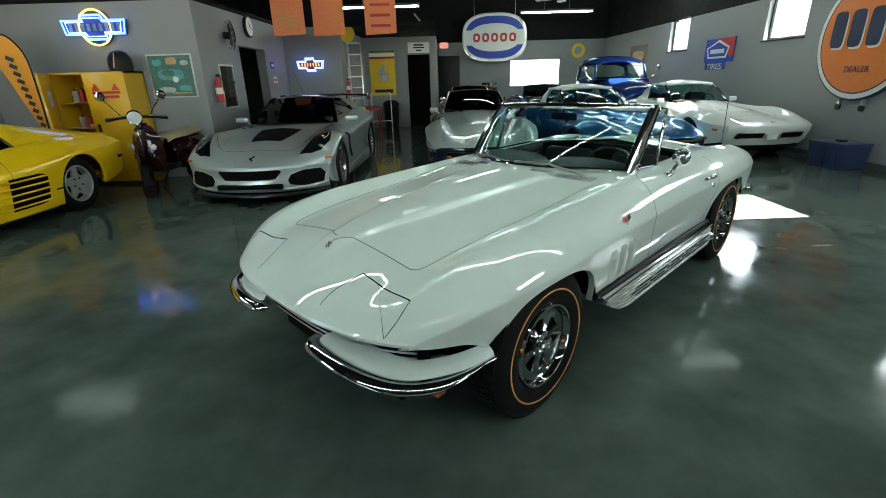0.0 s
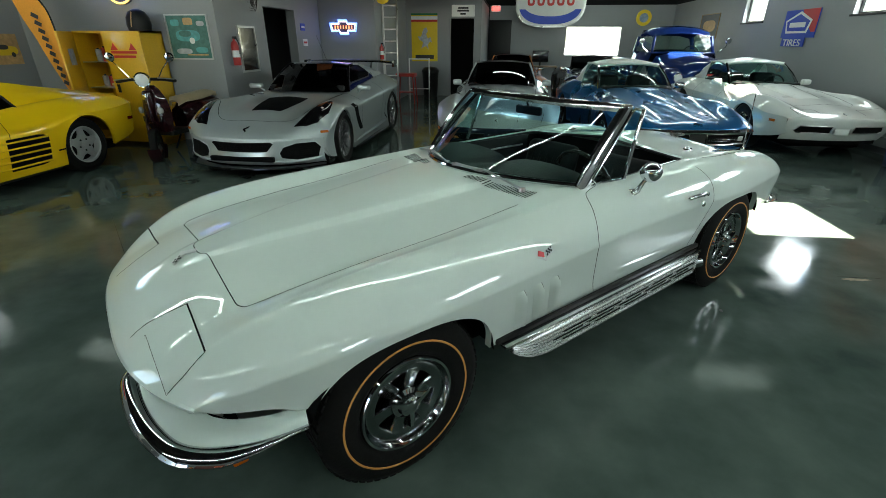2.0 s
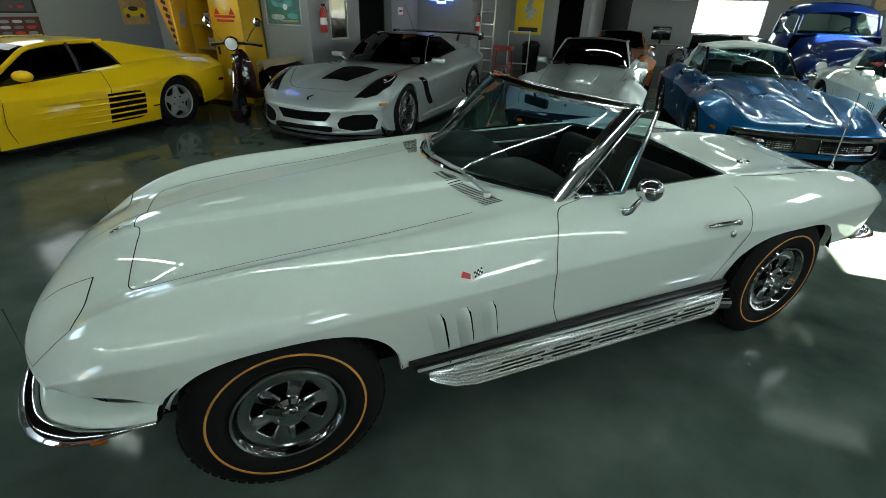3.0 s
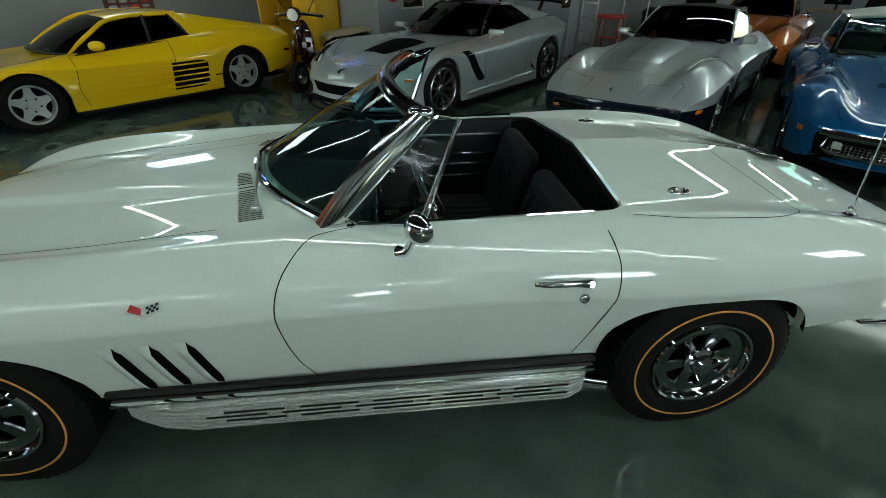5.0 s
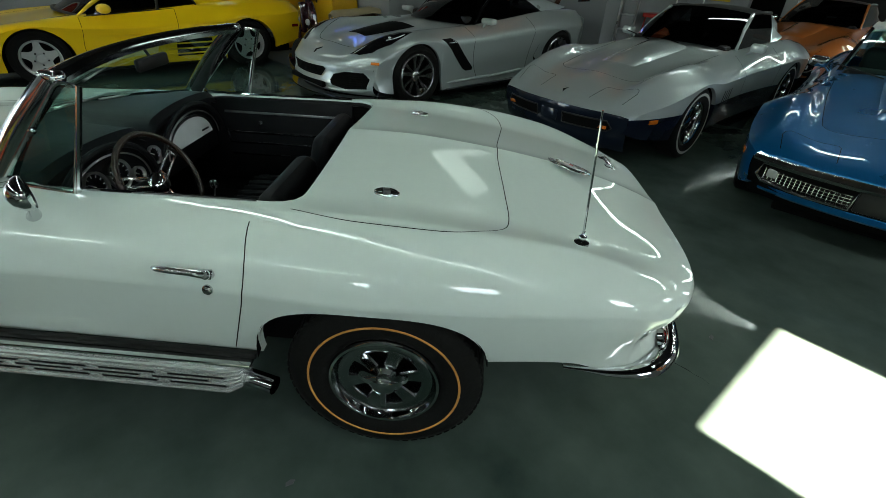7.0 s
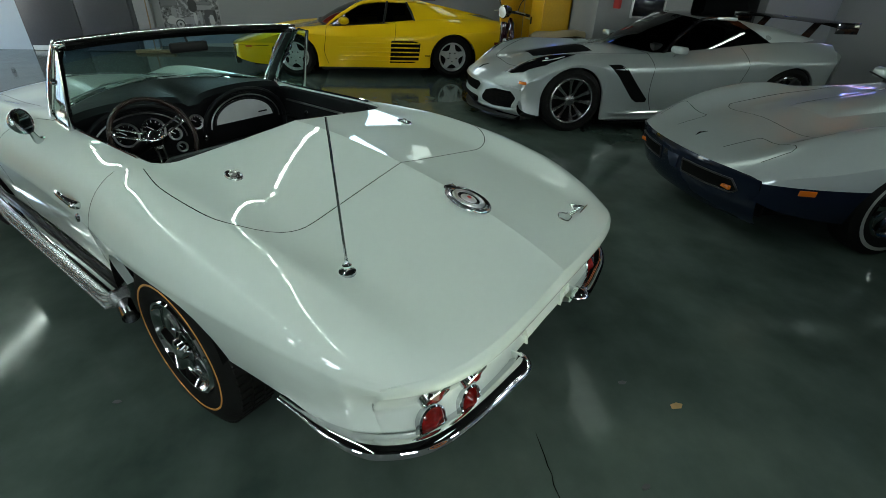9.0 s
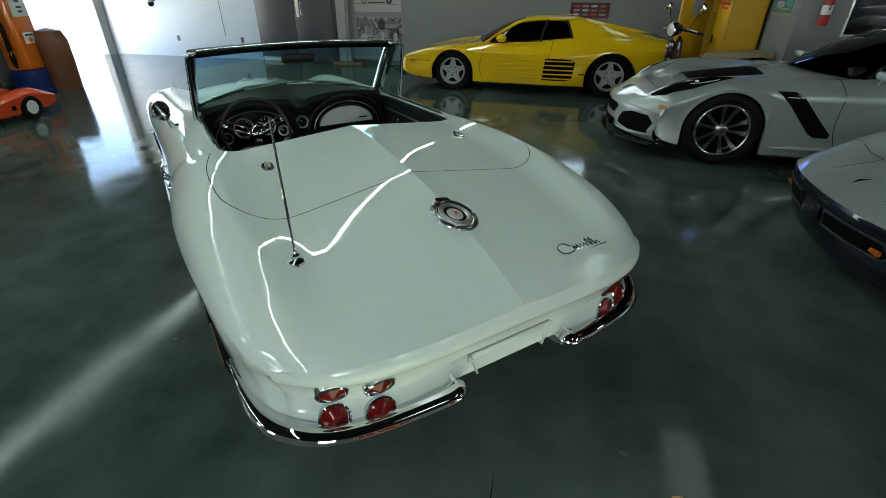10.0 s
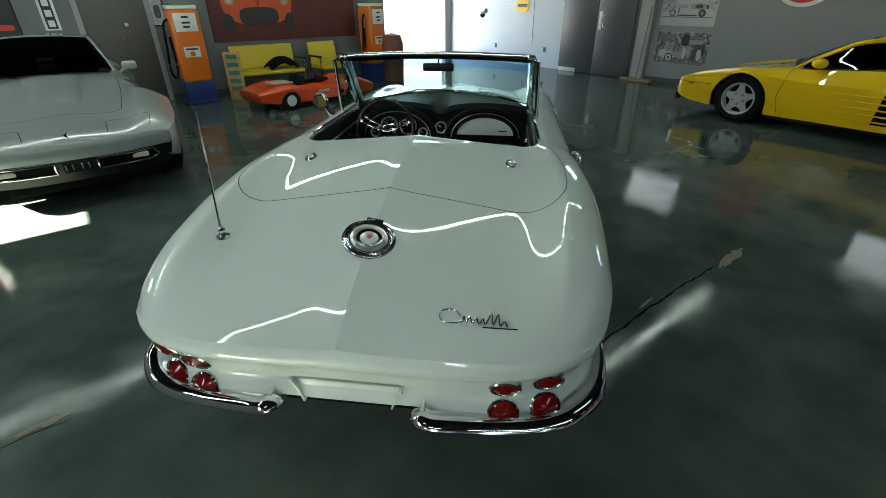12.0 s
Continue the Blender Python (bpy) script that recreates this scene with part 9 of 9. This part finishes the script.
    for x, w, z0, z1 in ((0.60, 0.12, 0.30, 0.66), (0.68, 0.19, 0.28, 0.72), (0.95, 0.23, 0.28, 0.74), (1.30, 0.21, 0.36, 0.74), (1.52, 0.10, 0.50, 0.70)):
        rows.append([Vector((x, y, z)) for y, z in ((-w * 0.7, z0), (-w, (z0 + z1) / 2), (-w * 0.8, z1 - 0.05), (0, z1), (w * 0.8, z1 - 0.05), (w, (z0 + z1) / 2), (w * 0.7, z0))])
    part("rear_body", grid(rows), "maroon", t, "rounded maroon rear body", smooth=70)
    rows = []
    for x, w, z in ((0.55, 0.08, 0.74), (0.64, 0.14, 0.79), (0.95, 0.17, 0.80), (1.25, 0.15, 0.83), (1.42, 0.08, 0.80)):
        rows.append([Vector((x, y, zz)) for y, zz in ((-w, z - 0.07), (-w * 0.9, z - 0.01), (0, z + 0.01), (w * 0.9, z - 0.01), (w, z - 0.07))])
    part("seat", thick(grid(rows), 0.03), flat("tan_vinyl", (0.36, 0.29, 0.17), 0.5), t, "tan vinyl seat", smooth=70)
    part("stand", tube([(0.70, 0.10, 0.28), (0.66, 0.22, 0.02)], 0.012, 8), "black", t)
    # bars, lamp and front wheel are turned to one side
    turn = Matrix.Translation((0.10, 0, 0)) @ Matrix.Rotation(radians(30), 4, "Z") @ Matrix.Translation((-0.10, 0, 0))
    for ob in t.children:
        if ob.name.split(".")[0] in ("front_mudguard", "fork", "headset", "head_lamp", "lens", "handlebar", "lever", "mirror_stem", "mirror") or (ob.name.startswith("tyre") and ob.data.vertices[0].co.x < 0.6):
            ob.data.transform(turn)
            for piece in ob.children:
                piece.data.transform(turn)


scooter()

# ---- things at the far end ----
t = thing("ladder", "pale aluminium ladder leaning in the recess", "ladder", pose(-2.34, 12.45, 0, -4, 0, 0))
for s in (-0.17, 0.17):
    part("rail", box(s - 0.015, s + 0.015, -0.03, 0.03, 0, 2.45, 0.005), "brushed", t)
for i in range(9):
    part("rung", box(-0.16, 0.16, -0.02, 0.02, 0.22 + 0.26 * i, 0.25 + 0.26 * i, 0.004), "brushed", t)
t = thing("pole_sign", "round yellow sign on a thin pole", "sign", pose(-2.42, 12.3, 0))
part("pole", cyl((0, 0, 0), (0, 0, 2.4), 0.012, n=8), "brushed", t)
part("disc", lathe([(0, 0.012), (0.19, 0.012), (0.19, -0.012), (0, -0.012)], pose(0, -0.02, 2.5, 90, 0, 0), 32), "sign_yellow", t)
part("foot", lathe([(0, 0), (0.15, 0), (0.15, 0.02), (0, 0.03)], None, 20), "black", t)
t = thing("trash_can", "black plastic waste bin with a domed lid", "bin", pose(-1.75, 14.9, 0))
part("drum", lathe([(0, 0), (0.20, 0), (0.24, 0.70), (0.25, 0.72)], None, 28), "black", t)
part("lid", lathe([(0.255, 0.70), (0.25, 0.76), (0.18, 0.83), (0, 0.86)], None, 28), "black", t)
t = thing("tool_stand", "red steel shop stand with splayed legs", "stand", pose(-2.15, 13.4, 0))
part("tray", box(-0.25, 0.25, -0.2, 0.2, 0.68, 0.76, 0.01), "steel_paint", t)
for x in (-0.2, 0.2):
    for y in (-0.15, 0.15):
        part("leg", tube([(x, y, 0.68), (x * 1.25, y * 1.25, 0.0)], 0.014, 8), "steel_paint", t)
part("lower_shelf", box(-0.2, 0.2, -0.15, 0.15, 0.28, 0.30), "steel_paint", t)
t = thing("pipe_rack", "white metal pipe rack", "rack", pose(-1.95, 14.2, 0))
for x in (-0.28, 0.28):
    part("upright", cyl((x, 0, 0), (x, 0, 1.10), 0.016), "white_plastic", t)
for z in (0.3, 1.08):
    part("rail", cyl((-0.28, 0, z), (0.28, 0, z), 0.014), "white_plastic", t)
t = thing("storage_bin", "blue plastic storage tote with lid beside the wall", "storage bin", pose(5.92, 7.32, 0, 0, 0, 4) @ Matrix.Scale(0.84, 4))
part("tub", grid([[Vector((x * w, y * d, z)) for x, y in ((-1, -1), (1, -1), (1, 1), (-1, 1), (-1, -1))] for z, w, d in ((0.0, 0.22, 0.33), (0.02, 0.235, 0.345), (0.40, 0.26, 0.37))]), flat("blue_plastic", (0.03, 0.045, 0.11), 0.4), t, smooth=0)
part("lid", box(-0.275, 0.275, -0.385, 0.385, 0.40, 0.445, 0.012), "blue_plastic", t)
part("latch", box(-0.05, 0.05, -0.10, 0.06, 0.445, 0.48, 0.01), "black", t)
for k in (-0.25, 0.0, 0.25):
    part("rib", box(-0.262, -0.235, k - 0.015, k + 0.015, 0.02, 0.39, 0.004), "blue_plastic", t)
t = thing("workbench_monitor", "black monitor on a thin stand by the end wall", "monitor", pose(1.6, 18.6, 0))
part("desk", box(-0.6, 0.6, -0.3, 0.3, 0.70, 0.74, 0.005), "wood", t)
for x in (-0.55, 0.55):
    part("leg", box(x - 0.03, x + 0.03, -0.25, 0.25, 0, 0.70), "black", t)
part("screen", box(-0.28, 0.28, -0.02, 0.02, 0.86, 1.24, 0.008), "gloss_black", t)
part("neck", box(-0.03, 0.03, 0.0, 0.03, 0.74, 0.90), "black", t)

# ---- the mural wall ----
t = thing("mural", "wide dark red mural with the nose of an orange-red racing car", "mural", on_wall("south", -1.12, 1.58, 0.0))
patch(t, "panel", rect(2.86, 1.38), "print_brown", 0.0, 0.03)
patch(t, "upper_field", shifted(rect(2.86, 0.55), 0, 0.41), flat("print_maroon", (0.16, 0.045, 0.03)), 0.031)
M["red_print"] = material("print_vermilion", (0.62, 0.10, 0.03), 0.35)
patch(t, "car_body", shifted(oval(1.30, 0.92, 40, 3), -0.55, 0.04), "red_print", 0.036)
patch(t, "car_mouth", shifted(oval(0.72, 0.30, 32, 3.4), -0.55, -0.28), "ink", 0.041)
for s in (-0.50, 0.50):
    patch(t, "car_lamp", shifted(oval(0.17, 0.20), -0.55 + s, 0.0), "print_tan", 0.041)
    patch(t, "car_lamp_glass", shifted(oval(0.11, 0.13), -0.55 + s, 0.0), "print_grey", 0.045)
    patch(t, "car_wheel", shifted(oval(0.20, 0.30), -0.55 + s * 1.15, -0.38), "ink", 0.041)
patch(t, "car_crease", shifted(oval(0.10, 0.5), -0.55, 0.12), "sign_red", 0.041)


def gas_pump(m, label):
    t = thing("fuel_pump", label, "fuel pump", m, "old fuel pumps")
    part("plinth", box(-0.23, 0.23, -0.18, 0.18, 0, 0.36, 0.01), flat("pump_blue", (0.012, 0.03, 0.16), 0.4), t, "dark blue base")
    part("foot", box(-0.26, 0.26, -0.21, 0.21, 0, 0.05, 0.008), "pump_blue", t)
    part("body", box(-0.22, 0.22, -0.17, 0.17, 0.362, 1.44, 0.03, seg=3), "pump_orange", t, "orange enamelled body")
    part("top_cap", box(-0.215, 0.215, -0.165, 0.165, 1.442, 1.50, 0.02, seg=3), "sign_white", t)
    part("top_glass", box(-0.16, 0.16, -0.10, 0.10, 1.50, 1.53, 0.01), flat("pump_green", (0.06, 0.25, 0.08)), t)
    fc = part("dial_panel", box(-0.165, 0.165, -0.185, -0.168, 1.12, 1.39, 0.006), "sign_white", t, "white dial panel")
    for i, (z, w) in enumerate(((1.33, 0.10), (1.25, 0.12), (1.19, 0.10))):
        part("counter", box(-w / 2, w / 2, -0.190, -0.186, z - 0.014, z + 0.014), "ink", fc)
    lp = part("label_plate", box(-0.12, 0.12, -0.178, -0.170, 0.74, 0.90, 0.004), "sign_white", t, "white label plate")
    part("label_bar", box(-0.09, 0.09, -0.181, -0.179, 0.85, 0.875), "sign_navy", lp)
    part("label_disc", lathe([(0.04, 0), (0, 0.002)], pose(0, -0.179, 0.79, 90, 0, 0), 20), "sign_orange", lp)
    part("hose", tube(spline([(-0.22, 0, 1.30), (-0.30, -0.02, 1.22), (-0.33, -0.03, 0.9), (-0.36, -0.03, 0.55), (-0.30, -0.02, 0.42), (-0.25, 0, 0.6), (-0.25, 0, 1.05)], 6), 0.018, 8), "rubber", t, "black hose")
    part("nozzle", tube([(-0.25, 0, 1.05), (-0.26, -0.02, 1.18), (-0.25, -0.08, 1.24)], [0.02, 0.03, 0.014], 8), "brushed", t)
    return t


M["pump_orange"] = material("orange_enamel", (0.70, 0.16, 0.01), 0.35, coat=0.4, vary=0.06)
gas_pump(pose(0.86, -3.15, 0, 0, 0, 180), "orange and blue old fuel pump with black hose, mural wall")
gas_pump(pose(-2.74, -3.35, 0, 0, 0, 200), "orange and blue old fuel pump near the open doorway")
t = thing("drum", "rounded rust-orange drum lid beside the fuel pump", "drum", pose(-3.12, -3.2, 0))
part("drum", lathe([(0, 0), (0.22, 0), (0.24, 0.5), (0.24, 0.75), (0.19, 0.9), (0, 0.95)], None, 28), flat("rust_brown", (0.16, 0.05, 0.02)), t)


def lounge_chair(m, w, label):
    t = thing("lounge_seat", label, "chair", m, "yellow lounge seats")
    part("seat", box(-w / 2, w / 2, -0.28, 0.22, 0.36, 0.44, 0.03, seg=3), "vinyl_yellow", t)
    part("backrest", box(-w / 2, w / 2, -0.03, 0.05, 0.0, 0.42, 0.03, seg=3, m=pose(0, 0.22, 0.42, -12, 0, 0)), "vinyl_yellow", t)
    for s in (-1, 1):
        x = s * (w / 2 + 0.02)
        part("arm_rest", box(x - 0.025, x + 0.025, -0.26, 0.20, 0.58, 0.61, 0.01), "black", t)
        part("side_frame", tube([(x, -0.24, 0.0), (x, -0.22, 0.58), (x, 0.2, 0.58), (x, 0.26, 0.0)], 0.014, 8), "chrome", t)
    return t


lounge_chair(pose(-0.44, -3.25, 0, 0, 0, 180), 1.16, "yellow vinyl two-seat bench with black arms")
lounge_chair(pose(-1.66, -3.25, 0, 0, 0, 184), 0.60, "yellow vinyl armchair with black arms and chrome frame")
t = thing("jacket", "black jacket heaped on the yellow bench", "jacket", pose(-0.62, -3.12, 0.445))
rows = []
for i in range(7):
    rows.append([Vector(((i - 3) * 0.09, (j - 2) * 0.10, max(0.01, 0.20 - 0.012 * ((i - 3) ** 2 + 2 * (j - 2) ** 2) + 0.03 * noise.noise((i * 0.9, j * 0.8, 1))))) for j in range(5)])
part("cloth", thick(grid(rows), 0.02), "carpet", t, smooth=70)
t = thing("sign_board", "narrow pale board with green bars leaning by the bench", "board", pose(0.27, -3.0, 0, 0, 0, 150))
part("board", box(-0.14, 0.14, -0.012, 0.012, 0, 0.78, 0.004), "print_tan", t)
for i in range(5):
    part("text_bar", box(-0.09, 0.09, -0.016, -0.013, 0.15 + 0.13 * i, 0.22 + 0.13 * i), "print_green", t, smooth=0)


KART = [
    (-0.63, 0.30, 0.20, 0.30, 0.31, 0.30, 0.39, 0.27, 0.38, 0.18),
    (-0.40, 0.37, 0.22, 0.36, 0.34, 0.385, 0.44, 0.32, 0.43, 0.14),
    (-0.15, 0.40, 0.23, 0.385, 0.36, 0.465, 0.475, 0.37, 0.46, 0.13),
    (0.0, 0.42, 0.24, 0.40, 0.365, 0.485, 0.485, 0.40, 0.465, 0.13),
    (0.20, 0.43, 0.25, 0.41, 0.36, 0.455, 0.475, 0.37, 0.455, 0.13),
    (0.50, 0.45, 0.26, 0.43, 0.355, 0.40, 0.455, 0.33, 0.44, 0.13),
    (0.95, 0.45, 0.27, 0.43, 0.35, 0.385, 0.45, 0.33, 0.435, 0.13),
    (1.25, 0.45, 0.28, 0.43, 0.36, 0.43, 0.465, 0.36, 0.445, 0.13),
    (1.53, 0.46, 0.28, 0.44, 0.37, 0.505, 0.485, 0.41, 0.465, 0.14),
    (1.80, 0.45, 0.28, 0.43, 0.36, 0.475, 0.475, 0.38, 0.45, 0.16),
    (2.05, 0.42, 0.27, 0.41, 0.34, 0.42, 0.44, 0.36, 0.42, 0.20),
    (2.18, 0.40, 0.26, 0.39, 0.33, 0.39, 0.41, 0.34, 0.40, 0.23),
]


def kiddie_car():
    t = thing("kart", "orange-red miniature open car with white-hubbed wheels", "miniature car", pose(-1.26, -2.015, 0, 0, 0, 9) @ Matrix.Scale(0.80, 4))
    sh = Shell(KART, [(0.0, 0.215, 0.15), (1.53, 0.215, 0.15)], nose=(0.5, -0.2, 2.6), tail=(0.3, 1.9, 2.6), step=0.05, nseg=5, nside=6)
    part("body", sh.skin(lambda x, y, z: not (0.55 < x < 1.35 and abs(y) < 0.27 and z > 0.38)), "red_paint", t, "glossy orange-red body with humped fenders", smooth=40)
    part("nose", sh.face(True, [(-0.01, 0.27, 1.0), (0.0, 0.21, 1.0), (0.05, 0.15, 0.98)]), "red_paint", t)
    part("tail", sh.face(False, [(0.01, 0.36, 1.0), (0.0, 0.28, 1.0), (-0.05, 0.2, 0.98)]), "red_paint", t)
    part("cockpit", box(0.52, 1.38, -0.28, 0.28, 0.15, 0.37), "black", t)
    part("seat_back", box(1.05, 1.15, -0.24, 0.24, 0.2, 0.60, 0.04, seg=3), "vinyl", t)
    part("rear_deck", box(1.30, 1.72, -0.22, 0.22, 0.47, 0.50, 0.012), flat("cream_pad", (0.5, 0.42, 0.28)), t, "cream padded rear deck")
    part("steering_wheel", tube([Vector((0.72 + 0.05 * math.sin(a), 0.13 * math.cos(a), 0.58 + 0.12 * math.sin(a))) for a in np.linspace(0, 2 * math.pi, 21)[:-1]], 0.010, 6, closed=True), "black", t)
    part("wind_screen", box(0.50, 0.52, -0.25, 0.25, 0.445, 0.51, 0.005), "black", t)
    for s in (-1, 1):
        part("side_stripe", box(0.62, 0.88, s * 0.452 - 0.004, s * 0.452 + 0.004, 0.27, 0.32), "print_grey", t)
        part("side_vent", box(0.28, 0.35, s * 0.466 - 0.004, s * 0.466 + 0.004, 0.20, 0.27), "gap", t)
        for x in (0, 1.53):
            m = wheel_basis(x, s * 0.42, 0.188, s)
            w = part("tyre", moved(tyre_mesh(0.188, 0.105, 0.12), m), "rubber", t)
            part("hub", lathe([(0.106, 0.052), (0.097, 0.058), (0.03, 0.048), (0, 0.056)], m, 24), "sign_white", w, "pale round hub")


kiddie_car()
t = thing("push_broom", "wide floor broom standing against the pale column", "broom", pose(-7.0, 0.30, 0))
part("head", box(-0.06, 0.06, -0.35, 0.35, 0.0, 0.06, 0.01), "wood", t)
part("stick", tube([(0.0, 0, 0.05), (-0.14, 0, 1.4)], 0.012, 8), "wood", t)
t = thing("wall_lamp", "dark swivel spot lamp on the pale wall", "lamp", on_wall("west", -4.75, 1.28, 0.0))
part("plate", lathe([(0, 0.02), (0.06, 0.02), (0.06, 0)], None, 20), "black", t)
part("arm", tube([(0, 0, 0.02), (0, -0.03, 0.12), (0.04, -0.06, 0.2)], 0.014, 8), "black", t)
part("head", lathe([(0.03, 0), (0.07, 0.1), (0.075, 0.12)], facing(Vector((0.03, -0.05, 0.18)), Vector((0.8, -0.4, 0.5))), 20), "black", t)
for u in (-4.3, -2.5):
    t = thing("wall_socket", "small grey electrical outlet box", "socket", on_wall("west", u, 0.42, 0.0), "wall sockets")
    part("plate", plate(rect(0.075, 0.12), 0.012), "door_grey", t)
single("pull_cord", tube([(XL + 0.02, -2.95, 1.6), (XL + 0.02, -2.93, 0.5)], 0.006, 6), "black", "thin dark cord hanging on the pale wall", "cord")
# floor wear: an old patched joint and flakes
def floor_scar(x0, x1, y, width, seed):
    """A wandering crack along x."""
    r = random.Random(seed)
    n = int(abs(x1 - x0) / 0.035)
    wob, pts = 0.0, []
    for i in range(n + 1):
        wob = 0.8 * wob + r.uniform(-0.006, 0.006)
        pts.append(Vector((x0 + (x1 - x0) * i / n, y + wob, 0.0015)))
    bm = bmesh.new()
    rows = []
    for i, p in enumerate(pts):
        w = width * (0.35 + 0.65 * r.random()) * min(1, (i + 1) / 4, (n + 1 - i) / 4)
        rows.append([p + Vector((0, w, 0)), p + Vector((0, 0, 0.0006)), p - Vector((0, w * r.uniform(0.4, 1), 0))])
    return grid(rows, bm)


def floor_chip(x, y, length, width, seed):
    """A ragged patch where the sealer has come off."""
    r = random.Random(seed)
    out = [(length * math.cos(a) * r.uniform(0.75, 1.1), width * math.sin(a) * r.uniform(0.55, 1.2)) for a in np.linspace(0, 2 * math.pi, 25)[:-1]]
    return plate(out, 0.0012, pose(x, y, 0.001, 0, 0, 4))


M["bare_concrete"] = material("worn_bare_concrete", (0.21, 0.19, 0.13), 0.7, bump=0.5, grain=70, vary=0.3)
for x0, x1, y, w, seed in ((1.0, -0.42, 5.005, 0.010, 5), (3.32, 3.02, 3.935, 0.006, 6), (2.75, 2.35, 4.98, 0.004, 8)):
    single("floor_crack", floor_scar(x0, x1, y, w, seed), "gap", "thin dark crack in the sealed floor", "crack", kind="structure", smooth=0)
for x, y, a, b, seed in ((-0.60, 5.03, 0.21, 0.035, 2), (3.13, 3.90, 0.10, 0.02, 4), (0.35, 4.965, 0.09, 0.010, 9)):
    single("floor_chip", floor_chip(x, y, a, b, seed), "bare_concrete", "pale chipped patch in the floor sealer", "chip", kind="structure", smooth=0)
for x, y, s in ((2.30, 5.62, 0.03), (2.62, 5.30, 0.02), (2.0, 3.32, 0.018), (2.15, 5.45, 0.02)):
    single("floor_flake", plate([(-s, -s * 0.4), (s * 0.4, -s * 0.5), (s, 0.1 * s), (s * 0.2, s * 0.5), (-s * 0.8, s * 0.3)], 0.003, pose(x, y, 0.001, 0, 0, 40 * x)), "print_tan" if s > 0.025 else "print_dark", "small dry leaf flake on the floor", "debris")
